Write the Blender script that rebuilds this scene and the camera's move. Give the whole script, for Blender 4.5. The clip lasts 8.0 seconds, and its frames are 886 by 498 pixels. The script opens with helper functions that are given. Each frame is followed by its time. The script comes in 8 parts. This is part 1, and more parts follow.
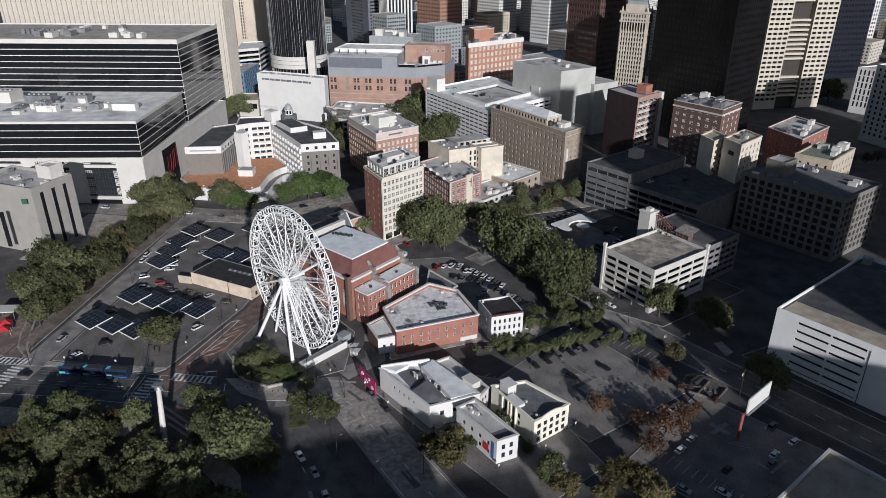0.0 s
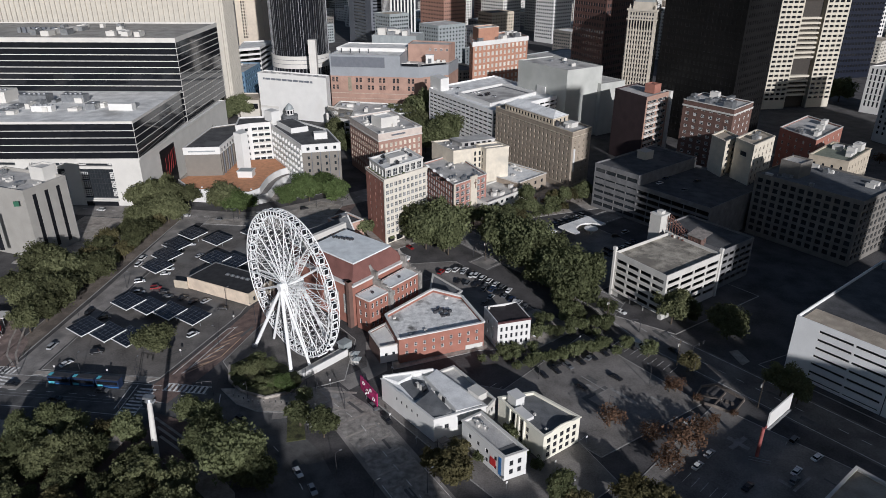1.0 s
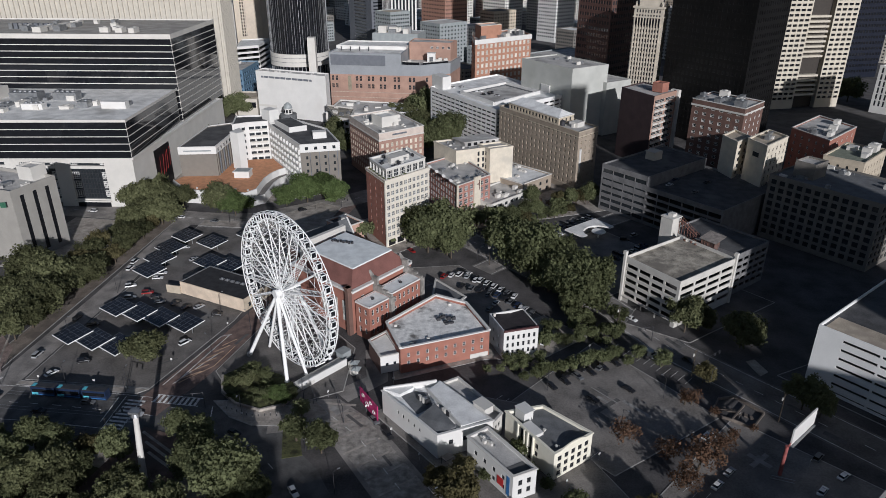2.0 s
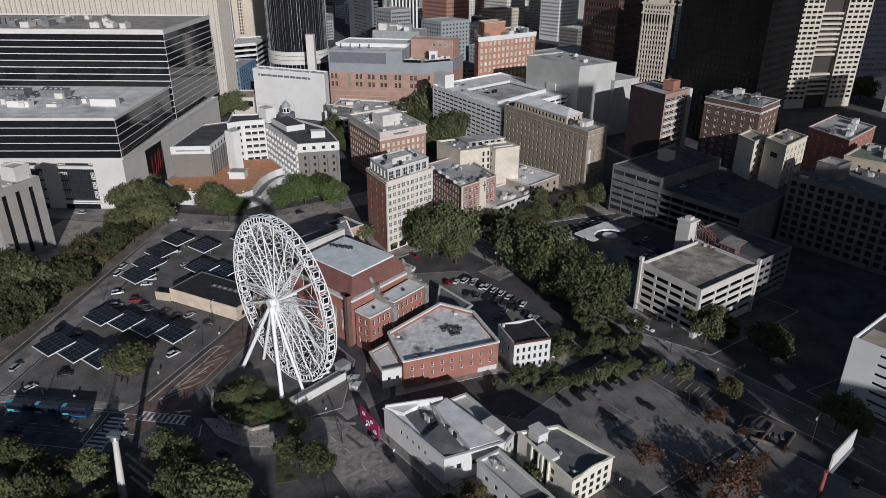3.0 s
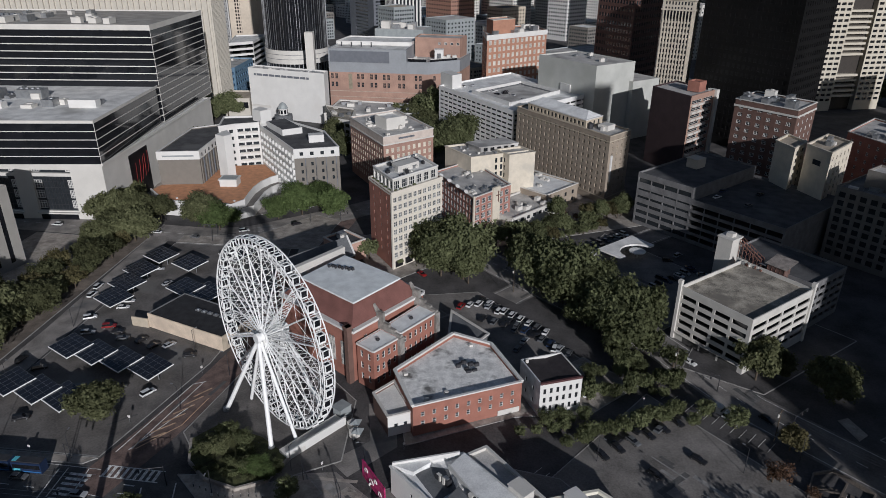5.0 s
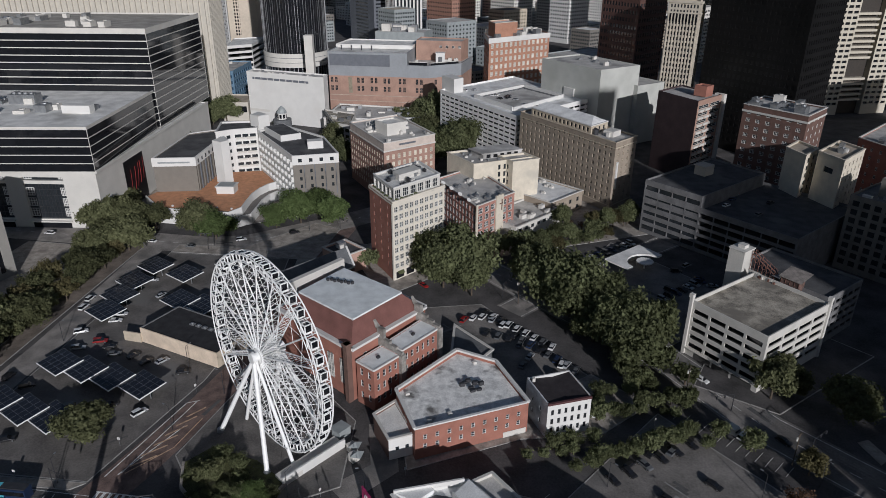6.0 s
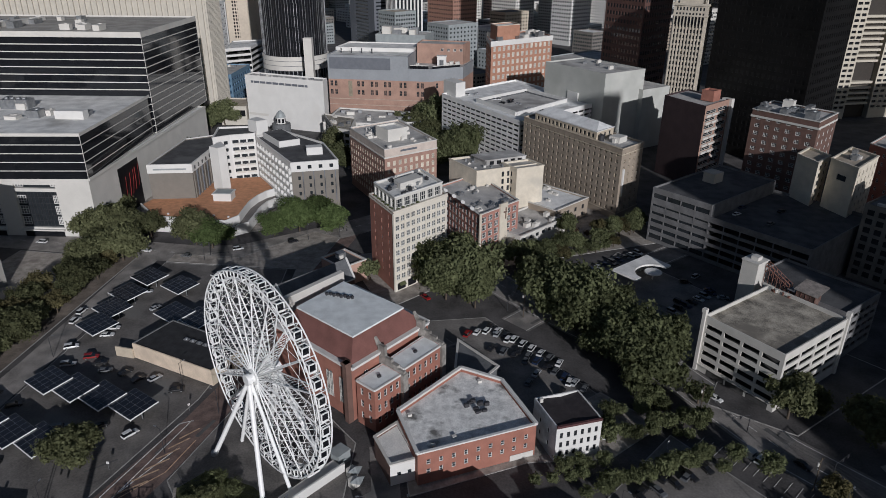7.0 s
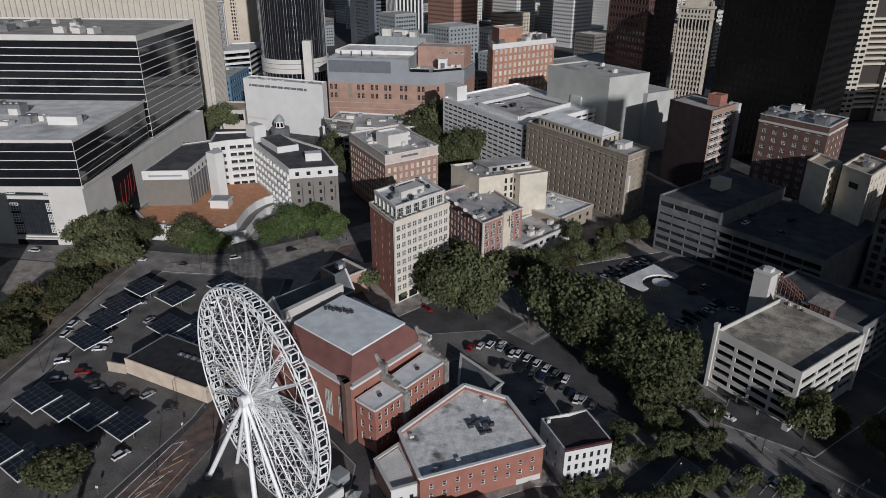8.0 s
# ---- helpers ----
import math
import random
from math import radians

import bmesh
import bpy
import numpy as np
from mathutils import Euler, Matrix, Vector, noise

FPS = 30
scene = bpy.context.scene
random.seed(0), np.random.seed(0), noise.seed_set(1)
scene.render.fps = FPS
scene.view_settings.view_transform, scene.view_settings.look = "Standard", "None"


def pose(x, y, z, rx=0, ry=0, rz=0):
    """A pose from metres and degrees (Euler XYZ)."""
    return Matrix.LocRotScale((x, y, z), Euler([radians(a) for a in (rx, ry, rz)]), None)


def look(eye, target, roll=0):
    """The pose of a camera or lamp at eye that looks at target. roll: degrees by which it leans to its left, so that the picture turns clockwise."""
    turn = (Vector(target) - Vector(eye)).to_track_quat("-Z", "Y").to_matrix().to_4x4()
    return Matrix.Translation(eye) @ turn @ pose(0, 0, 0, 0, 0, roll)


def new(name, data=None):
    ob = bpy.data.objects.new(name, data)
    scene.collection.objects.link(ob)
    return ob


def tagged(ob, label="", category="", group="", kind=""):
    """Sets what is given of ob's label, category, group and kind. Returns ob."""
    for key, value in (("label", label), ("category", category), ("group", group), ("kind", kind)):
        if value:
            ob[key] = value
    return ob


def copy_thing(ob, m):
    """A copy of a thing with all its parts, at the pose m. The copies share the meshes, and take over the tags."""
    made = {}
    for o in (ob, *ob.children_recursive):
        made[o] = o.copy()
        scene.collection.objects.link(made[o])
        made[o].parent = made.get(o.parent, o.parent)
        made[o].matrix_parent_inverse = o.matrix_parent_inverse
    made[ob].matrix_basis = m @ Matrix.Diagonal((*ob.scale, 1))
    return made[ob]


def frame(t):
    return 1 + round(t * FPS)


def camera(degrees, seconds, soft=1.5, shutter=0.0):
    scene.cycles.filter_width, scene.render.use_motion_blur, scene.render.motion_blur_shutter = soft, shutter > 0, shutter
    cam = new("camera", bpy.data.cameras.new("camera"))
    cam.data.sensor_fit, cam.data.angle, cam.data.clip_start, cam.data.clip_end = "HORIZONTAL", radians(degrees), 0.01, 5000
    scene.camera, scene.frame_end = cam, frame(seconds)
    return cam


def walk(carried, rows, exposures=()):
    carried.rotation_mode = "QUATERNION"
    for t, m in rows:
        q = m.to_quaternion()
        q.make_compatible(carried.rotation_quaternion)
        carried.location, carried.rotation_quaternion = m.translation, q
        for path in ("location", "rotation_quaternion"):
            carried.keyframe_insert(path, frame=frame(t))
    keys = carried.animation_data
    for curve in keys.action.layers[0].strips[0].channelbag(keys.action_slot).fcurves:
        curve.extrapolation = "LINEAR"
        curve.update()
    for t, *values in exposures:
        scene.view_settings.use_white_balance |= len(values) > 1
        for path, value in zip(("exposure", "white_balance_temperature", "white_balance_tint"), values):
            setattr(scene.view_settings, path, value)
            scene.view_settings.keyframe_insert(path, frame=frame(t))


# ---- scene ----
cam = camera(66.0, 8.0, 0.75)
PATH = [
    (0, (1.587, 2.375, 145.17), (-2.193, 38.475, 128.39), 0.2),
    (0.5, (0.91, 7.106, 143.809), (-3.03, 43.226, 127.049), 0.2),
    (1, (0.055, 11.989, 142.317), (-3.905, 48.109, 125.557), 0.1),
    (1.5, (-1.032, 16.789, 140.877), (-4.992, 52.909, 124.117), 0.2),
    (1.7, (-1.46, 18.71, 140.29), (-5.42, 54.83, 123.53), 0.2),
    (2.8, (-5.87, 35.6, 134.64), (-9.79, 71.72, 117.94), 0.3),
    (3, (-6.303, 37.495, 134.025), (-10.223, 73.615, 117.325), 0.3),
    (3.5, (-7.299, 42.192, 132.505), (-11.259, 78.332, 115.805), 0.3),
    (4, (-8.674, 46.834, 131.047), (-12.594, 82.954, 114.347), 0.3),
    (4.5, (-9.877, 51.422, 129.781), (-13.797, 87.542, 113.061), 0.4),
    (5, (-13.849, 67.422, 127.469), (-17.809, 103.582, 110.829), 0.4),
    (5.2, (-14.32, 69.5, 127.47), (-18.28, 105.67, 110.84), 0.4),
    (6.5, (-16.734, 80.671, 127.581), (-20.714, 116.871, 111.061), 0.4),
    (7, (-17.727, 84.851, 127.584), (-21.707, 121.071, 111.084), 0.4),
    (7.5, (-18.549, 88.89, 127.848), (-22.529, 125.11, 111.368), 0.4),
    (8, (-19.476, 92.764, 127.918), (-23.456, 129.004, 111.458), 0.4),
]
walk(cam, [(t, look(eye, target, roll)) for t, eye, target, roll in PATH], exposures=[(0.0, -0.17, 5850, 13.5), (1.5, -0.28, 5850, 13.5), (3.0, -0.48, 5850, 13.5), (5.0, -0.56, 5850, 13.5), (8.0, -0.7, 5850, 13.5)])

# ---- light ----
SUN_AZ, SUN_EL = radians(-66.2), radians(17.5)
TO_SUN = Vector((math.cos(SUN_EL) * math.cos(SUN_AZ), math.cos(SUN_EL) * math.sin(SUN_AZ), math.sin(SUN_EL)))
world = bpy.data.worlds.new("sky")
scene.world = world
world.use_nodes = True
wn = world.node_tree
sky = wn.nodes.new("ShaderNodeTexSky")
sky.sky_type, sky.sun_disc = "NISHITA", False
sky.sun_elevation, sky.sun_rotation = SUN_EL, radians(156.2)
wn.links.new(sky.outputs["Color"], wn.nodes["Background"].inputs["Color"])
wn.nodes["Background"].inputs["Strength"].default_value = 0.049
sun = new("sun", bpy.data.lights.new("sun", "SUN"))
sun.data.energy, sun.data.angle, sun.data.color = 5.0, radians(0.6), (1.0, 0.95, 0.875)
sun.matrix_world = look(TO_SUN * 400, (0, 0, 0))


# ---- materials ----
def mat(name, colour, rough=0.8, metal=0.0, vary=0.15, scale=0.6, fine=6.0, bump=0.15, spec=0.5, random_tone=0.0, stain=None, stain_at=0.55):
    """A surface with blotches at two scales, fine relief, and a tone of its own for each piece."""
    m = bpy.data.materials.new(name)
    m.use_nodes = True
    t = m.node_tree
    p = t.nodes["Principled BSDF"]
    p.inputs["Roughness"].default_value, p.inputs["Metallic"].default_value = rough, metal
    p.inputs["Specular IOR Level"].default_value = spec
    where = t.nodes.new("ShaderNodeNewGeometry")
    big, small = t.nodes.new("ShaderNodeTexNoise"), t.nodes.new("ShaderNodeTexNoise")
    big.inputs["Scale"].default_value, small.inputs["Scale"].default_value = scale, fine
    big.inputs["Detail"].default_value = 6
    for n in (big, small):
        t.links.new(where.outputs["Position"], n.inputs["Vector"])
    add = t.nodes.new("ShaderNodeMath")
    add.operation = "MULTIPLY_ADD"
    t.links.new(small.outputs["Fac"], add.inputs[0])
    add.inputs[1].default_value = 0.5
    t.links.new(big.outputs["Fac"], add.inputs[2])
    last = add.outputs[0]
    if random_tone:
        info = t.nodes.new("ShaderNodeObjectInfo")
        more = t.nodes.new("ShaderNodeMath")
        more.operation = "MULTIPLY_ADD"
        more.inputs[1].default_value = random_tone
        t.links.new(info.outputs["Random"], more.inputs[0])
        t.links.new(last, more.inputs[2])
        last = more.outputs[0]
    span = t.nodes.new("ShaderNodeMapRange")
    span.inputs["From Min"].default_value, span.inputs["From Max"].default_value = 0.52, 0.98 + random_tone
    span.inputs["To Min"].default_value, span.inputs["To Max"].default_value = 1 - vary * 1.6, 1 + vary
    t.links.new(last, span.inputs["Value"])
    tint = t.nodes.new("ShaderNodeVectorMath")
    tint.operation = "SCALE"
    tint.inputs[0].default_value = colour
    t.links.new(span.outputs["Result"], tint.inputs["Scale"])
    out = tint.outputs["Vector"]
    if stain:
        patch = t.nodes.new("ShaderNodeTexNoise")
        patch.inputs["Scale"].default_value, patch.inputs["Detail"].default_value = scale * 0.35, 8
        t.links.new(where.outputs["Position"], patch.inputs["Vector"])
        ramp = t.nodes.new("ShaderNodeMapRange")
        ramp.inputs["From Min"].default_value, ramp.inputs["From Max"].default_value = stain_at, stain_at + 0.12
        t.links.new(patch.outputs["Fac"], ramp.inputs["Value"])
        mix = t.nodes.new("ShaderNodeMix")
        mix.data_type = "RGBA"
        mix.inputs["B"].default_value = (*stain, 1)
        t.links.new(ramp.outputs["Result"], mix.inputs["Factor"])
        t.links.new(out, mix.inputs["A"])
        out = mix.outputs["Result"]
    t.links.new(out, p.inputs["Base Color"])
    if bump:
        b = t.nodes.new("ShaderNodeBump")
        b.inputs["Strength"].default_value, b.inputs["Distance"].default_value = bump, 0.1
        t.links.new(small.outputs["Fac"], b.inputs["Height"])
        t.links.new(b.outputs["Normal"], p.inputs["Normal"])
    return m


ASPHALT = mat("asphalt", (0.145, 0.134, 0.124), 0.9, vary=0.3, scale=0.12, fine=2.0, stain=(0.17, 0.166, 0.158), stain_at=0.56)
STREET = mat("street_asphalt", (0.268, 0.248, 0.228), 0.88, vary=0.3, scale=0.15, fine=3.0, stain=(0.12, 0.118, 0.115), stain_at=0.55)
# asphalt darkened to carry the deep shade round the garages
SHADED_ASPHALT = mat("old_dark_asphalt", (0.08, 0.075, 0.074), 0.92, vary=0.35, scale=0.1, fine=2.0, stain=(0.1, 0.097, 0.094), stain_at=0.6)
LOT = mat("parking_asphalt", (0.2, 0.185, 0.17), 0.9, vary=0.3, scale=0.1, fine=2.0, stain=(0.12, 0.117, 0.112), stain_at=0.56)
PAVING = mat("paving", (0.36, 0.325, 0.285), 0.85, vary=0.25, scale=0.3, fine=1.5, stain=(0.2, 0.175, 0.155))
BRICK_PAVING = mat("brick_paving", (0.135, 0.088, 0.072), 0.88, vary=0.4, scale=0.25, fine=2.5, stain=(0.09, 0.07, 0.06), stain_at=0.5)
LANE_PATH = mat("brown_path", (0.2, 0.168, 0.14), 0.9, vary=0.35, scale=0.2, fine=2.0, stain=(0.11, 0.092, 0.078), stain_at=0.5)
DARK_STREET = mat("new_dark_asphalt", (0.1, 0.098, 0.096), 0.85, vary=0.35, scale=0.2, fine=3.0, stain=(0.14, 0.135, 0.13), stain_at=0.58)
STREET_RED = mat("reddish_street", (0.17, 0.118, 0.1), 0.85, vary=0.3, scale=0.3, fine=2.5)
GRASS = mat("grass", (0.06, 0.062, 0.03), 0.95, vary=0.5, scale=0.2, fine=3.0, stain=(0.1, 0.058, 0.042), stain_at=0.5)
CROP = mat("dry_planting", (0.075, 0.08, 0.03), 0.95, vary=0.5, scale=0.5, fine=4.0)
WHITE_LINE = mat("road_paint", (0.76, 0.75, 0.72), 0.8, vary=0.35, scale=1.2, fine=6.0)
ORANGE_LINE = mat("orange_road_paint", (0.55, 0.38, 0.25), 0.8, vary=0.3, scale=1.2)
KERB = mat("kerb_concrete", (0.34, 0.33, 0.31), 0.85, vary=0.2)
RED_BRICK = mat("red_brick", (0.33, 0.145, 0.105), 0.85, vary=0.13, scale=0.25, fine=5.0, stain=(0.27, 0.125, 0.095), stain_at=0.6)
# brick colour that carries the shade of the banded hotel's flank
SHADE_BRICK = mat("maroon_painted_brick", (0.056, 0.034, 0.035), 0.85, vary=0.15, scale=0.2, fine=4.0)
DARK_BRICK = mat("dark_brick", (0.15, 0.088, 0.07), 0.85, vary=0.15, scale=0.3, fine=5.0)
ROSE_BRICK = mat("rose_brick", (0.48, 0.31, 0.245), 0.85, vary=0.1, scale=0.3, fine=5.0)
BROWN_BRICK = mat("brown_brick", (0.33, 0.275, 0.215), 0.85, vary=0.1, scale=0.3, fine=5.0)
TAN = mat("tan_masonry", (0.5, 0.43, 0.33), 0.8, vary=0.1, scale=0.3, fine=5.0)
CREAM = mat("cream_stucco", (0.62, 0.56, 0.455), 0.8, vary=0.1, scale=0.25, fine=4.0, stain=(0.5, 0.46, 0.385), stain_at=0.58)
BEIGE = mat("beige_concrete", (0.5, 0.465, 0.4), 0.8, vary=0.06, scale=0.25, fine=4.0)
WHITE = mat("white_paint", (0.665, 0.655, 0.625), 0.7, vary=0.045, scale=0.15, fine=3.0, stain=(0.62, 0.605, 0.57), stain_at=0.6)
WARM_STONE = mat("warm_grey_stone", (0.68, 0.63, 0.54), 0.8, vary=0.06, scale=0.3, fine=4.0, stain=(0.6, 0.555, 0.47), stain_at=0.58)
PALE = mat("pale_concrete", (0.595, 0.575, 0.53), 0.8, vary=0.06, scale=0.12, fine=3.0, stain=(0.54, 0.52, 0.475), stain_at=0.6)
GREY_PANEL = mat("grey_cladding", (0.3, 0.325, 0.325), 0.6, vary=0.1, scale=0.3)
DARK_PANEL = mat("dark_cladding", (0.14, 0.15, 0.17), 0.5, vary=0.1, scale=0.3)
TAUPE = mat("taupe_ribbed_cladding", (0.19, 0.172, 0.148), 0.8, vary=0.05, scale=0.4)
DARK_STONE = mat("black_granite_cladding", (0.011, 0.011, 0.013), 0.35, vary=0.2, scale=0.3)
ORANGE_BRICK = mat("orange_brick", (0.4, 0.21, 0.14), 0.85, vary=0.1, scale=0.3, fine=5.0)
CRIMSON_BRICK = mat("crimson_brick", (0.38, 0.195, 0.155), 0.85, vary=0.12, scale=0.3, fine=5.0)
OFFICE_GREY = mat("office_grey_concrete", (0.33, 0.315, 0.285), 0.85, vary=0.06, scale=0.2, fine=3.0)
GARAGE_GREY = mat("garage_grey_concrete", (0.55, 0.53, 0.485), 0.85, vary=0.08, scale=0.2, fine=3.0, stain=(0.46, 0.44, 0.4), stain_at=0.58)
OFF_WHITE = mat("off_white_render", (0.78, 0.745, 0.62), 0.8, vary=0.05, scale=0.2, fine=3.0, stain=(0.68, 0.64, 0.53), stain_at=0.6)
CHARCOAL = mat("charcoal_roofing", (0.14, 0.145, 0.15), 0.9, vary=0.2, scale=0.3, fine=2.5)
DULL_BRICK = mat("dull_pink_brick", (0.37, 0.235, 0.18), 0.85, vary=0.14, scale=0.15, fine=2.0, stain=(0.31, 0.2, 0.155), stain_at=0.5)
TOWER_CREAM = mat("tower_cream_stone", (0.53, 0.485, 0.395), 0.8, vary=0.05, scale=0.1, fine=2.0)
BOX_GREY = mat("greenish_grey_render", (0.47, 0.475, 0.44), 0.85, vary=0.08, scale=0.1, fine=2.0, stain=(0.4, 0.405, 0.37), stain_at=0.56)
# grey concrete darkened to carry the shade on the two rear garages
SHADE_CONCRETE = mat("sooty_concrete", (0.175, 0.173, 0.174), 0.85, vary=0.2, scale=0.3, fine=3.0, stain=(0.15, 0.148, 0.147))
GREY_STONE = mat("grey_masonry", (0.19, 0.175, 0.155), 0.8, vary=0.15, scale=0.3)
BLUE_PANEL = mat("blue_cladding", (0.16, 0.26, 0.36), 0.5, vary=0.15, scale=0.3)
ROOF_GREY = mat("grey_roofing", (0.5, 0.485, 0.46), 0.9, vary=0.2, scale=0.15, fine=2.5, stain=(0.29, 0.28, 0.265), stain_at=0.55)
ROOF_PALE = mat("pale_roofing", (0.76, 0.75, 0.715), 0.85, vary=0.18, scale=0.15, fine=2.5, stain=(0.42, 0.41, 0.385), stain_at=0.57)
ROOF_STAINED = mat("stained_grey_roofing", (0.78, 0.775, 0.745), 0.9, vary=0.2, scale=0.5, fine=2.5, stain=(0.16, 0.155, 0.145), stain_at=0.57)
ROOF_WHITE = mat("white_roofing", (0.8, 0.8, 0.78), 0.8, vary=0.15, scale=0.2, fine=2.5, stain=(0.5, 0.49, 0.47), stain_at=0.58)
ROOF_WORN = mat("worn_brown_grey_roofing", (0.36, 0.34, 0.305), 0.9, vary=0.2, scale=0.12, fine=2.0, stain=(0.26, 0.245, 0.22), stain_at=0.55)
ROOF_DARK = mat("dark_roofing", (0.075, 0.075, 0.078), 0.9, vary=0.3, scale=0.2, fine=2.5, stain=(0.11, 0.11, 0.11))
ROOF_TAN = mat("tan_gravel_roofing", (0.42, 0.36, 0.28), 0.9, vary=0.2, scale=0.2, fine=3.0, stain=(0.32, 0.27, 0.22))
ROOF_RED = mat("russet_shingle", (0.185, 0.082, 0.068), 0.85, vary=0.14, scale=0.25, fine=3.0)
ROOF_ORANGE = mat("orange_terrace", (0.55, 0.27, 0.14), 0.85, vary=0.15, scale=0.4)
ROOF_AQUA = mat("pale_metal_roof", (0.8, 0.83, 0.82), 0.5, vary=0.12, scale=0.3)
DECK_TOP = mat("worn_deck_concrete", (0.37, 0.335, 0.275), 0.9, vary=0.45, scale=0.22, fine=2.5, stain=(0.2, 0.18, 0.15), stain_at=0.5)
# concrete darkened below its own tone to paint the shade inside garages
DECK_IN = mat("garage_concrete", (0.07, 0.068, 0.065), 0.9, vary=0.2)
STEEL_WHITE = mat("white_painted_steel", (0.88, 0.88, 0.86), 0.45, vary=0.05, scale=0.8, bump=0.0)
STEEL_GREY = mat("galvanised_steel", (0.35, 0.36, 0.37), 0.45, 0.7, vary=0.15)
STEEL_DARK = mat("dark_steel", (0.06, 0.06, 0.065), 0.5, 0.4, vary=0.15)
RUST = mat("red_oxide_steel", (0.3, 0.09, 0.08), 0.6, vary=0.2)
GLASS = mat("dark_window_glass", (0.03, 0.035, 0.04), 0.12, vary=0.3, scale=0.4, bump=0.0, spec=0.7, random_tone=0.4)
GLASS_BLACK = mat("black_curtain_glass", (0.012, 0.013, 0.016), 0.08, vary=0.2, scale=0.3, bump=0.0, spec=0.6)
GLASS_GREY = mat("grey_window_glass", (0.15, 0.155, 0.15), 0.35, vary=0.5, scale=0.4, bump=0.0, spec=0.4, random_tone=0.8)
GLASS_BLIND = mat("window_with_pale_blind", (0.56, 0.52, 0.45), 0.3, vary=0.4, scale=0.4, bump=0.0, random_tone=0.5)
PANEL = mat("solar_cells", (0.016, 0.018, 0.024), 0.22, vary=0.15, bump=0.0, spec=0.6)
BARK = mat("bark", (0.09, 0.07, 0.05), 0.95, vary=0.3, scale=2.0, fine=12.0)


def leaf_mat(name, colour, back):
    """Leaves: matt on the lit side, letting some light through, with light and dark sprays."""
    m = mat(name, colour, 0.75, vary=0.5, scale=0.3, fine=1.4, bump=0.0, spec=0.06, random_tone=0.5)
    t = m.node_tree
    p, out = t.nodes["Principled BSDF"], t.nodes["Material Output"]
    through_leaf = t.nodes.new("ShaderNodeBsdfTranslucent")
    through_leaf.inputs["Color"].default_value = (*back, 1)
    where, each = t.nodes.new("ShaderNodeNewGeometry"), t.nodes.new("ShaderNodeMapRange")
    each.inputs["To Min"].default_value, each.inputs["To Max"].default_value = 0.7, 1.4
    t.links.new(where.outputs["Random Per Island"], each.inputs["Value"])
    tone = t.nodes.new("ShaderNodeVectorMath")
    tone.operation = "SCALE"
    t.links.new(p.inputs["Base Color"].links[0].from_socket, tone.inputs[0])
    t.links.new(each.outputs["Result"], tone.inputs["Scale"])
    t.links.new(tone.outputs["Vector"], p.inputs["Base Color"])
    mix = t.nodes.new("ShaderNodeMixShader")
    mix.inputs[0].default_value = 0.3
    t.links.new(p.outputs[0], mix.inputs[1])
    t.links.new(through_leaf.outputs[0], mix.inputs[2])
    t.links.new(mix.outputs[0], out.inputs["Surface"])
    return m


LEAF = leaf_mat("green_leaves", (0.125, 0.138, 0.07), (0.165, 0.182, 0.072))
LEAF_DARK = leaf_mat("dark_green_leaves", (0.125, 0.132, 0.068), (0.165, 0.174, 0.072))
LEAF_BRIGHT = leaf_mat("bright_green_leaves", (0.115, 0.155, 0.06), (0.155, 0.21, 0.06))
LEAF_OLIVE = leaf_mat("olive_leaves", (0.125, 0.112, 0.056), (0.16, 0.142, 0.056))
LEAF_RUST = leaf_mat("autumn_leaves", (0.125, 0.076, 0.05), (0.15, 0.088, 0.05))
TYRE = mat("rubber", (0.02, 0.02, 0.02), 0.8, vary=0.1)
RED = mat("red_paint", (0.5, 0.03, 0.03), 0.5, vary=0.15)
BLUE = mat("blue_paint", (0.05, 0.18, 0.42), 0.4, vary=0.15)
CYAN = mat("cyan_paint", (0.12, 0.5, 0.6), 0.4, vary=0.1)
MAGENTA = mat("magenta_print", (0.45, 0.03, 0.14), 0.5, vary=0.5, scale=0.5, fine=1.5)
PAINTS = [mat("car_paint_" + n, c, 0.3, 0.1, vary=0.04, bump=0.0, spec=0.6) for n, c in (
    ("white", (0.72, 0.72, 0.71)), ("silver", (0.4, 0.41, 0.42)), ("black", (0.02, 0.02, 0.022)), ("grey", (0.13, 0.135, 0.14)), ("red", (0.3, 0.02, 0.02)), ("navy", (0.02, 0.035, 0.08)))]


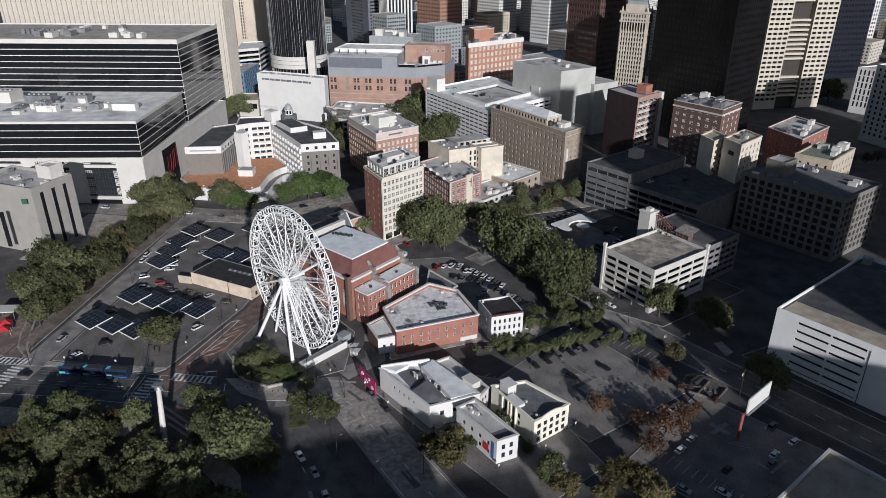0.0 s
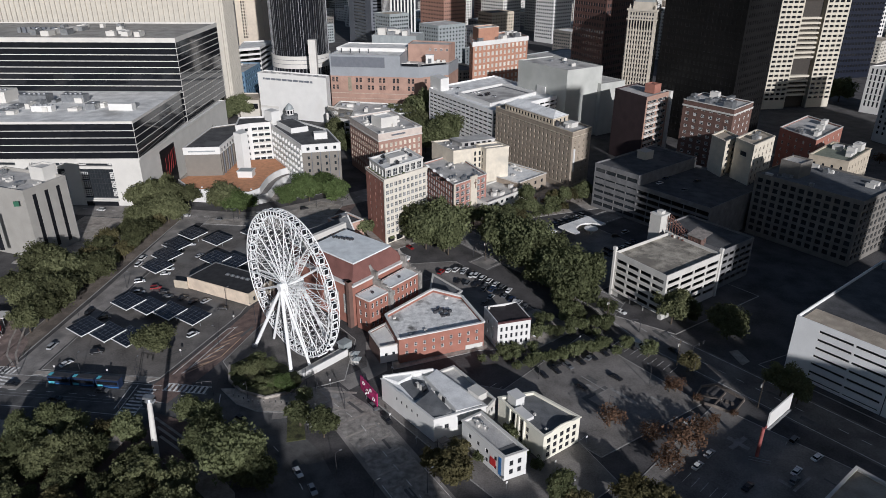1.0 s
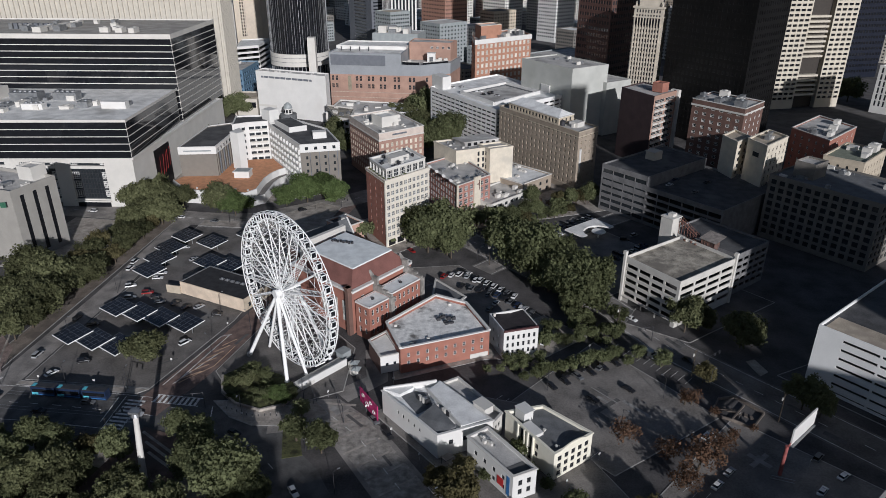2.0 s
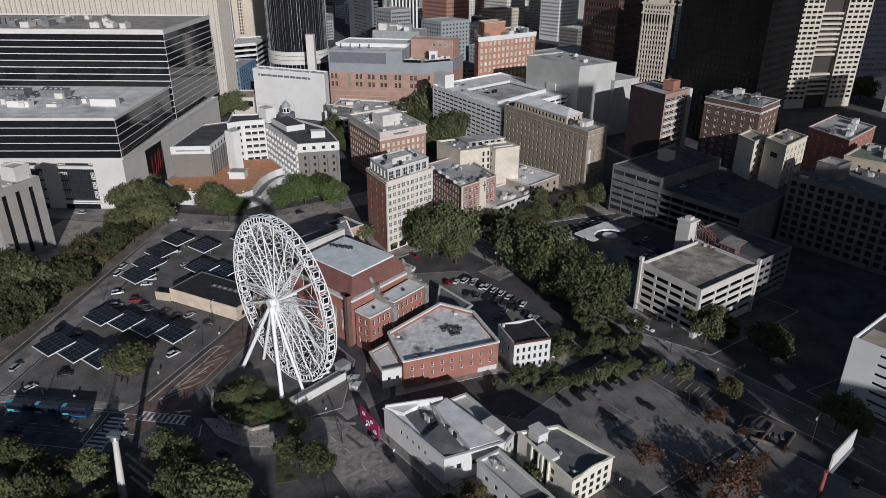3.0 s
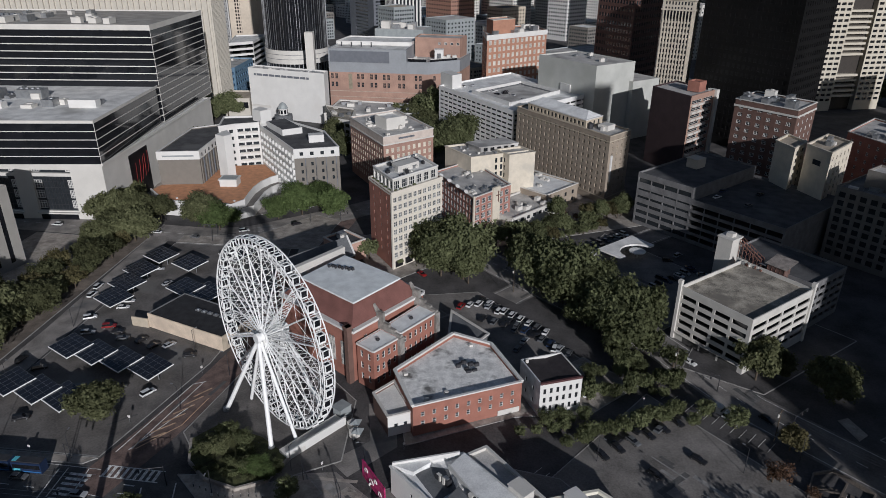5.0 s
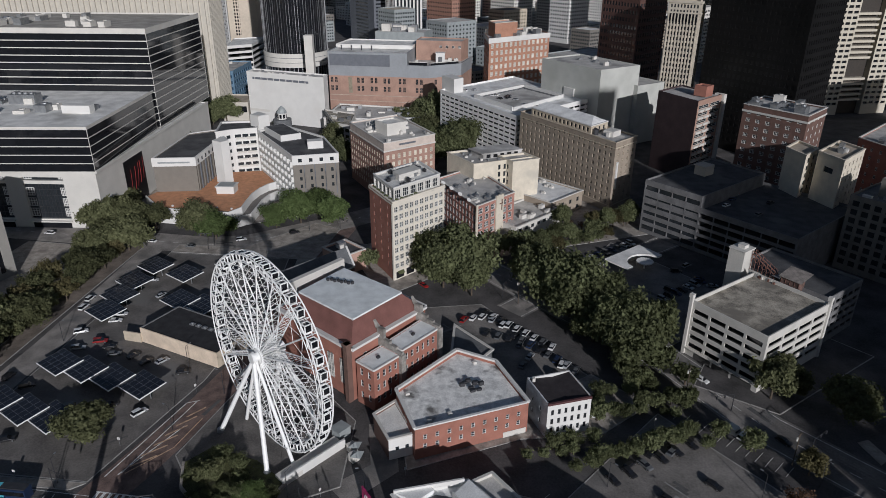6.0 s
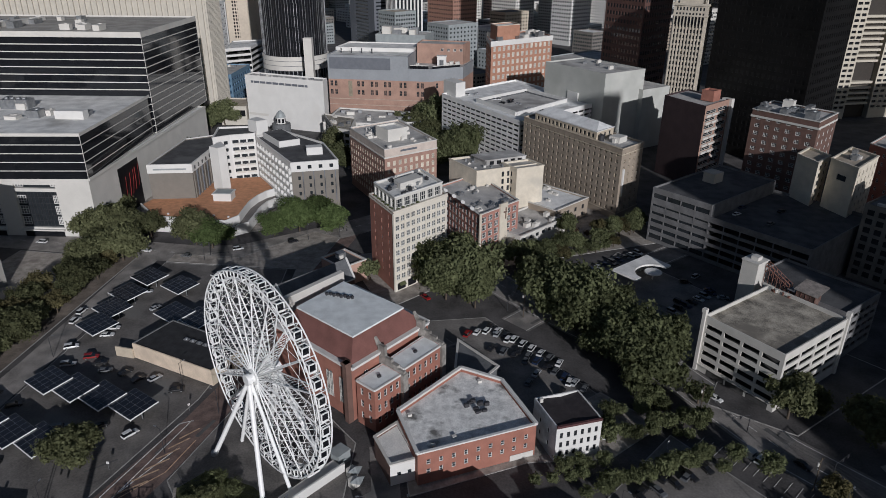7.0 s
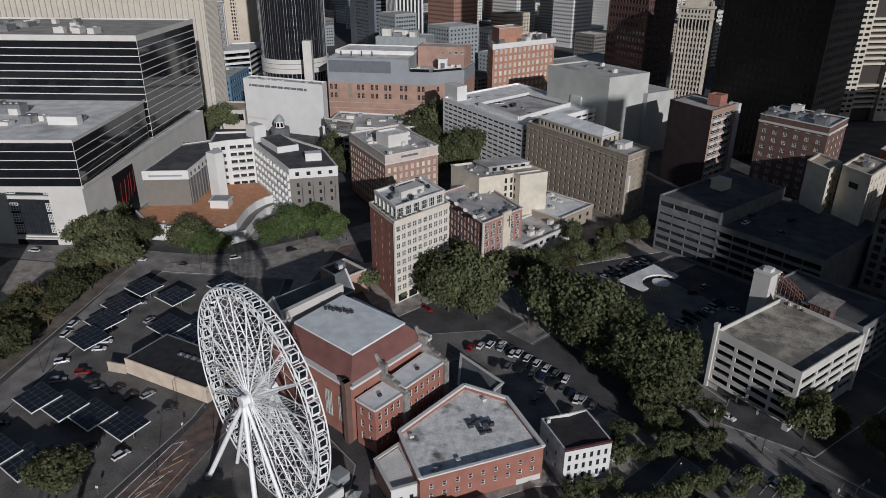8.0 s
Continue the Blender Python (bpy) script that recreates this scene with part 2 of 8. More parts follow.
# ---- shapes ----
class Geo:
    """A growing mesh in world metres."""

    def __init__(self):
        self.v, self.f = [], []

    def face(self, *points):
        n = len(self.v)
        self.v += [tuple(p) for p in points]
        self.f.append(tuple(range(n, n + len(points))))
        return self

    def prism(self, poly, z0, z1, top=True, bottom=False):
        n, k = len(self.v), len(poly)
        self.v += [(x, y, z0) for x, y in poly] + [(x, y, z1) for x, y in poly]
        self.f += [(n + i, n + (i + 1) % k, n + k + (i + 1) % k, n + k + i) for i in range(k)]
        if top:
            self.f.append(tuple(n + k + i for i in range(k)))
        if bottom:
            self.f.append(tuple(n + k - 1 - i for i in range(k)))
        return self

    def box(self, x0, x1, y0, y1, z0, z1, m=None):
        n = len(self.v)
        pts = [Vector((x, y, z)) for z in (z0, z1) for x, y in ((x0, y0), (x1, y0), (x1, y1), (x0, y1))]
        self.v += [tuple(m @ p) if m else tuple(p) for p in pts]
        self.f += [tuple(n + i for i in q) for q in ((3, 2, 1, 0), (4, 5, 6, 7), (0, 1, 5, 4), (1, 2, 6, 5), (2, 3, 7, 6), (3, 0, 4, 7))]
        return self

    def tube(self, p, q, r0, r1=None, n=8, caps=True):
        p, q = Vector(p), Vector(q)
        r1 = r0 if r1 is None else r1
        turn = (q - p).to_track_quat("Z", "Y").to_matrix()
        k = len(self.v)
        for c, r in ((p, r0), (q, r1)):
            self.v += [tuple(c + turn @ Vector((r * math.cos(2 * math.pi * i / n), r * math.sin(2 * math.pi * i / n), 0))) for i in range(n)]
        self.f += [(k + i, k + (i + 1) % n, k + n + (i + 1) % n, k + n + i) for i in range(n)]
        if caps:
            self.f += [tuple(k + n - 1 - i for i in range(n)), tuple(k + n + i for i in range(n))]
        return self

    def pipe(self, points, r, n=5, closed=False):
        """A bent tube along points, in one piece."""
        pts = [Vector(p) for p in points]
        k, m = len(self.v), len(pts)
        for i, p in enumerate(pts):
            a = pts[(i - 1) % m] if closed or i else p
            b = pts[(i + 1) % m] if closed or i < m - 1 else p
            d = (b - a).normalized()
            u = d.cross(Vector((0.013, 0.021, 1.0))).normalized() if abs(d.z) < 0.999 else Vector((1, 0, 0))
            w = d.cross(u)
            self.v += [tuple(p + (u * math.cos(2 * math.pi * j / n) + w * math.sin(2 * math.pi * j / n)) * r) for j in range(n)]
        for i in range(m if closed else m - 1):
            e = (i + 1) % m
            self.f += [(k + i * n + j, k + i * n + (j + 1) % n, k + e * n + (j + 1) % n, k + e * n + j) for j in range(n)]
        return self

    def mesh(self, name, *mats):
        me = bpy.data.meshes.new(name)
        me.from_pydata(self.v, [], self.f)
        for m in mats:
            me.materials.append(m)
        me.update()
        return me


def origin(ob):
    place = Vector((0, 0, 0))
    while ob:
        place = place + ob.location
        ob = ob.parent
    return place


def part(name, geo, material, parent=None, label="", smooth=False):
    """One mesh object, under a thing or a part."""
    if parent:
        o = origin(parent)
        geo.v = [(x - o.x, y - o.y, z - o.z) for x, y, z in geo.v]
    me = geo.mesh(name, material)
    if smooth:
        me.shade_smooth()
    ob = new(name, me)
    ob.parent = parent
    return tagged(ob, label)


def thing(name, x, y, z, label, category, group="", kind=""):
    ob = new(name)
    ob.location = (x, y, z)
    ob.empty_display_size = 0.5
    return tagged(ob, label, category, group, kind)


def rect(x, y, az, a, b):
    """Corners, counter-clockwise, of a rectangle: a metres along az from its near corner, b metres along az + 90."""
    u = Vector((math.cos(radians(az)), math.sin(radians(az))))
    w = Vector((-u.y, u.x))
    c = Vector((x, y))
    return [tuple(p) for p in (c, c + u * a, c + u * a + w * b, c + w * b)]


def para(x, y, az, a, az2, b):
    """Corners, counter-clockwise, of a block whose streets do not meet square."""
    c = Vector((x, y))
    u = Vector((math.cos(radians(az)), math.sin(radians(az)))) * a
    w = Vector((math.cos(radians(az2)), math.sin(radians(az2)))) * b
    return [tuple(p) for p in (c, c + u, c + u + w, c + w)]


def inset(poly, d):
    """The convex polygon moved inwards by d."""
    out, k = [], len(poly)
    for i in range(k):
        p, c, n = Vector(poly[i - 1]), Vector(poly[i]), Vector(poly[(i + 1) % k])
        e, f = (c - p).normalized(), (n - c).normalized()
        ne, nf = Vector((-e.y, e.x)), Vector((-f.y, f.x))
        s = 1 + ne.dot(nf)
        out.append(tuple(c + (ne + nf) * (d / max(s, 0.2))))
    return out


def inside(poly, x, y):
    return all((b[0] - a[0]) * (y - a[1]) - (b[1] - a[1]) * (x - a[0]) > 0 for a, b in zip(poly, poly[1:] + poly[:1]))


def lattice(g, xs, zs, front, back, plane="xz"):
    """One joined sheet of bars with sunk panes between: odd cells are panes at back, the rest lies at front.
    Gives the indices of the panes' faces."""
    index = {}

    def v(x, z, y):
        key = (round(x, 4), round(z, 4), y)
        if key not in index:
            index[key] = len(g.v)
            g.v.append((x, y, z) if plane == "xz" else (x, z, y))
        return index[key]
    panes = []
    for i in range(len(xs) - 1):
        for j in range(len(zs) - 1):
            c = [(xs[i], zs[j]), (xs[i + 1], zs[j]), (xs[i + 1], zs[j + 1]), (xs[i], zs[j + 1])]
            if i % 2 and j % 2:
                panes.append(len(g.f))
                g.f.append(tuple(v(*p, back) for p in c))
                for p, q in zip(c, c[1:] + c[:1]):
                    g.f.append((v(*p, front), v(*q, front), v(*q, back), v(*p, back)))
            else:
                g.f.append(tuple(v(*p, front) for p in c))
    return panes


def bars_at(size, edge, n, t):
    """Where the bars of a frame begin and end, along one side."""
    out = [-size / 2, -size / 2 + edge]
    for i in range(n):
        c = -size / 2 + size * (i + 1) / (n + 1)
        out += [c - t / 2, c + t / 2]
    return out + [size / 2 - edge, size / 2]


WINDOW_MESHES = {}


def window_mesh(w, h, glass, frame_mat, bars):
    """A sunk pane in a frame with bars, facing -y, its middle at the origin."""
    key = (round(w, 2), round(h, 2), glass.name, frame_mat.name if frame_mat else "", bars)
    if key not in WINDOW_MESHES:
        g = Geo()
        if frame_mat:
            t, e = min(0.1, w * 0.08), min(0.16, w * 0.12)
            panes = lattice(g, bars_at(w, e, bars, t), bars_at(h, e, 1 if h > 1.2 else 0, t), -0.14, 0.0)
        else:
            panes = [0]
            g.face((-w / 2, 0, -h / 2), (w / 2, 0, -h / 2), (w / 2, 0, h / 2), (-w / 2, 0, h / 2))
        me = g.mesh("window", glass, *([frame_mat] if frame_mat else []))
        panes = set(panes)
        for i, f in enumerate(me.polygons):
            f.material_index = 0 if i in panes else 1
        WINDOW_MESHES[key] = me
    return WINDOW_MESHES[key]


def facade(geo, p, q, z0, z1, cols, rows, depth):
    """A wall from p to q, seen from its right, with openings of that depth. Gives each opening's middle."""
    p, q = Vector((*p, 0)), Vector((*q, 0))
    length = (q - p).length
    u = (q - p) / length
    back = Vector((-u.y, u.x, 0)) * depth
    us = sorted({0.0, length, *[c for pair in cols for c in pair]})
    ws = sorted({z0, z1, *[r for pair in rows for r in pair]})
    holes = {(c[0], r[0]) for c in cols for r in rows}
    at = lambda s, z: p + u * s + Vector((0, 0, z))
    # plain strips between the rows, then the piers between openings
    rows_lo = {r[0]: r[1] for r in rows}
    for a, b in zip(ws, ws[1:]):
        if a not in rows_lo:
            geo.face(at(0, a), at(length, a), at(length, b), at(0, b))
            continue
        s = 0.0
        for c in cols:
            if c[0] > s + 1e-4:
                geo.face(at(s, a), at(c[0], a), at(c[0], b), at(s, b))
            s = c[1]
            c0, c1 = c
            geo.face(at(c0, a), at(c1, a), at(c1, a) + back, at(c0, a) + back)
            geo.face(at(c1, b), at(c0, b), at(c0, b) + back, at(c1, b) + back)
            geo.face(at(c0, b), at(c0, a), at(c0, a) + back, at(c0, b) + back)
            geo.face(at(c1, a), at(c1, b), at(c1, b) + back, at(c1, a) + back)
        if s < length - 1e-4:
            geo.face(at(s, a), at(length, a), at(length, b), at(s, b))
    return [(at((c[0] + c[1]) / 2, (r[0] + r[1]) / 2) + back * 0.9, c[1] - c[0], r[1] - r[0]) for r in rows for c in cols], math.atan2(u.y, u.x)


def grid(length, z0, z1, n, w, rows, h, sill=1.2, edge=1.0, storey=None):
    """Openings spread evenly: n of width w along the wall, rows of height h."""
    pitch = (length - 2 * edge) / n
    cols = [(edge + pitch * (i + 0.5) - w / 2, edge + pitch * (i + 0.5) + w / 2) for i in range(n)]
    storey = storey or (z1 - z0 - sill) / rows
    return cols, [(z0 + sill + storey * j, z0 + sill + storey * j + h) for j in range(rows)]


def building(name, label, category, poly, z1, walls, sides, roof, z0=0.0, parapet=0.9, coping=None, glass=GLASS, frame_mat=None, bars=1, depth=0.3, open_deck=False, thick=0.4, group="", parent=None, single=300, joined=False):
    """A block with a wall a side, real openings, a roof behind a parapet, and its windows.
    sides: for each side (windows across, width, rows, height, sill, edge), ("at", middles, width, heights) or None."""
    cx, cy = sum(p[0] for p in poly) / len(poly), sum(p[1] for p in poly) / len(poly)
    root = parent or thing(name, cx, cy, z0, label, category, group)
    o = origin(root)
    k, count, rest = len(poly), 0, Geo()
    inner = inset(poly, thick)
    for i in range(k):
        spec = sides.get(i)
        w_mat = walls.get(i, walls[None]) if isinstance(walls, dict) else walls
        p, q = poly[i], poly[(i + 1) % k]
        length = math.dist(p, q)
        g = g if joined and i else Geo()
        if spec and spec[0] == "at":
            _, centres, w, rows = spec
            cols = [(c - w / 2, c + w / 2) for c in centres]
        elif spec:
            n, w, r, h, sill, edge = spec[:6]
            storey = spec[6] if len(spec) > 6 else None
            cols, rows = grid(length, z0, z1 - parapet, n, w if w > 0 else (length - 2 * edge) / n + w, r, h, sill, edge, storey)
        else:
            cols, rows = [], []
        holes, turn = facade(g, p, q, z0, z1, cols, rows, thick if open_deck else depth)
        # the parapet's inner face and top
        pi, qi = inner[i], inner[(i + 1) % k]
        g.face((*p, z1), (*q, z1), (*qi, z1), (*pi, z1))
        g.face((*qi, z1 - parapet - 0.1), (*pi, z1 - parapet - 0.1), (*pi, z1), (*qi, z1))
        if open_deck and spec:
            g.face((*qi, z0), (*pi, z0), (*pi, z0 + 0.9), (*qi, z0 + 0.9))
        if not joined or i == k - 1:
            part("wall", g, w_mat, root)
        if not open_deck:
            for c, w, h in holes:
                count += 1
                if count <= single:
                    ob = new("window", window_mesh(w, h, glass, frame_mat, bars))
                    ob.parent, ob.location, ob.rotation_euler = root, c - o, (0, 0, turn)
                else:
                    s = Vector((math.cos(turn), math.sin(turn), 0)) * w / 2
                    zz = Vector((0, 0, h / 2))
                    rest.face(c - s - zz, c + s - zz, c + s + zz, c - s + zz)
    if rest.f:
        tagged(part("glazing", rest, glass, root), kind="stuff")
    part("roof", Geo().prism(inner, z1 - parapet - 0.35, z1 - parapet, bottom=True), roof, root)
    if open_deck:
        spec = next(s for s in sides.values() if s)
        storey = spec[6] if len(spec) > 6 else (z1 - parapet - z0 - spec[4]) / spec[2]
        # decks and core take the darkened concrete, so openings look shaded inside
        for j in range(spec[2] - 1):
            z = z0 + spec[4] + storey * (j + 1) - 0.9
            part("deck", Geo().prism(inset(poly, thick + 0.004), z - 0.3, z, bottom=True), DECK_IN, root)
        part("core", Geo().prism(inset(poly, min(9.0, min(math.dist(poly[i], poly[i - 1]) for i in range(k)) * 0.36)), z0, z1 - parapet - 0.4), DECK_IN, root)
    if coping:
        g = Geo()
        outer = inset(poly, -0.25)
        inn = inset(poly, thick + 0.15)
        for i in range(k):
            a, b, c, d = outer[i], outer[(i + 1) % k], inn[(i + 1) % k], inn[i]
            za, zb = z1 - 0.3, z1 + 0.12
            g.face((*a, za), (*b, za), (*b, zb), (*a, zb)).face((*a, zb), (*b, zb), (*c, zb), (*d, zb)).face((*c, za), (*d, za), (*d, zb), (*c, zb)).face((*b, za), (*a, za), (*d, za), (*c, za))
        part("coping", g, coping, root)
    return root


def roof_units(root, poly, z, n, seed, size=(1.5, 4.0), height=(0.8, 2.2), material=PALE):
    """Air handlers, hatches and vents that stand on a roof."""
    r = random.Random(seed)
    room = inset(poly, 2.2)
    xs, ys = [p[0] for p in poly], [p[1] for p in poly]
    az = math.atan2(poly[1][1] - poly[0][1], poly[1][0] - poly[0][0])
    made, tries = 0, 0
    while made < n and tries < n * 30:
        tries += 1
        x, y = r.uniform(min(xs), max(xs)), r.uniform(min(ys), max(ys))
        if not inside(room, x, y):
            continue
        made += 1
        a, b, h = r.uniform(*size), r.uniform(*size) * 0.7, r.uniform(*height)
        m = Matrix.Translation((x, y, z)) @ Matrix.Rotation(az, 4, "Z")
        g = Geo().box(-a / 2, a / 2, -b / 2, b / 2, -0.02, h, m)
        g.box(-a / 2 - 0.1, a / 2 + 0.1, -b / 2 - 0.1, b / 2 + 0.1, h, h + 0.12, m)
        if r.random() < 0.6:
            g.tube(m @ Vector((a * 0.2, 0, h)), m @ Vector((a * 0.2, 0, h + 0.5)), min(a, b) * 0.28, n=10)
        part("roof_unit", g, r.choice((material, STEEL_GREY, PALE)), root)
        if r.random() < 0.5:
            part("vent_pipe", Geo().tube(m @ Vector((a, b, -0.02)), m @ Vector((a, b, 0.9)), 0.15), STEEL_GREY, root)


# ---- the ground and streets ----
def slab(name, poly, z, material, label, kind="structure", kerb=False, depth=0.16):
    g = Geo().prism([tuple(p) for p in poly], z - depth, z)
    ob = part(name, g, material)
    tagged(ob, label, name.replace("_", " "), kind=kind)
    if name in ("pavement", "car_park"):
        g, k = Geo(), len(poly)
        for i in range(k):
            p, q = Vector(poly[i]), Vector(poly[(i + 1) % k])
            d = (q - p).normalized() * 0.01
            n = Vector((-d.y, d.x)) * 16
            g.prism([tuple(p + d - n), tuple(q - d - n), tuple(q - d + n), tuple(p + d + n)], z - depth, z + 0.03)
        part("kerb", g, KERB, ob)
    return ob


def ribbon(points, width):
    """The outline of a strip of that width along a line of points."""
    left, right = [], []
    for i, p in enumerate(points):
        a, b = Vector(points[max(i - 1, 0)]), Vector(points[min(i + 1, len(points) - 1)])
        d = (b - a).normalized()
        s = Vector((-d.y, d.x)) * width / 2
        left.append(tuple(Vector(p) + s))
        right.append(tuple(Vector(p) - s))
    return right + left[::-1]


ground = part("ground", Geo().face((-4000, -3000, -0.3), (4000, -3000, -0.3), (4000, 4500, -0.3), (-4000, 4500, -0.3)), SHADED_ASPHALT)
tagged(ground, "dark worn asphalt ground of the city blocks", "ground", kind="structure")


def strip(points, width, z, material, name, label):
    """A road or path along a line, laid as separate quads so that bends stay clean."""
    o = ribbon(points, width)
    n = len(points)
    g = Geo()
    for i in range(n - 1):
        a, b, c, d = o[i], o[i + 1], o[2 * n - 2 - i], o[2 * n - 1 - i]
        g.face((*a, z), (*b, z), (*c, z), (*d, z))
    return tagged(part(name, g, material), label, name.replace("_", " "), kind="structure")


PARK_DRIVE = [(-300, 186), (-200, 187), (-150, 188), (-118, 187), (-95, 184), (-76, 176), (-62, 163), (-50, 146), (-38, 124), (-20, 90), (10, 40)]
LUCKIE = [(-118, 187), (-112, 205), (-104, 235), (-99, 262), (-97, 300), (-100, 340), (-96, 380)]
FRONT_STREET = [(-76, 190), (-58, 194), (-46, 184), (-28, 162), (-8, 138), (14, 112), (40, 80)]
CONE = [(140, 165), (100, 204), (60, 243), (38, 276), (-8, 320), (-50, 362), (-85, 395)]
NASSAU = [(-56, 203), (-46, 214), (-50, 232)]
CROSS = [(-15, 302), (8, 330), (30, 352), (60, 380)]
TOP_STREET = [(-330, 356), (-228, 350), (-155, 346), (-135, 352), (-95, 385), (-60, 420), (20, 500)]
AVENUE = [(-172, 188), (-172, 260), (-176, 345)]
strip(PARK_DRIVE, 19, -0.28, DARK_STREET, "road", "grey asphalt park drive with tram tracks")
strip(LUCKIE, 12, -0.276, STREET_RED, "road", "reddish paved street beside the big wheel")
strip(FRONT_STREET, 16, -0.272, STREET, "road", "grey asphalt street in front of the white shops")
strip(CONE[2:], 16, -0.268, STREET, "road", "grey asphalt street below the parking garage")
# same street, given a darker asphalt where it lies in shade
strip(CONE[:3], 16, -0.266, ASPHALT, "road", "street stretch coloured darker for shade beside the billboard car park")
strip(NASSAU, 8, -0.264, STREET, "road", "narrow alley between wheel and brick building")
strip(CROSS, 13, -0.26, STREET, "road", "side street by the tree-lined car park")
strip(TOP_STREET, 18, -0.256, STREET, "road", "street before the hotel and exhibition hall")
strip(AVENUE, 10, -0.252, STREET, "road", "lane along the solar car park")

SOLAR_LOT = [(-166, 200), (-121, 200), (-110, 246), (-107, 300), (-112, 336), (-166, 336)]
RIGHT_LOT = [(-2, 204), (30, 176), (66, 206), (30, 246)]
BACK_LOT = [(2, 318), (40, 284), (78, 318), (30, 372)]
FRONT_LOT = [(40, 168), (78, 138), (112, 172), (70, 206)]
TAB_LOT = [(-42, 268), (-14, 240), (12, 262), (-26, 306), (-50, 300)]
slab("car_park", SOLAR_LOT, -0.2, ASPHALT, "grey asphalt car park under solar canopies")
slab("car_park", RIGHT_LOT, -0.2, LOT, "grey asphalt car park with a few cars")
slab("car_park", BACK_LOT, -0.2, LOT, "grey asphalt car park with a flat kiosk")
slab("car_park", FRONT_LOT, -0.2, LOT, "dark asphalt car park round the billboard")
slab("car_park", TAB_LOT, -0.2, LOT, "asphalt yard behind the brick hall")
# the park in front, its lawns and red paths
PARK = [(-330, 20), (-60, 20), (-60, 120), (-74, 150), (-92, 166), (-116, 172), (-330, 172)]
slab("pavement", PARK, -0.12, PAVING, "pale paved edge of the park")
slab("lawn", [(-320, 25), (-66, 25), (-66, 118), (-80, 146), (-96, 158), (-120, 163), (-320, 163)], -0.06, GRASS, "shaded lawn with bare patches")
for path in ([(-330, 120), (-180, 128), (-130, 145), (-100, 160)], [(-150, 60), (-120, 120), (-112, 168)], [(-75, 60), (-84, 110), (-104, 150)]):
    path_z = -0.05 + 0.004 * len(path) + 0.002 * (path[0][0] > -140)
    strip(path, 7, path_z, BRICK_PAVING, "path", "red brick path through the park")
slab("plaza", [(-113, 181), (-100, 177.5), (-87, 165.5), (-94, 157), (-113, 165)], -0.03, BRICK_PAVING, "red brick corner plaza with pale bands")
for k in range(3):
    strip([(-112 + k * 3, 178.6 - k * 4.2), (-91 + k * 1.2, 165.8 - k * 3)], 0.9, -0.026, PAVING, "paving_band", "pale paver band across the plaza")
slab("traffic_island", [(83.5, 239.6), (87.0, 241.1), (89.4, 233.7), (85.9, 230.8)], -0.1, PAVING, "pale concrete traffic island with worn edges")
WHEEL_YARD = [(-103, 212), (-92, 199), (-72, 196), (-56, 206), (-58, 232), (-78, 252), (-94, 262)]
slab("pavement", WHEEL_YARD, -0.12, ASPHALT, "dark asphalt yard below the big wheel")
slab("pavement", [(-97, 196), (-88.5, 188.5), (-80, 185.4), (-71, 186.3), (-63, 188), (-58, 194), (-64, 200), (-72, 196), (-86, 197)], -0.14, PAVING, "tan paved corner before the wheel")
slab("traffic_island", [(-70.5, 187), (-66, 189), (-60.5, 174), (-66, 172)], -0.1, CROP, "narrow planted traffic island")
PAVERS = mat("mottled_pavers", (0.3, 0.278, 0.25), 0.85, vary=0.35, scale=0.5, fine=4.0, stain=(0.17, 0.158, 0.145), stain_at=0.6)
strip([(-56, 192.6), (-46, 184), (-28, 162), (-20, 152)], 13.0, -0.266, PAVERS, "paved_street", "mottled grey paver street before the shops")
for k in range(7):
    f = k / 6
    x, y = -53 + 27 * f, 190 - 30 * f
    strip([(x - 4.6, y - 4.0), (x + 4.8, y + 4.2)], 0.8, -0.262 + 0.0008 * k, PAVING, "paving_band", "pale paver band across the street")
for k in range(3):
    strip([(-63 + k * 0.8, 199 - k * 4.4), (-50 + k * 2.2, 199 - k * 4.2)], 1.1, -0.258 + 0.001 * k, PAVING, "paving_band", "pale paver band across the street")
slab("planting_bed", [(-99, 209), (-95.5, 200.5), (-89, 195), (-80, 192.6), (-73.5, 196.2), (-70, 205), (-80, 212), (-94, 216)], 0.5, CROP, "low yellowing hedge bed with flowers", depth=0.7)
tagged(part("bed_wall", Geo().prism(ribbon([(-99.2, 209), (-95.8, 200.3), (-89.2, 194.7), (-80, 192.2), (-73.2, 195.9), (-70, 204.5)], 0.7), -0.15, 0.85, bottom=True), PAVING), "low curved tan wall round the planting bed", "garden wall", kind="structure")
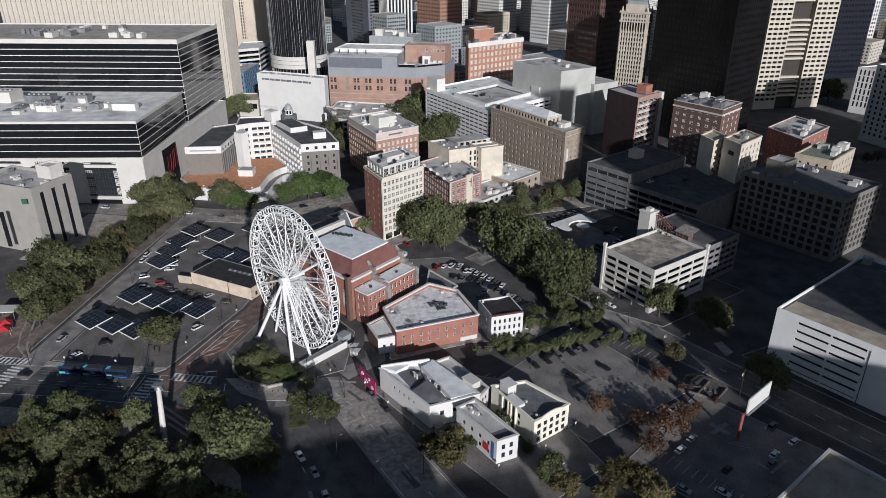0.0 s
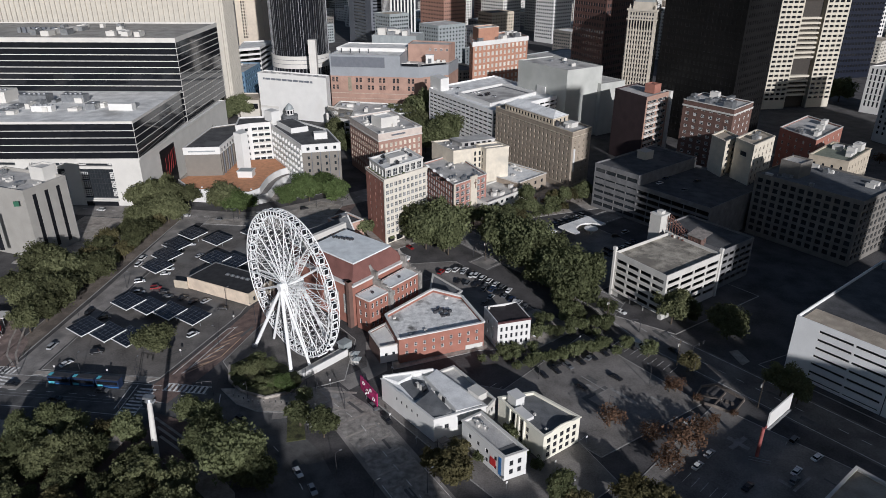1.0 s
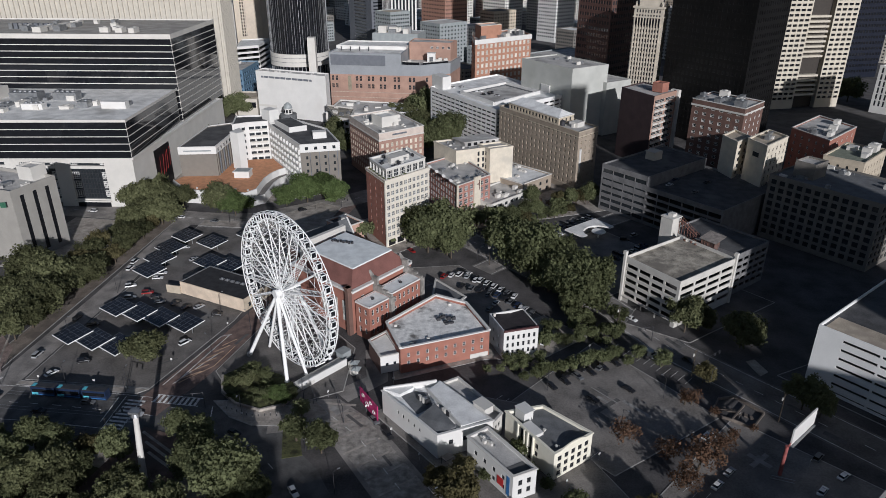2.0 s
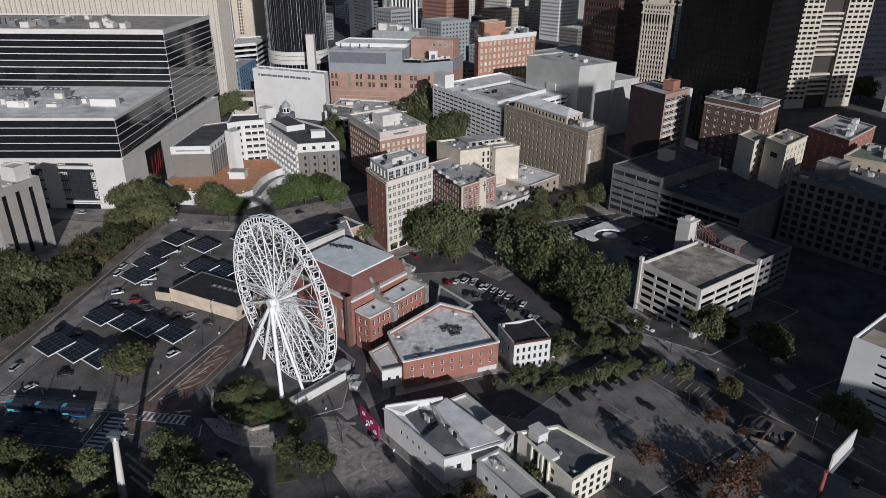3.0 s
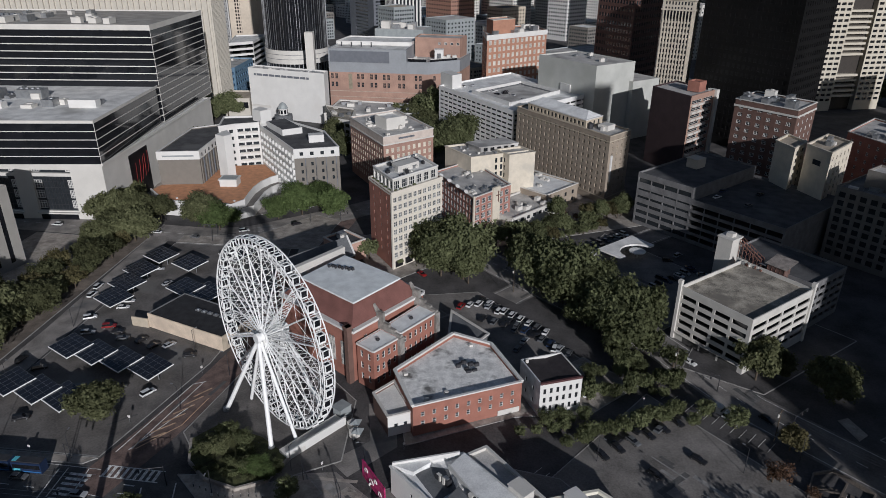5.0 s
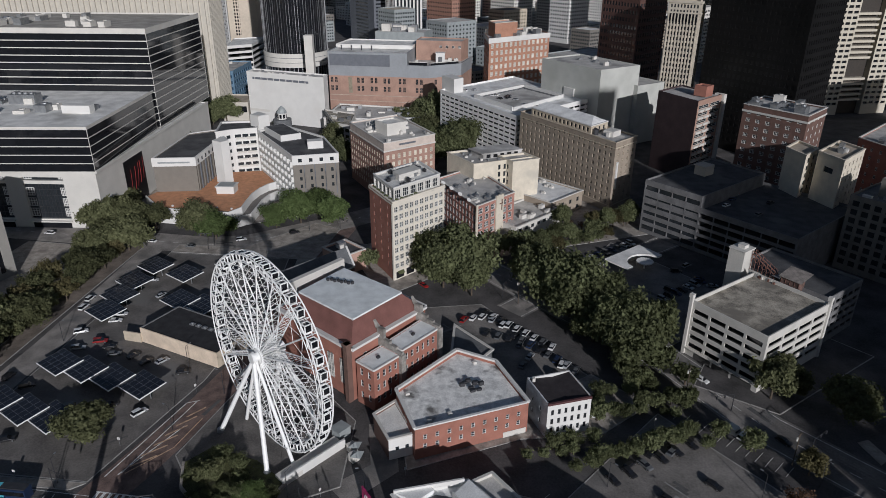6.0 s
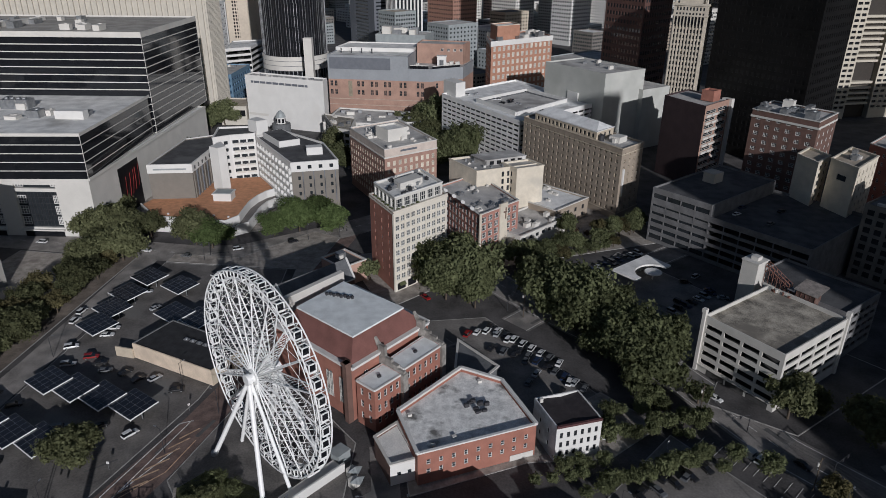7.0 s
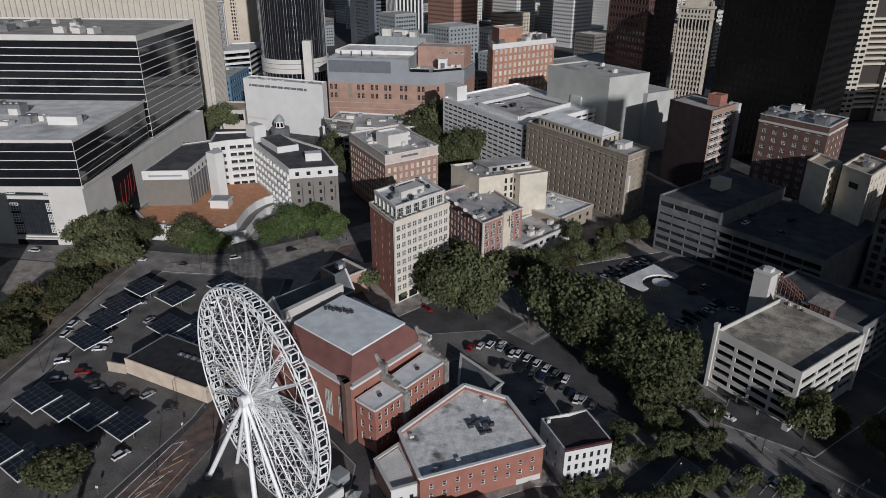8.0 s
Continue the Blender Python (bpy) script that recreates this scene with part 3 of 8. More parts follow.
for poly, label in (
    ([(-166, 345), (-166, 337), (-108, 337), (-104, 300), (-98, 372), (-112, 378), (-136, 345)], "pavement behind the solar car park"),
    ([(-186, 200), (-178.5, 200), (-181, 342), (-190, 342)], "tree-lined pavement beside the lane"),
    ([(-167, 199), (-167, 196.8), (-124, 196.8), (-121, 199.5)], "pale pavement along the tram line"),
    ([(-44, 196), (-20, 173), (12, 144), (34, 166), (24, 182), (2, 206), (-20, 210)], "pavement round the white shops"),
    ([(-40, 214), (-10, 230), (12, 234), (28, 250), (12, 264), (-16, 238), (-46, 236)], "pavement beside the brick hall"),
    ([(44, 262), (66, 250), (108, 286), (72, 322)], "pavement round the parking garage"),
    ([(-72, 320), (-60, 312), (-36, 340), (-60, 366), (-90, 352)], "pavement round the white apartment tower"),
    ([(-40, 352), (-30, 346), (60, 390), (40, 430), (-40, 430)], "pavement round the red and cream building"),
    ([(-236, 280), (-196, 280), (-196, 338), (-236, 340)], "pavement by the grey office"),
    ([(-330, 372), (-215, 362), (-206, 358), (-206, 372), (-150, 368), (-104, 398), (-120, 440), (-330, 520)], "wide forecourt of the exhibition hall and hotel"),
    ([(92, 232), (160, 164), (200, 200), (140, 262)], "pavement round the white garage"),
):
    # pavements round the garages take the asphalt darkened for their shade
    slab("pavement", poly, -0.13, SHADED_ASPHALT if "garage" in label else LOT if "shops" in label else LANE_PATH if "tree-lined" in label else PAVING, label)


def stripes(name, start, az, n, pitch, w, length, material, label, z=-0.24):
    """Painted bars side by side; each one a piece of the marking."""
    root = thing(name, start[0], start[1], z, label, "road marking", kind="structure")
    u = Vector((math.cos(radians(az)), math.sin(radians(az)), 0))
    v = Vector((-u.y, u.x, 0))
    me = Geo().box(0, w, 0, length, 0, 0.012).mesh("stripe", material)
    for i in range(n):
        ob = new("stripe", me)
        ob.parent = root
        ob.location, ob.rotation_euler = u * pitch * i, (0, 0, radians(az))
    return root


stripes("crosswalk", (-119.5, 178.5), 88, 9, 1.75, 0.85, 6.0, WHITE_LINE, "white ladder crosswalk over the park drive")
stripes("crosswalk", (-116.6, 193.2), -2, 9, 1.75, 0.85, 3.8, WHITE_LINE, "white ladder crosswalk at the paved street")
stripes("crosswalk", (-188, 196.4), -3, 8, 1.8, 0.85, 4.6, WHITE_LINE, "white ladder crosswalk beside the tents")
stripes("crosswalk", (-174, 179.0), 84, 9, 1.8, 0.85, 6.0, WHITE_LINE, "white ladder crosswalk by the tram stop")
stripes("crosswalk", (-68, 186.5), -45, 8, 1.6, 0.5, 8.0, WHITE_LINE, "faded crosswalk near the wheel")
stripes("parking_bays", (-6, 206), -40, 15, 2.7, 0.12, 5.0, WHITE_LINE, "white bay lines of the car park", z=-0.18)
stripes("parking_bays", (34, 244), -40, 13, 2.7, 0.12, 5.0, WHITE_LINE, "white bay lines of the car park", z=-0.18)
stripes("parking_bays", (10, 333), 45, 12, 2.7, 0.14, 5.0, WHITE_LINE, "white bay lines by the tree row", z=-0.18)
stripes("parking_bays", (48, 172), -40, 12, 2.7, 0.12, 5.0, WHITE_LINE, "faint bay lines round the billboard", z=-0.18)
for line, gap in ((PARK_DRIVE, 0), (CONE, 0), (FRONT_STREET, 0), (TOP_STREET, 0)):
    root = thing("lane_marking", *line[1], -0.24, "broken white lane line", "road marking", kind="structure")
    for a, b in zip(line, line[1:]):
        d = Vector(b) - Vector(a)
        az = math.atan2(d.y, d.x)
        for i in range(int(d.length // 7)):
            m = Matrix.Translation((a[0] + d.x * (i * 7 + 2) / d.length, a[1] + d.y * (i * 7 + 2) / d.length, -0.25)) @ Matrix.Rotation(az, 4, "Z")
            part("dash", Geo().box(0, 3, -0.09, 0.09, 0, 0.02, m), WHITE_LINE, root)


for line, w in ((PARK_DRIVE[:4], 18), (CONE[:6], 15), (FRONT_STREET[3:], 15), (CROSS, 12)):
    root = thing("edge_marking", *line[1], -0.24, "worn white line along the kerb", "road marking", kind="structure")
    o = ribbon(line, w - 1.2)
    for side in (o[:len(line)], o[len(line):]):
        g = Geo()
        for p, q in zip(side, side[1:]):
            d = (Vector(q) - Vector(p)).normalized() * 0.1
            n = Vector((-d.y, d.x))
            g.face(*[(v.x, v.y, -0.245) for v in (Vector(p) + n, Vector(p) - n, Vector(q) - n, Vector(q) + n)])
        part("line", g, WHITE_LINE, root)
# the red paved lane with its orange hatching, turn lines and stop lines
lane = thing("turning_lane", -112, 215, -0.25, "dark red paved lane with pale outline and hatching", "road marking", kind="structure")
part("red_paving", Geo().prism([(-117.3, 202.2), (-114, 203), (-105.5, 231), (-110.2, 234.1)], -0.262, -0.25), STREET_RED, lane)
for p, q in (((-117.6, 202.2), (-110.4, 234.2)), ((-114.6, 203.4), (-106.2, 224)), ((-114, 204), (-107.5, 236)), ((-110.4, 234.2), (-107, 236)), ((-128.8, 194.3), (-127.8, 181.7)), ((-104, 190.5), (-103, 187.5)), ((-109, 191), (-106, 190.8)), ((-109, 188), (-106, 187.8)), ((-109, 184.6), (-106, 184.4)), ((-96, 193), (-94.5, 188))):
    part("line", Geo().prism(ribbon([p, q], 0.32), -0.252, -0.236), WHITE_LINE, lane)
for k in range(6):
    a = Vector((-113.2 + 1.15 * k, 206.5 + 4.3 * k))
    part("hatch", Geo().prism(ribbon([tuple(a), tuple(a + Vector((5.2 - 0.3 * k, 5.0)))], 0.5), -0.25, -0.232), ORANGE_LINE, lane)
part("hatch", Geo().prism(ribbon([(-113, 204), (-105, 215), (-102.6, 228)], 0.35), -0.25, -0.234), ORANGE_LINE, lane)
rp = random.Random(31)
patches = thing("asphalt_patches", -20, 240, -0.24, "dark and pale repair patches in the asphalt", "road marking", kind="structure")
OLD_TAR, NEW_TAR = mat("old_tar", (0.105, 0.103, 0.1), 0.9, vary=0.2, scale=0.5), mat("pale_old_asphalt", (0.27, 0.262, 0.25), 0.9, vary=0.2, scale=0.5)
for line in (PARK_DRIVE, FRONT_STREET, CONE, LUCKIE, TOP_STREET, CROSS):
    for k in range(11):
        i = rp.randrange(len(line) - 1)
        p, q = Vector(line[i]), Vector(line[i + 1])
        d = (q - p).normalized()
        c = p.lerp(q, rp.random()) + Vector((-d.y, d.x)) * rp.uniform(-4.5, 4.5)
        if abs(c.x) > 220 or c.y < 100:
            continue
        a, w = rp.uniform(1.5, 9), rp.uniform(0.5, 2.2)
        z = -0.2475 + 0.0006 * k
        part("patch", Geo().prism(ribbon([tuple(c - d * a / 2), tuple(c + d * a / 2)], w), z - 0.02, z), rp.choice((OLD_TAR, OLD_TAR, NEW_TAR)), patches)
for lot in (SOLAR_LOT, RIGHT_LOT, BACK_LOT, TAB_LOT, FRONT_LOT):
    cx, cy = sum(p[0] for p in lot) / len(lot), sum(p[1] for p in lot) / len(lot)
    for k in range(9):
        v = Vector(lot[rp.randrange(len(lot))])
        c = Vector((cx, cy)).lerp(v, rp.uniform(0, 0.8))
        d = Vector((math.cos(rp.choice((0.75, 2.32))), math.sin(0.75)))
        a, w = rp.uniform(2, 12), rp.uniform(0.25, 1.8)
        part("patch", Geo().prism(ribbon([tuple(c - d * a / 2), tuple(c + d * a / 2)], w), -0.21, -0.188 + 0.0006 * k), rp.choice((OLD_TAR, OLD_TAR, NEW_TAR)), patches)
# the ladders' long rails
rails = thing("crosswalk_rails", -120, 186, -0.24, "white side lines of the ladder crosswalks", "road marking", kind="structure")
for p, q in (((-125.6, 178.4), (-126.6, 195.0)), ((-119.4, 178.4), (-121.0, 195.2)), ((-116.8, 197.1), (-100.6, 196.6)), ((-117.0, 193.1), (-100.8, 192.6))):
    part("rail", Geo().prism(ribbon([p, q], 0.3), -0.25, -0.226), WHITE_LINE, rails)

# ---- buildings, nearest blocks first ----
def plain(n, w, rows, h, sill=1.2, edge=1.0, storey=None):
    return (n, w, rows, h, sill, edge, storey) if storey else (n, w, rows, h, sill, edge)


# white apartment tower with red flank
P = para(-62.5, 321.0, 52, 29, 125, 23)
apt = building("apartment_tower", "white-faced ten-storey apartment tower with red brick flank", "apartment building", P, 34.2, {None: RED_BRICK, 0: WARM_STONE}, {0: plain(10, 2.15, 8, 2.3, 4.9, 0.5, 3.5), 3: plain(3, 1.0, 8, 1.8, 5.0, 1.5, 3.5), 1: plain(4, 1.3, 8, 1.9, 5.0, 1.5, 3.5)}, ROOF_PALE, coping=WARM_STONE, frame_mat=WHITE, bars=1, depth=0.4, glass=GLASS_GREY)
for k in range(6):
    c = Vector(P[0]).lerp(Vector(P[1]), (0.5 + k * 5.6) / 29)
    part("pier", Geo().prism(rect(c.x - 0.3, c.y - 0.4, 52, 0.9, 0.8), 0, 33.2), WARM_STONE, apt)
    if k < 5:
        d = Vector(P[0]).lerp(Vector(P[1]), (3.3 + k * 5.6) / 29)
        part("shop_window", Geo().box(-2.1, 2.1, -0.1, 0.2, 0.5, 3.4, Matrix.Translation((d.x, d.y, 0)) @ Matrix.Rotation(radians(52), 4, "Z")), GLASS_BLACK, apt)
for k in range(8):
    part("sill_band", Geo().prism(ribbon([tuple(Vector(P[0]).lerp(Vector(P[1]), 0.01)), tuple(Vector(P[0]).lerp(Vector(P[1]), 0.99))], 0.34), 4.5 + 3.5 * k, 4.8 + 3.5 * k, bottom=True), WARM_STONE, apt)
I = inset(P, 1.6)
building("", "", "", I, 39.2, PALE, {0: plain(6, 3.3, 1, 3.6, 0.9, 0.4), 3: plain(5, 3.3, 1, 3.6, 0.9, 0.4)}, ROOF_PALE, z0=33.3, frame_mat=WHITE, bars=2, coping=WHITE, parent=apt, depth=0.6)
part("plant_room", Geo().prism(inset(I, 6.5), 38, 40.8), PALE, apt)
roof_units(apt, I, 38.3, 30, 3, size=(0.8, 2.6), height=(0.5, 1.6), material=STEEL_DARK)
APT_TERRACE = I
part("string_course", Geo().prism(inset(P, -0.3), 32.9, 33.7, top=False), WARM_STONE, apt)
for i in range(4):
    c = Vector(P[0]).lerp(Vector(P[1]), 0.12 + i * 0.24)
    m = Matrix.Translation((c.x, c.y, 0)) @ Matrix.Rotation(radians(51), 4, "Z")
    part("awning", Geo().face(m @ Vector((-1.6, 0, 3.6)), m @ Vector((-1.6, -1.3, 2.6)), m @ Vector((1.6, -1.3, 2.6)), m @ Vector((1.6, 0, 3.6))), LEAF, apt, "dark green awning")
# small brick annex beside it
P = rect(-84, 322, 51, 12, 14)
annex = building("brick_annex", "low red brick annex with a pitched lean-to", "building", P, 9, ROSE_BRICK, {0: None}, ROOF_DARK, coping=PALE)
roof_units(annex, P, 8.1, 3, 31)

# red brick building with a cream centre strip
P = para(-31.8, 357, 52, 26.5, 121, 42)
xred = building("brick_office", "red brick five-storey building with cream centre strip", "building", P, 20.5, CRIMSON_BRICK, {0: plain(6, 2.7, 5, 2.7, 1.4, 0.8), 3: plain(12, 2.3, 5, 2.7, 1.4, 0.8)}, ROOF_GREY, coping=PALE, frame_mat=WHITE, bars=2)
part("pilaster", Geo().prism(rect(-23.3, 366.8, 51, 5.0, 0.9), 0, 22.0), CREAM, xred)
part("corner_pier", Geo().prism(rect(-31.6, 356.5, 51, 1.0, 0.6), 0, 21), CREAM, xred)
part("cross_emblem", Geo().prism(rect(-20.9, 369.2, 51, 0.35, 0.5), 14.5, 19.8).prism(rect(-21.7, 368.2, 51, 2.0, 0.5), 17.6, 18.1), DARK_BRICK, xred)
roof_units(xred, P, 19.6, 20, 5, size=(0.8, 2.6), height=(0.4, 1.4))
for k in range(4):
    c = Vector((-36, 362)).lerp(Vector((-50, 384)), k / 3)
    part("dish", Geo().tube((c.x, c.y, 20.6), (c.x + 0.5, c.y - 0.5, 21.6), 0.25, 1.1, n=12), WHITE, xred, "white satellite dish")
cream = building("cream_building", "plain cream stucco building with roof terrace", "building", para(-36, 396, 30, 34, 129, 24), 27.5, CREAM, {}, ROOF_GREY, coping=CREAM)
building("", "", "", para(-17, 401, 30, 15, 129, 12), 27.9, CREAM, {3: plain(2, 1.5, 6, 2.4, 3, 2.5)}, ROOF_GREY, parent=cream, coping=CREAM)
for s0 in (14.2, 17.2):
    for k in range(6):
        m = Matrix.Translation((-36 + s0 * math.cos(radians(30)), 396 + s0 * math.sin(radians(30)), 0)) @ Matrix.Rotation(radians(30), 4, "Z")
        part("strip_window", Geo().box(-0.6, 0.6, -0.06, 0.2, 4.5 + k * 3.7, 7.0 + k * 3.7, m), GLASS, cream)
part("roof_pavilion", Geo().prism(para(-32, 407.5, 30, 22, 129, 11), 26, 29.0).prism(para(-32.7, 407, 30, 23.4, 129, 12.2), 29.0, 29.5), ROOF_GREY, cream)
for k in range(5):
    m = Matrix.Translation((-29.5 + k * 3.4, 408.9 + k * 1.96, 0)) @ Matrix.Rotation(radians(30), 4, "Z")
    part("terrace_window", Geo().box(-1.1, 1.1, -0.12, 0.1, 26.9, 28.7, m), GLASS_BLACK, cream)
roof_units(cream, para(-36, 396, 30, 34, 129, 24), 26.6, 14, 6, size=(0.6, 1.6), height=(0.4, 1.2))
low = building("low_brick_shop", "low brown brick shop with a white roof", "building", rect(2.5, 394, 51, 27, 34), 10, BROWN_BRICK, {0: plain(4, 2.0, 2, 2.2, 1.2, 1.0)}, ROOF_WHITE, coping=PALE)
roof_units(low, rect(2.5, 394, 51, 27, 34), 9.1, 5, 7)
low = building("low_grey_shop", "low grey shop with a flat pale roof", "building", rect(-14, 366, 51, 34, 22), 7.5, PALE, {0: plain(7, 2.4, 1, 1.8, 4.2, 1.0)}, ROOF_GREY, coping=PALE)
roof_units(low, rect(-14, 366, 51, 34, 22), 6.6, 8, 8)

# long brown hotel with a white upper storey
P = para(33, 411, 51, 19.5, 128, 77)
old = building("brown_hotel", "long brown brick ten-storey hotel block", "hotel", P, 36.6, BROWN_BRICK, {0: plain(4, 1.5, 9, 2.0, 4.0, 1.0), 3: plain(19, 1.55, 9, 2.0, 4.0, 1.0)}, ROOF_GREY, coping=TAN, depth=0.5, frame_mat=TAN)
for z in (3.2, 33.4):
    part("string_course", Geo().prism(inset(P, -0.3), z, z + 0.55, top=False), TAN, old)
upper = para(33 + 1.3 - 0.6157 * 20, 411 + 1.2 + 0.788 * 20, 51, 15.5, 128, 49)
building("", "", "", upper, 40.3, TAN, {3: plain(15, 1.7, 1, 2.2, 1.2, 1.0), 0: plain(3, 1.6, 1, 2.2, 1.2, 1.5)}, ROOF_WHITE, z0=35.6, parent=old, coping=WHITE, parapet=0.3)
c = [Vector((*p, 0)) for p in inset(upper, 0.3)]
ridge = [c[0].lerp(c[1], 0.6) + Vector((0, 0, 43.0)), c[3].lerp(c[2], 0.6) + Vector((0, 0, 43.0))]
ridge = [ridge[0].lerp(ridge[1], 0.12), ridge[1].lerp(ridge[0], 0.08)]
c = [p + Vector((0, 0, 40.2)) for p in c]
part("white_roof", Geo().face(c[0], c[1], ridge[0]).face(c[1], c[2], ridge[1], ridge[0]).face(c[2], c[3], ridge[1]).face(c[3], c[0], ridge[0], ridge[1]), ROOF_WHITE, old, "white membrane hipped roof")
part("water_tank", Geo().tube((24.5, 429, 35.6), (24.5, 429, 38.4), 1.6, n=14).tube((24.5, 429, 38.4), (24.5, 429, 39.2), 1.7, 0.2, n=14), STEEL_DARK, old, "dark round water tank")
part("lift_room", Geo().prism(rect(33, 424, 51, 7, 6), 35.6, 38.6), PALE, old)
part("corner_sign", Geo().prism(rect(34.8, 412.2, 51, 1.2, 0.8), 12, 26), WHITE, old, "tall white vertical sign")
roof_units(old, P, 35.7, 8, 9)

# rose brick hotel
P = para(-82.7, 407.5, 43, 32, 124, 49)
b3 = building("rose_brick_hotel", "rose brick seven-storey hotel with pale attic storey", "hotel", P, 28.4, mat("brown_rose_brick", (0.34, 0.21, 0.165), 0.85, vary=0.12, scale=0.3, fine=5.0), {0: plain(9, 1.75, 6, 2.5, 4.2, 0.6), 3: plain(14, 1.75, 6, 2.5, 4.2, 0.6)}, ROOF_GREY, frame_mat=mat("cream_window_frames", (0.68, 0.6, 0.48), 0.7), glass=GLASS_BLIND)
building("", "", "", inset(P, -0.02), 33, mat("pale_rose_stone", (0.56, 0.48, 0.42), 0.8, vary=0.1, scale=0.3), {}, ROOF_GREY, z0=28.4, parent=b3, coping=PALE)
part("cornice", Geo().prism(inset(P, -0.35), 28.1, 28.8, bottom=True), PALE, b3)
a, b = Vector(P[0]), Vector(P[1])
part("sign_bars", Geo().box(-5, 5, -0.45, -0.1, 30.4, 31.3, Matrix.Translation((*a.lerp(b, 0.45), 0)) @ Matrix.Rotation(math.atan2((b - a).y, (b - a).x), 4, "Z")), DARK_PANEL, b3)
for k in range(6):
    part("roof_frame", Geo().pipe([(-96 + k * 1.5, 440 + k * 1.4, 32), (-96 + k * 1.5, 440 + k * 1.4, 34.4), (-99.5 + k * 1.5, 443.6 + k * 1.4, 34.4), (-99.5 + k * 1.5, 443.6 + k * 1.4, 32)], 0.16, 4), PALE, b3)
building("", "", "", rect(-84, 424, 43, 12, 12), 38.5, PALE, {}, ROOF_PALE, z0=32, parent=b3)
roof_units(b3, P, 32.1, 26, 10, size=(1.0, 3.2), height=(0.5, 1.8))

# white multi-storey car park with ramps
P = para(-16.5, 476.7, 50, 76, 127, 89)
deck = building("white_garage", "white multi-storey parking garage with slatted walls", "parking garage", P, 32.8, mat("bright_white_concrete", (0.8, 0.79, 0.76), 0.75, vary=0.06, scale=0.15, fine=3.0), {0: plain(12, -0.9, 10, 1.2, 2.9, 0.8), 3: plain(15, -0.9, 10, 1.2, 2.9, 0.8)}, ROOF_WHITE, open_deck=True, parapet=1.2)
RAMP = [(-45, 529.5), (-19, 494.5), (13, 538), (-13, 568)]
part("sunken_ramp", Geo().prism(inset(RAMP, 1.0), 31.62, 31.75), ROOF_GREY, deck, "grey sunken ramp in the roof")
for p, q in zip(RAMP, RAMP[1:] + RAMP[:1]):
    part("ramp_wall", Geo().prism(ribbon([p, q], 1.5), 31.4, 33.9, bottom=True), WHITE, deck)
    d = (Vector(q) - Vector(p)).normalized() * 0.9
    n = Vector((-d.y, d.x)) * 2.4
    # charcoal strip paints the shade along the foot of the ramp wall
    part("ramp_shadow_gap", Geo().prism(ribbon([tuple(Vector(p) + n + d), tuple(Vector(q) + n - d)], 1.6), 31.4, 32.2, bottom=True), CHARCOAL, deck)
part("lift_gable", Geo().prism(para(20, 540, 50, 14, 127, 10), 30, 37), WHITE, deck)
part("stair_tower", Geo().prism(para(-60, 541, 50, 9, 127, 16), 30, 41), WHITE, deck)

# brick hall with grey upper storeys
TEL = [(-163.5, 601), (-85, 599), (-61.5, 615), (-56, 650), (-160, 658)]
TEL_HIGH = [(-163.5, 601), (-101.5, 599.42), (-100, 656), (-160, 658)]
TEL_LOW = [(-101.46, 599.42), (-85, 599), (-61.5, 615), (-56, 650), (-99.96, 655.9)]
PAIRS = [2.4, 5.8, 23.4, 26.8, 34.0, 37.4, 44.2, 47.6, 56.2, 59.6, 69.4, 72.8]
tel = building("telephone_exchange", "brick hall with flat grey clad upper storeys", "building", TEL, 30.5, DULL_BRICK, {0: ("at", PAIRS, 2.2, [(19.0, 22.9), (25.2, 29.4)]), 1: plain(3, 2.2, 2, 4.0, 18.8, 2.0, 6.3)}, ROOF_GREY, frame_mat=DULL_BRICK, bars=1)
CLAD = mat("grey_cladding", (0.27, 0.285, 0.3), 0.6, vary=0.06, scale=0.1, fine=0.8)
building("", "", "", TEL_HIGH, 48.5, CLAD, {}, ROOF_PALE, z0=30.5, parent=tel, coping=CLAD, parapet=0.5)
building("", "", "", TEL_LOW, 39.6, CLAD, {}, ROOF_GREY, z0=30.5, parent=tel, coping=CLAD, parapet=0.8)
part("panel", Geo().prism([(-162.2, 600.7), (-115, 599.5), (-115, 600.1), (-162.2, 601.3)], 38.2, 46.8), DARK_PANEL, tel, "long darker recessed panel")
part("panel_rim", Geo().prism([(-162.6, 600.6), (-114.6, 599.4), (-114.6, 599.8), (-162.6, 601.0)], 37.9, 38.2).prism([(-162.6, 600.6), (-114.6, 599.4), (-114.6, 599.8), (-162.6, 601.0)], 46.8, 47.1), CLAD, tel)
part("blocked_window", Geo().prism([(-148, 600.5), (-145, 600.4), (-145, 600.8), (-148, 600.9)], 17.5, 29.4), mat("olive_board", (0.25, 0.22, 0.16), 0.8), tel)
for z in (15.6, 11.2):
    part("brick_ledge", Geo().prism(ribbon([(-163.5, 600.85), (-85, 598.85)], 0.5), z, z + 0.5, bottom=True), mat("pale_ledge", (0.42, 0.33, 0.27), 0.85), tel)
building("", "", "", [(-163, 625), (-101, 624), (-100.5, 655), (-159.5, 657)], 50.9, WHITE, {}, ROOF_PALE, z0=47.9, parent=tel)
building("", "", "", [(-99.5, 632), (-63, 630), (-59, 649), (-98.5, 654)], 54.0, DULL_BRICK, {0: ("at", [20, 25, 30, 35], 2.2, [(48.5, 50.5)])}, ROOF_GREY, z0=38.6, parent=tel, frame_mat=WHITE)
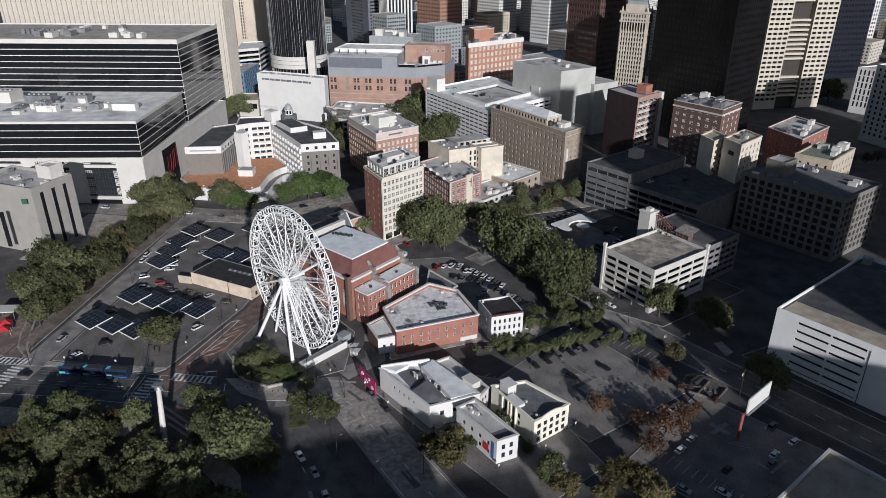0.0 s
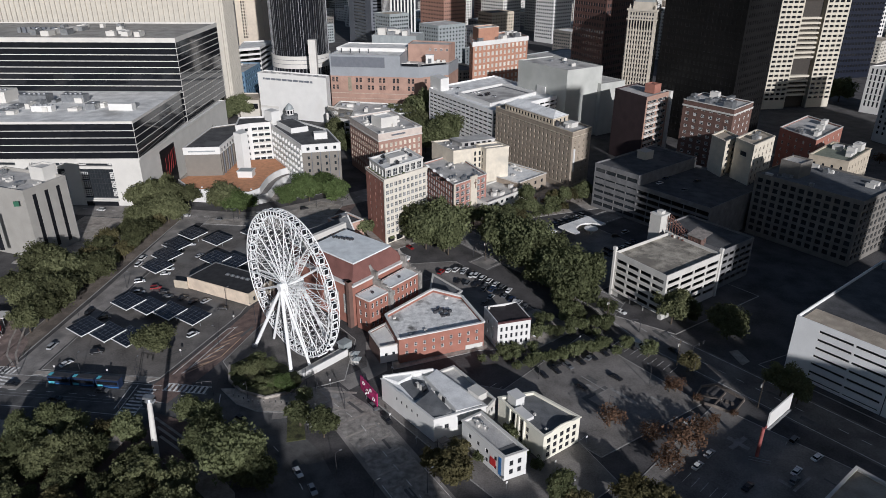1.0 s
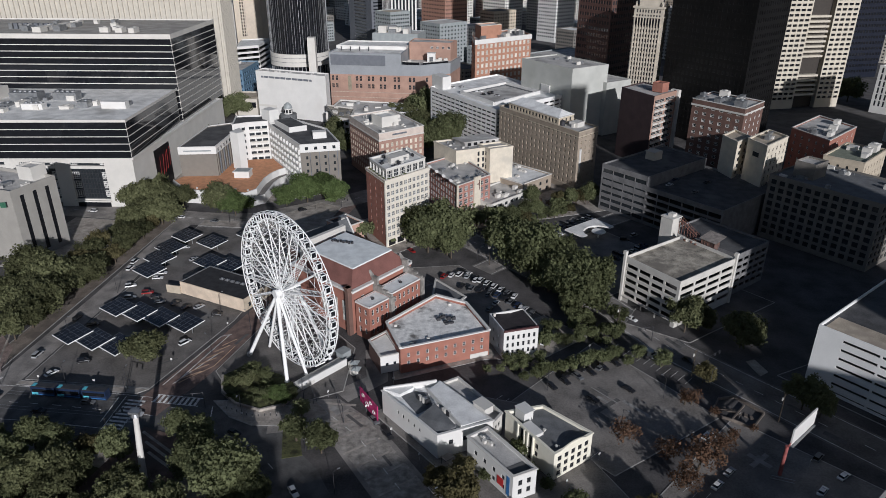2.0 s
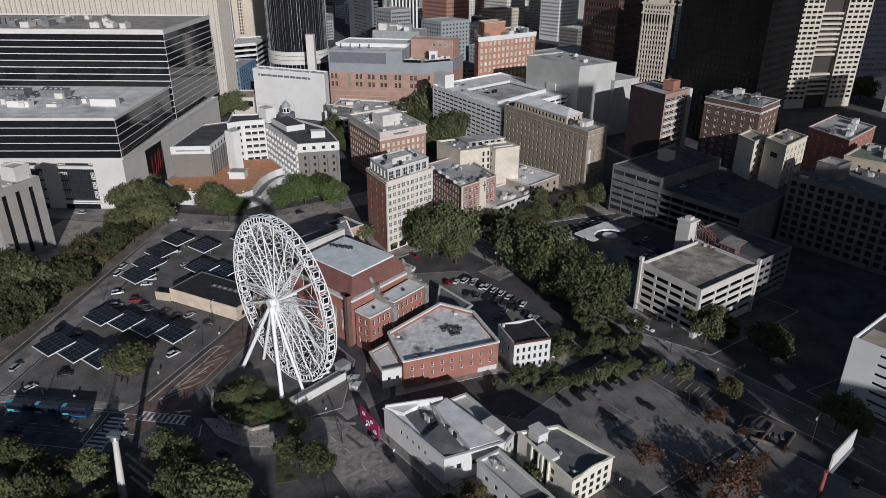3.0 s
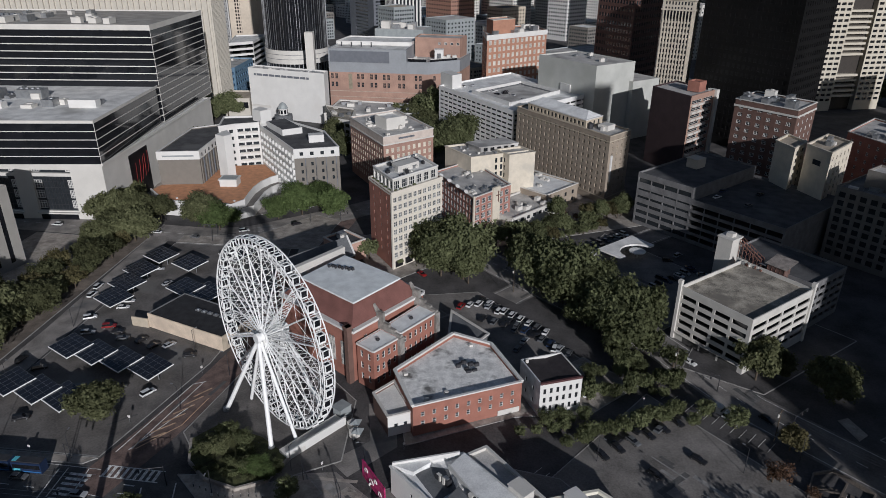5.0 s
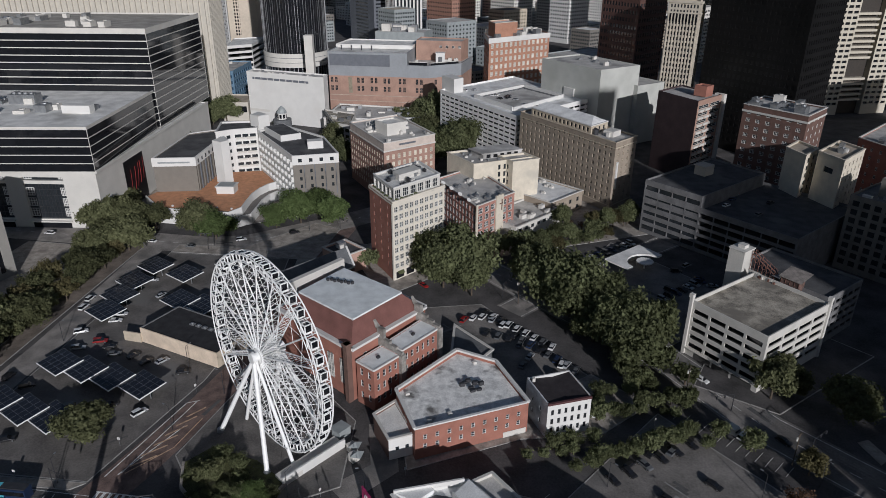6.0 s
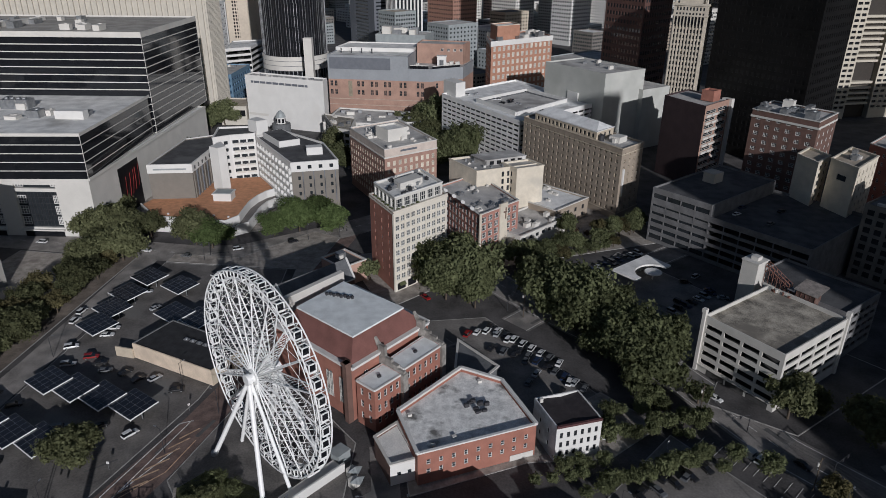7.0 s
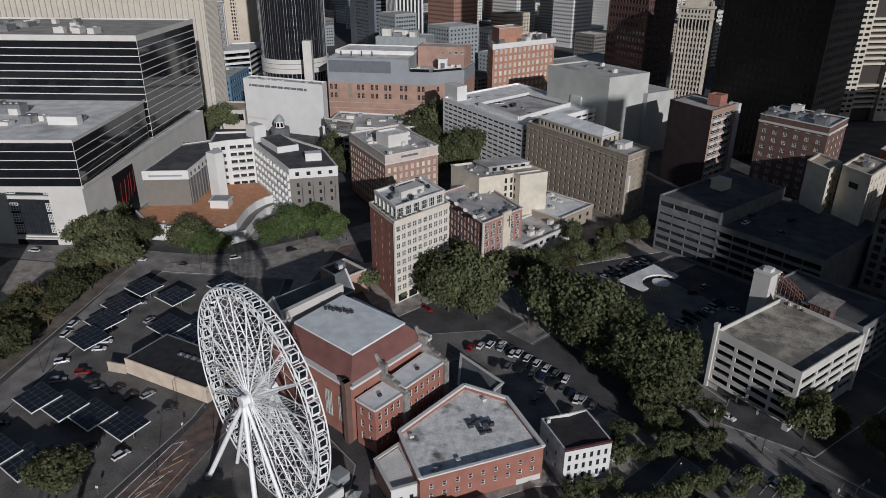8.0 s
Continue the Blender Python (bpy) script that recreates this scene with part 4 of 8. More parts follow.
part("terrace_glazing", Geo().prism(ribbon([(-100.6, 602), (-86.4, 601.6)], 0.5), 38.7, 41.6).prism(ribbon([(-83.6, 603.4), (-64, 616.6)], 0.5), 38.7, 41.0), GLASS_BLACK, tel, "dark glazed terrace screen")
part("terrace_coping", Geo().prism(ribbon([(-100.6, 602), (-86.4, 601.6)], 1.0), 41.6, 42.1, bottom=True).prism(ribbon([(-83.6, 603.4), (-64, 616.6)], 1.0), 41.0, 41.4, bottom=True), PALE, tel)
part("door_house", Geo().prism(rect(-82, 619, 5, 7, 6), 38.7, 46).prism(rect(-82.3, 618.7, 5, 7.6, 6.6), 46, 46.5), WHITE, tel)
part("door", Geo().prism(rect(-80, 618.6, 5, 3, 0.5), 38.8, 43.5), CHARCOAL, tel)
for k in range(4):
    part("roof_vent", Geo().tube((-156 + k * 8, 615, 48), (-156 + k * 8, 615, 51.5), 0.5, n=8), STEEL_DARK, tel)
roof_units(tel, TEL_LOW, 38.8, 9, 11, size=(2, 5), height=(1, 3))
building("", "", "", [(-150, 716), (-104, 713), (-100, 742), (-146, 746)], 50, GREY_PANEL, {0: plain(6, 2.2, 2, 2.2, 26, 1.5, 5.0)}, ROOF_GREY, parent=tel)
roof_units(tel, [(-148, 718), (-106, 716), (-103, 740), (-144, 742)], 49.1, 7, 82, size=(5, 11), height=(3, 7), material=GREY_PANEL)

# round dark tower over a blank white podium
PODIUM = [(-218.5, 573.2), (-155.0, 556.0), (-155.4, 568.5), (-217, 585.2)]
podium = building("tower_podium", "blank pale concrete podium of the round tower", "building", PODIUM, 37.0, WHITE, {}, ROOF_GREY, parapet=1.0)
along = (Vector(PODIUM[1]) - Vector(PODIUM[0])).normalized()
az = math.atan2(along.y, along.x)
pm = Matrix.Translation((*PODIUM[0], 0)) @ Matrix.Rotation(az, 4, "Z")
part("slot", Geo().box(5, 53, -0.12, 0.3, 31.6, 33.2, pm), DARK_PANEL, podium, "long dark slot below the parapet")
for k in range(9):
    part("slot_fin", Geo().box(7 + k * 5.4, 7.5 + k * 5.4, -0.3, 0.1, 31.5, 33.3, pm), WHITE, podium)
part("roof_sign_bars", Geo().box(0.6, 18, -0.5, -0.2, 8.0, 9.6, pm), PALE, podium)
rr = random.Random(55)
for k in range(14):
    x, y = rr.uniform(1, 62), rr.uniform(1.5, 9)
    w, h = rr.uniform(0.6, 2.4), rr.uniform(0.6, 1.8)
    part("roof_box", Geo().box(x, x + w, y, y + 1.2, 35.95, 36.3 + 0.5 * h, pm), rr.choice((PALE, WHITE, STEEL_GREY)), podium)
tower = thing("round_tower", -207, 660, 0, "round dark glass hotel tower with ribbed skin", "tower")
g, ribs = Geo(), Geo()
for z0, z1 in ((29.6, 33.2), (33.6, 36.9), (37.3, 40.6)):
    part("drum", Geo().tube((-207, 660, z0), (-207, 660, z1), 27.6, n=64), PALE, tower, "pale concrete ring of the drum")
part("drum_groove", Geo().tube((-207, 660, 29.8), (-207, 660, 40.2), 27.2, n=64), DARK_PANEL, tower)
part("glazed_storey", Geo().tube((-207, 660, 14), (-207, 660, 29.4), 26.6, n=64), GLASS_BLACK, tower, "dark glazed storey under the drum")
for i in range(24):
    a = 2 * math.pi * (i + 0.5) / 48 + math.pi
    part("storey_fin", Geo().box(-0.1, 0.3, -0.25, 0.25, 14, 29.4, Matrix.Translation((-207 + 26.7 * math.cos(a), 660 + 26.7 * math.sin(a), 0)) @ Matrix.Rotation(a, 4, "Z")), STEEL_GREY, tower)
part("shaft", Geo().tube((-207, 660, 20), (-207, 660, 230), 26.2, n=64), GLASS_BLACK, tower, smooth=False)
for i in range(72):
    a = 2 * math.pi * i / 72
    c = Vector((-207 + 26.3 * math.cos(a), 660 + 26.3 * math.sin(a), 0))
    part("mullion", Geo().box(-0.1, 0.25, -0.1, 0.1, 41, 229, Matrix.Translation(c) @ Matrix.Rotation(a, 4, "Z")), STEEL_GREY if i % 3 else STEEL_DARK, tower)
part("lift_shaft", Geo().prism(rect(-187, 618.5, 5, 6.6, 7), 0, 57.5), PALE, tower, "square pale concrete lift shaft")

# two-tier black glass hall on a white base
HALL_AZ = 95
HALL_BASE = rect(-209, 358.3, 94.5, 150, 190)
base = building("exhibition_hall", "white-based exhibition hall with black glass bands", "exhibition hall", HALL_BASE, 28, PALE, {3: plain(6, 19.5, 1, 20.9, 4.3, 12.0)}, ROOF_PALE, parapet=0.6, depth=1.4, glass=GLASS)


def front_box(name, s0, s1, z0, z1, deep, out, material):
    """A bar on the hall's front: s along it from the near corner, deep behind and out before its face."""
    m = Matrix.Translation((-209, 358.3, 0)) @ Matrix.Rotation(radians(184.5), 4, "Z")
    return part(name, Geo().box(s0, s1, -deep, out, z0, z1, m), material, base)


for k in range(6):
    s0 = 12 + 166 / 6 * (k + 0.5) - 9.75
    front_box("transom", s0, s0 + 19.5, 21.9, 23.5, 1.3, 0.02, PALE)
    for i in range(1, 12):
        front_box("mullion", s0 + i * 1.625 - 0.06, s0 + i * 1.625 + 0.06, 4.3, 21.9, 1.28, -1.08, STEEL_DARK)
    for z in (7.2, 10.1, 13.0, 15.9, 18.8):
        front_box("glazing_bar", s0, s0 + 19.5, z - 0.06, z + 0.06, 1.27, -1.1, STEEL_DARK)
    for z in (5.4, 10.6, 15.8, 24.0):
        for side in (s0 + 0.2, s0 + 15.4) if k < 2 else ():
            wide = 3.9 if side > s0 + 1 else 2.4
            for i in range(4):
                front_box("white_frame", side + i * wide / 3.2, side + i * wide / 3.2 + 0.28, z, z + (1.1 if z > 20 else 4.0), 1.24, -0.95, WHITE)
            for i in range(1 if z > 20 else 4):
                front_box("white_frame", side, side + wide, z + i * 1.25, z + i * 1.25 + 0.25, 1.23, -0.93, WHITE)
    front_box("entrance", s0 + 0.5, s0 + 19, -0.2, 2.9, 0.1, 0.05, GLASS_BLACK)
    front_box("canopy", s0 - 0.5, s0 + 20, 3.1, 3.7, 0.1, 1.6, PALE)
bands = dict(glass=GLASS_BLACK, depth=0.15)
LOW_TIER = rect(-208.9, 358.6, 97.5, 95, 180)
building("", "", "", LOW_TIER, 49.3, PALE, {0: plain(1, -0.2, 5, 3.6, 0.3, 0.1, 4.0), 3: plain(1, -0.2, 5, 3.6, 0.3, 0.1, 4.0)}, ROOF_PALE, z0=28.0, parent=base, **bands)
building("", "", "", rect(-218.6, 440.2, 95.5, 84, 180), 82.3, PALE, {0: plain(1, -0.2, 13, 3.45, 0.4, 0.1, 3.96), 3: plain(1, -0.2, 13, 3.45, 0.4, 0.1, 3.96)}, ROOF_WORN, z0=28.0, parent=base, **bands)
roof_units(base, rect(-222, 372, HALL_AZ, 52, 110), 48.4, 16, 12, size=(3, 9), height=(1.5, 4))
roof_units(base, rect(-226, 446, HALL_AZ, 70, 110), 81.4, 16, 13, size=(3, 9), height=(1.5, 3.5))
part("skylight", Geo().box(-7, 7, -2.5, 2.5, 0, 4, Matrix.Translation((-231, 388, 48.3)) @ Matrix.Rotation(radians(5), 4, "Z")), WHITE, base)
def air_handler(x, y, z, a, b, h, material):
    """A long roof unit with fan cowls on top."""
    m = Matrix.Translation((x, y, z)) @ Matrix.Rotation(radians(5), 4, "Z")
    part("air_handler", Geo().box(-a / 2, a / 2, -b / 2, b / 2, -0.02, h, m), material, base)
    for k in range(int(a // 3)):
        c = m @ Vector((-a / 2 + 1.8 + k * 3.0, 0, h))
        part("fan_cowl", Geo().tube(c, c + Vector((0, 0, 0.7)), 1.1, 1.0, n=12), STEEL_GREY, base)


air_handler(-293, 400, 48.4, 17, 8, 5.0, STEEL_GREY)
air_handler(-271, 405, 48.4, 14, 7, 4.6, STEEL_GREY)
air_handler(-275, 380, 48.4, 12, 5, 3.2, WHITE)
air_handler(-321, 402, 48.4, 20, 14, 6.5, PALE)
for k in range(9):
    part("equipment_rack", Geo().box(-1.2, 1.2, -1.6, 1.6, 81.3, 85.0, Matrix.Translation((-337 + k * 3.4, 459 + k * 0.3, 0)) @ Matrix.Rotation(radians(5), 4, "Z")), DARK_PANEL if k % 2 else STEEL_GREY, base)
part("flank_opening", Geo().prism(rect(-210.9, 384.5, 94.5, 21.5, 0.4), 0, 24.4), DARK_STONE, base, "dark recessed entrance on the flank")
STROKE = mat("dark_red_banner", (0.2, 0.02, 0.02), 0.6, vary=0.2)
for k in range(5):
    y, lean = 388.6 + k * 3.3 + 0.5 * (k % 2), 1.2 + 0.8 * (k % 3)
    bend = [(-210.72 - 0.078 * (yy - 388), yy, z) for yy, z in ((y, 6.5 + k), (y + 0.4 * lean, 11.0), (y + 0.9 * lean, 15.5), (y + lean * 1.1, 19.0 + 0.7 * k))]
    part("banner_stroke", Geo().pipe([Vector(p) for p in bend], 0.13 + 0.05 * (k % 2), 5), STROKE, base, "thin curved red banner stroke")
part("flank_coping", Geo().prism(ribbon([(-208.6, 358.4), (-220.2, 506.5)], 0.7), 27.4, 28.6), PALE, base)

# ribbed beige tower behind
P = rect(-250, 590, HALL_AZ, 30, 190)
ribbed = building("ribbed_tower", "beige concrete tower with vertical ribs", "tower", P, 150, BEIGE, {}, ROOF_GREY)
for side, n in ((3, 44), (0, 16)):
    a, b = Vector(P[side]), Vector(P[(side + 1) % 4])
    for i in range(n):
        c = a.lerp(b, (i + 0.5) / n)
        az = math.atan2((b - a).y, (b - a).x)
        part("rib", Geo().box(-0.55, 0.55, -1.3, 0, 0, 150, Matrix.Translation((c.x, c.y, 0)) @ Matrix.Rotation(az, 4, "Z")), BEIGE, ribbed)

# grey office at the left edge
P = rect(-224.5, 285, 76, 24, 40)
grey = building("grey_office", "grey concrete office with tall slit windows", "office", P, 35, OFFICE_GREY, {0: plain(3, 2.2, 1, 29, 2.5, 2.0)}, ROOF_GREY, parapet=1.6, glass=GLASS_BLACK)
part("green_sign", Geo().prism(ribbon([(-229.5, 283.55), (-227.2, 284.12)], 0.3), 27.5, 30.0), mat("green_sign_paint", (0.03, 0.12, 0.07), 0.5), grey)
part("slit_window", Geo().prism(ribbon([(-240.5, 280.85), (-238.6, 281.32)], 0.2), 6, 24), GLASS_BLACK, grey)
building("", "", "", rect(-226, 303, 76, 8, 9), 40, PALE, {}, ROOF_GREY, z0=33, parent=grey)
roof_units(grey, P, 33.4, 8, 14)

# hotel with balconies and an orange terrace
TAUPE_WING = [(-199.6, 392.0), (-178.7, 396.2), (-181, 429), (-187, 454), (-203, 441)]
hotel = building("balcony_hotel", "white hotel with balconies and taupe ribbed wing", "hotel", TAUPE_WING, 25.0, {None: TAUPE}, {}, ROOF_DARK, coping=WHITE)
part("fascia", Geo().prism(inset(TAUPE_WING, -0.35), 20.6, 24.8, top=False), WHITE, hotel)
building("", "", "", [(-179, 424), (-172, 430.5), (-160, 436), (-164, 452), (-185, 446)], 31, WHITE, {1: plain(3, 3.2, 6, 1.9, 6.0, 0.6), 0: plain(2, 2.2, 6, 1.9, 6, 0.4)}, ROOF_DARK, parent=hotel, coping=WHITE)
WING = [(-160, 437), (-126, 392.4), (-104.7, 400.6), (-120.5, 430.2), (-150, 452)]
building("", "", "", WING, 29, {None: WHITE, 1: TAUPE}, {0: plain(10, 3.8, 6, 2.0, 4.5, 0.8), 1: plain(5, 1.6, 1, 1.7, 25.0, 1.0)}, ROOF_DARK, parent=hotel, coping=WHITE, frame_mat=WHITE)
for j in range(6):
    off = Vector((-44.6, -34)).normalized() * 1.1
    part("balcony", Geo().prism(ribbon([tuple(Vector(WING[0]).lerp(Vector(WING[1]), f) + off) for f in (0.06, 0.985)], 0.2), 3.4 + j * 3.93, 4.7 + j * 3.93).prism(ribbon([tuple(Vector(WING[0]).lerp(Vector(WING[1]), f) + off * 0.5) for f in (0.06, 0.985)], 1.1), 3.3 + j * 3.93, 3.5 + j * 3.93), WHITE, hotel, "long white balcony front")
    for i in range(11):
        c = Vector(WING[0]).lerp(Vector(WING[1]), 0.06 + 0.0925 * i) + off * 0.5
        part("divider", Geo().box(-0.1, 0.1, -0.55, 0.55, 3.5, 6.2, Matrix.Translation((c.x, c.y, j * 3.93)) @ Matrix.Rotation(math.atan2(-44.6, 34), 4, "Z")), WHITE, hotel)
a, b = Vector((-126, 392.4)), Vector((-104.7, 400.6))
az = math.atan2(8.2, 21.3)
part("end_fascia", Geo().prism(ribbon([(-126.2, 392.2), (-104.5, 400.4)], 0.3), 24.2, 28.9), WHITE, hotel)
for i in range(4):
    c = a.lerp(b, 0.16 + i * 0.23)
    m = Matrix.Translation((c.x, c.y, 0)) @ Matrix.Rotation(az, 4, "Z")
    part("window", Geo().box(-0.9, 0.9, -0.42, -0.1, 25.6, 27.4, m), GLASS, hotel)
    for z in (12, 16, 20):
        part("window", Geo().box(-0.6, 0.6, -0.1, 0.1, z, z + 1.8, m), GLASS, hotel)
        part("rib", Geo().box(1.6, 2.0, -0.3, 0.0, z - 4, z + 4.1, m), DARK_PANEL, hotel)
part("white_slab", Geo().prism([(-175.4, 411.2), (-169.6, 408.6), (-167.0, 413), (-173, 421)], 6.9, 30.0), WHITE, hotel, "tall blank white stair slab")
part("lift_house", Geo().prism([(-166.4, 443.5), (-160, 439.5), (-155.7, 445), (-164, 451)], 28, 36.4).prism([(-166, 443.5), (-160, 440), (-156.3, 445), (-163.8, 450.4)], 36.4, 36.6), WHITE, hotel)
part("penthouse", Geo().prism([(-156, 437.5), (-141, 420), (-132, 427), (-148, 446)], 28, 31.4), WHITE, hotel)
part("penthouse_roof", Geo().prism(inset([(-156, 437.5), (-141, 420), (-132, 427), (-148, 446)], 0.5), 31.4, 31.46), ROOF_DARK, hotel)
part("stair_house", Geo().prism(rect(-122.8, 408.5, 21, 8, 5), 28, 32), WHITE, hotel)
for j in range(6):
    for i in range(2):
        c = Vector((-172, 430.5)).lerp(Vector((-160, 436)), 0.3 + 0.42 * i)
        part("balcony", Geo().box(-2.4, 2.4, -1.3, 0, 0, 0.95, Matrix.Translation((c.x, c.y, 5.5 + j * 4.0)) @ Matrix.Rotation(math.atan2(5.5, 12), 4, "Z")), PALE, hotel)
RIM = [(-186.3, 368.2), (-151, 366.7), (-147.3, 374), (-148.5, 384), (-149.3, 393), (-148.5, 402), (-146.3, 409), (-143.4, 413.0)]
TERRACE = [(-201, 383.5)] + RIM + [(-158, 433.5), (-172, 429), (-181, 429), (-178.8, 396.1), (-199.7, 391.9)]
tb = thing("terrace", -165, 390, 0, "orange paved hotel terrace above a pale ramp", "terrace")
part("terrace_floor", Geo().prism(TERRACE, 0, 7), ROOF_ORANGE, tb)
part("terrace_wall", Geo().prism(ribbon([(-201.2, 383.3)] + RIM, 0.6), 0, 8.0), WHITE, tb)
OUTER = [(-150, 364.5), (-142.5, 373), (-143.2, 384), (-144, 393), (-143.2, 401), (-141, 406.5), (-137.5, 406.5)]
part("ramp_wall", Geo().prism(ribbon(OUTER, 0.6), 0, 5.2), WHITE, tb, "curved white ramp wall")
g = Geo()
for (p, q), (s, t) in zip(zip(OUTER, OUTER[1:]), zip(RIM[1:], RIM[2:])):
    g.face((*p, 4.0), (*q, 4.0), (*t, 4.0), (*s, 4.0))
part("ramp_floor", g, LOT, tb)
part("pavilion_glass", Geo().prism(rect(-167.6, 393.4, 5, 8.2, 6.2), 11.0, 11.12), GREY_PANEL, tb)
for k in range(5):
    part("planter", Geo().tube((-182 + k * 7.5, 373 + 0.5 * (k % 2), 7), (-182 + k * 7.5, 373 + 0.5 * (k % 2), 7.6), 0.5, 0.6, n=10), WHITE, tb)
part("pavilion", Geo().prism(rect(-168, 393, 5, 9, 7), 7, 10.5).prism(rect(-168.5, 392.5, 5, 10, 8), 10.5, 11), WHITE, tb)

# flat-topped car park with bands, and the block behind it
P = para(61.8, 259.8, 42, 36, 130, 27.4)
park = building("parking_garage", "grey concrete parking garage with open bands", "parking garage", P, 20.3, GARAGE_GREY, {0: plain(4, -0.9, 5, 1.6, 3.2, 0.8), 3: plain(4, -0.9, 5, 1.7, 3.2, 0.8)}, DECK_TOP, open_deck=True, parapet=1.3)
for c in (P[3], P[1]):
    part("corner_post", Geo().prism(rect(c[0] - 0.1, c[1] - 0.9, 43, 1.1, 1.1), 0, 22.2).prism(rect(c[0] - 0.2, c[1] - 1.1, 43, 1.4, 1.4), 21.2, 22.6), PALE, park)
a, b = Vector(P[3]), Vector(P[0])
m = Matrix.Translation((a.x, a.y, 0)) @ Matrix.Rotation(math.atan2((b - a).y, (b - a).x), 4, "Z")
# dark panels on the wall stand in for shaded openings
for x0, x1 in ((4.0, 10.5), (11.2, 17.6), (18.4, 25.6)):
    part("ground_opening", Geo().box(x0, x1, -0.03, 0.3, 0.0, 2.3, m), DECK_IN, park, "dark panel for the shaded ground-floor opening")
part("ledge", Geo().box(-0.1, 27.4, -0.7, 0.0, 2.45, 2.8, m), GARAGE_GREY, park)
m = Matrix.Translation((68.4, 309.5, 0)) @ Matrix.Rotation(radians(43), 4, "Z")
part("stair_tower", Geo().box(-2.9, 3.3, -1, 5.0, 0, 26.6, m), GARAGE_GREY, park, "plain grey stair tower")
part("stair_cap", Geo().box(-3.2, 3.6, -1.3, 5.3, 26.6, 27.0, m).box(-1.2, 1.6, 0.4, 3.0, 27.0, 28.3, m), PALE, park)
# rusty steel stair and sheds along the deck's rear edge
m = Matrix.Translation((72.6, 306.8, 0)) @ Matrix.Rotation(radians(-49.9), 4, "Z")
OXIDE = mat("old_rusted_steel", (0.2, 0.1, 0.075), 0.8, vary=0.35, scale=1.5)
for side in (0.4, 2.2):
    a, b = m @ Vector((-3.4, side, 25.2)), m @ Vector((6.0, side, 20.6))
    part("stair_stringer", Geo().tube(a, b, 0.19, n=5), OXIDE, park, "rusty steel stair stringer")
    part("stair_rail", Geo().tube(a + Vector((0, 0, 1.2)), b + Vector((0, 0, 1.2)), 0.1, n=5), OXIDE, park)
    for k in range(7):
        p = a.lerp(b, k / 6)
        part("stair_post", Geo().tube(Vector((p.x, p.y, 15)), p + Vector((0, 0, 1.2)), 0.12, n=5), OXIDE, park)
        if k < 6:
            q = a.lerp(b, (k + 1) / 6)
            part("brace", Geo().tube(Vector((p.x, p.y, p.z - 2.4)), q, 0.09, n=4), OXIDE, park)
for k in range(16):
    x, z = -3.0 + k * 0.57, 25.0 - k * 0.277
    part("tread", Geo().box(x - 0.22, x + 0.22, 0.4, 2.2, z, z + 0.07, m), STEEL_DARK, park)
part("landing", Geo().box(5.6, 8.2, -0.2, 2.6, 20.2, 20.4, m), STEEL_GREY, park)
TIN = mat("weathered_tin_roof", (0.27, 0.24, 0.215), 0.7, vary=0.3, scale=0.6, fine=5.0)
part("shed_wall", Geo().box(8.6, 15.4, 0.1, 3.6, 15, 21.6, m), mat("shed_brick", (0.13, 0.08, 0.065), 0.9, vary=0.3), park, "brown brick roof shed")
part("shed_roof", Geo().face(*[m @ Vector(p) for p in ((8.0, -0.4, 21.6), (16.2, -0.4, 21.6), (16.2, 6.6, 23.4), (8.0, 6.6, 23.4))]).face(*[m @ Vector(p) for p in ((8.0, 6.6, 23.2), (16.2, 6.6, 23.2), (16.2, -0.4, 21.35), (8.0, -0.4, 21.35))]).face(*[m @ Vector(p) for p in ((8.0, -0.4, 21.35), (16.2, -0.4, 21.35), (16.2, -0.4, 21.6), (8.0, -0.4, 21.6))]), TIN, park, "weathered lean-to roof")
for k in range(5):
    part("shed_batten", Geo().box(8.8 + k * 1.6, 8.95 + k * 1.6, -0.02, 0.12, 19.2, 21.4, m), OXIDE, park)
for x0, x1, z in ((-1.5, 2.6, 21.2), (3.0, 7.4, 20.8)):
    part("curb_wall", Geo().box(x0, x1, -3.1, -2.8, 18, z - 0.5, m), GARAGE_GREY, park)
r = random.Random(9)
for k in range(7):
    x, y = r.uniform(-1, 9), r.uniform(-3.9, -3.2)
    part("plant_box", Geo().box(x, x + r.uniform(0.4, 1.2), y, y + 0.7, 18.9, 19.3 + r.uniform(0.3, 0.9), m), r.choice((GARAGE_GREY, STEEL_GREY, OXIDE)), park)
P2 = rect(91, 290, 43, 24, 34)
# shade is put into the wall and roof colours of this block
rear = building("rear_garage", "grey concrete garage block coloured dark for shade", "parking garage", P2, 19, SHADE_CONCRETE, {0: plain(5, -0.9, 5, 1.5, 2.4, 0.8), 3: plain(6, -0.9, 5, 1.5, 2.4, 0.8)}, ROOF_DARK, open_deck=True)

# garage with curved bands, walls and roof coloured dark for its shade
P = [(45, 388), (96.5, 336), (136, 376), (84, 428)]
garx = building("banded_garage", "long grey parking garage with pale bands", "parking garage", P, 20.8, SHADE_CONCRETE, {0: plain(10, -0.5, 5, 2.2, 1.8, 0.5)}, ROOF_DARK, open_deck=True, parapet=1.2)
building("", "", "", [(45, 388), (66, 367), (104, 405), (84, 428)], 26.0, SHADE_CONCRETE, {0: plain(4, -0.5, 6, 2.2, 1.8, 0.5)}, ROOF_DARK, parent=garx)
part("stair_head", Geo().prism(rect(74, 398, 43, 7, 6), 20, 29.5).prism(rect(73.7, 397.7, 43, 7.6, 6.6), 29.5, 29.8), BEIGE, garx)

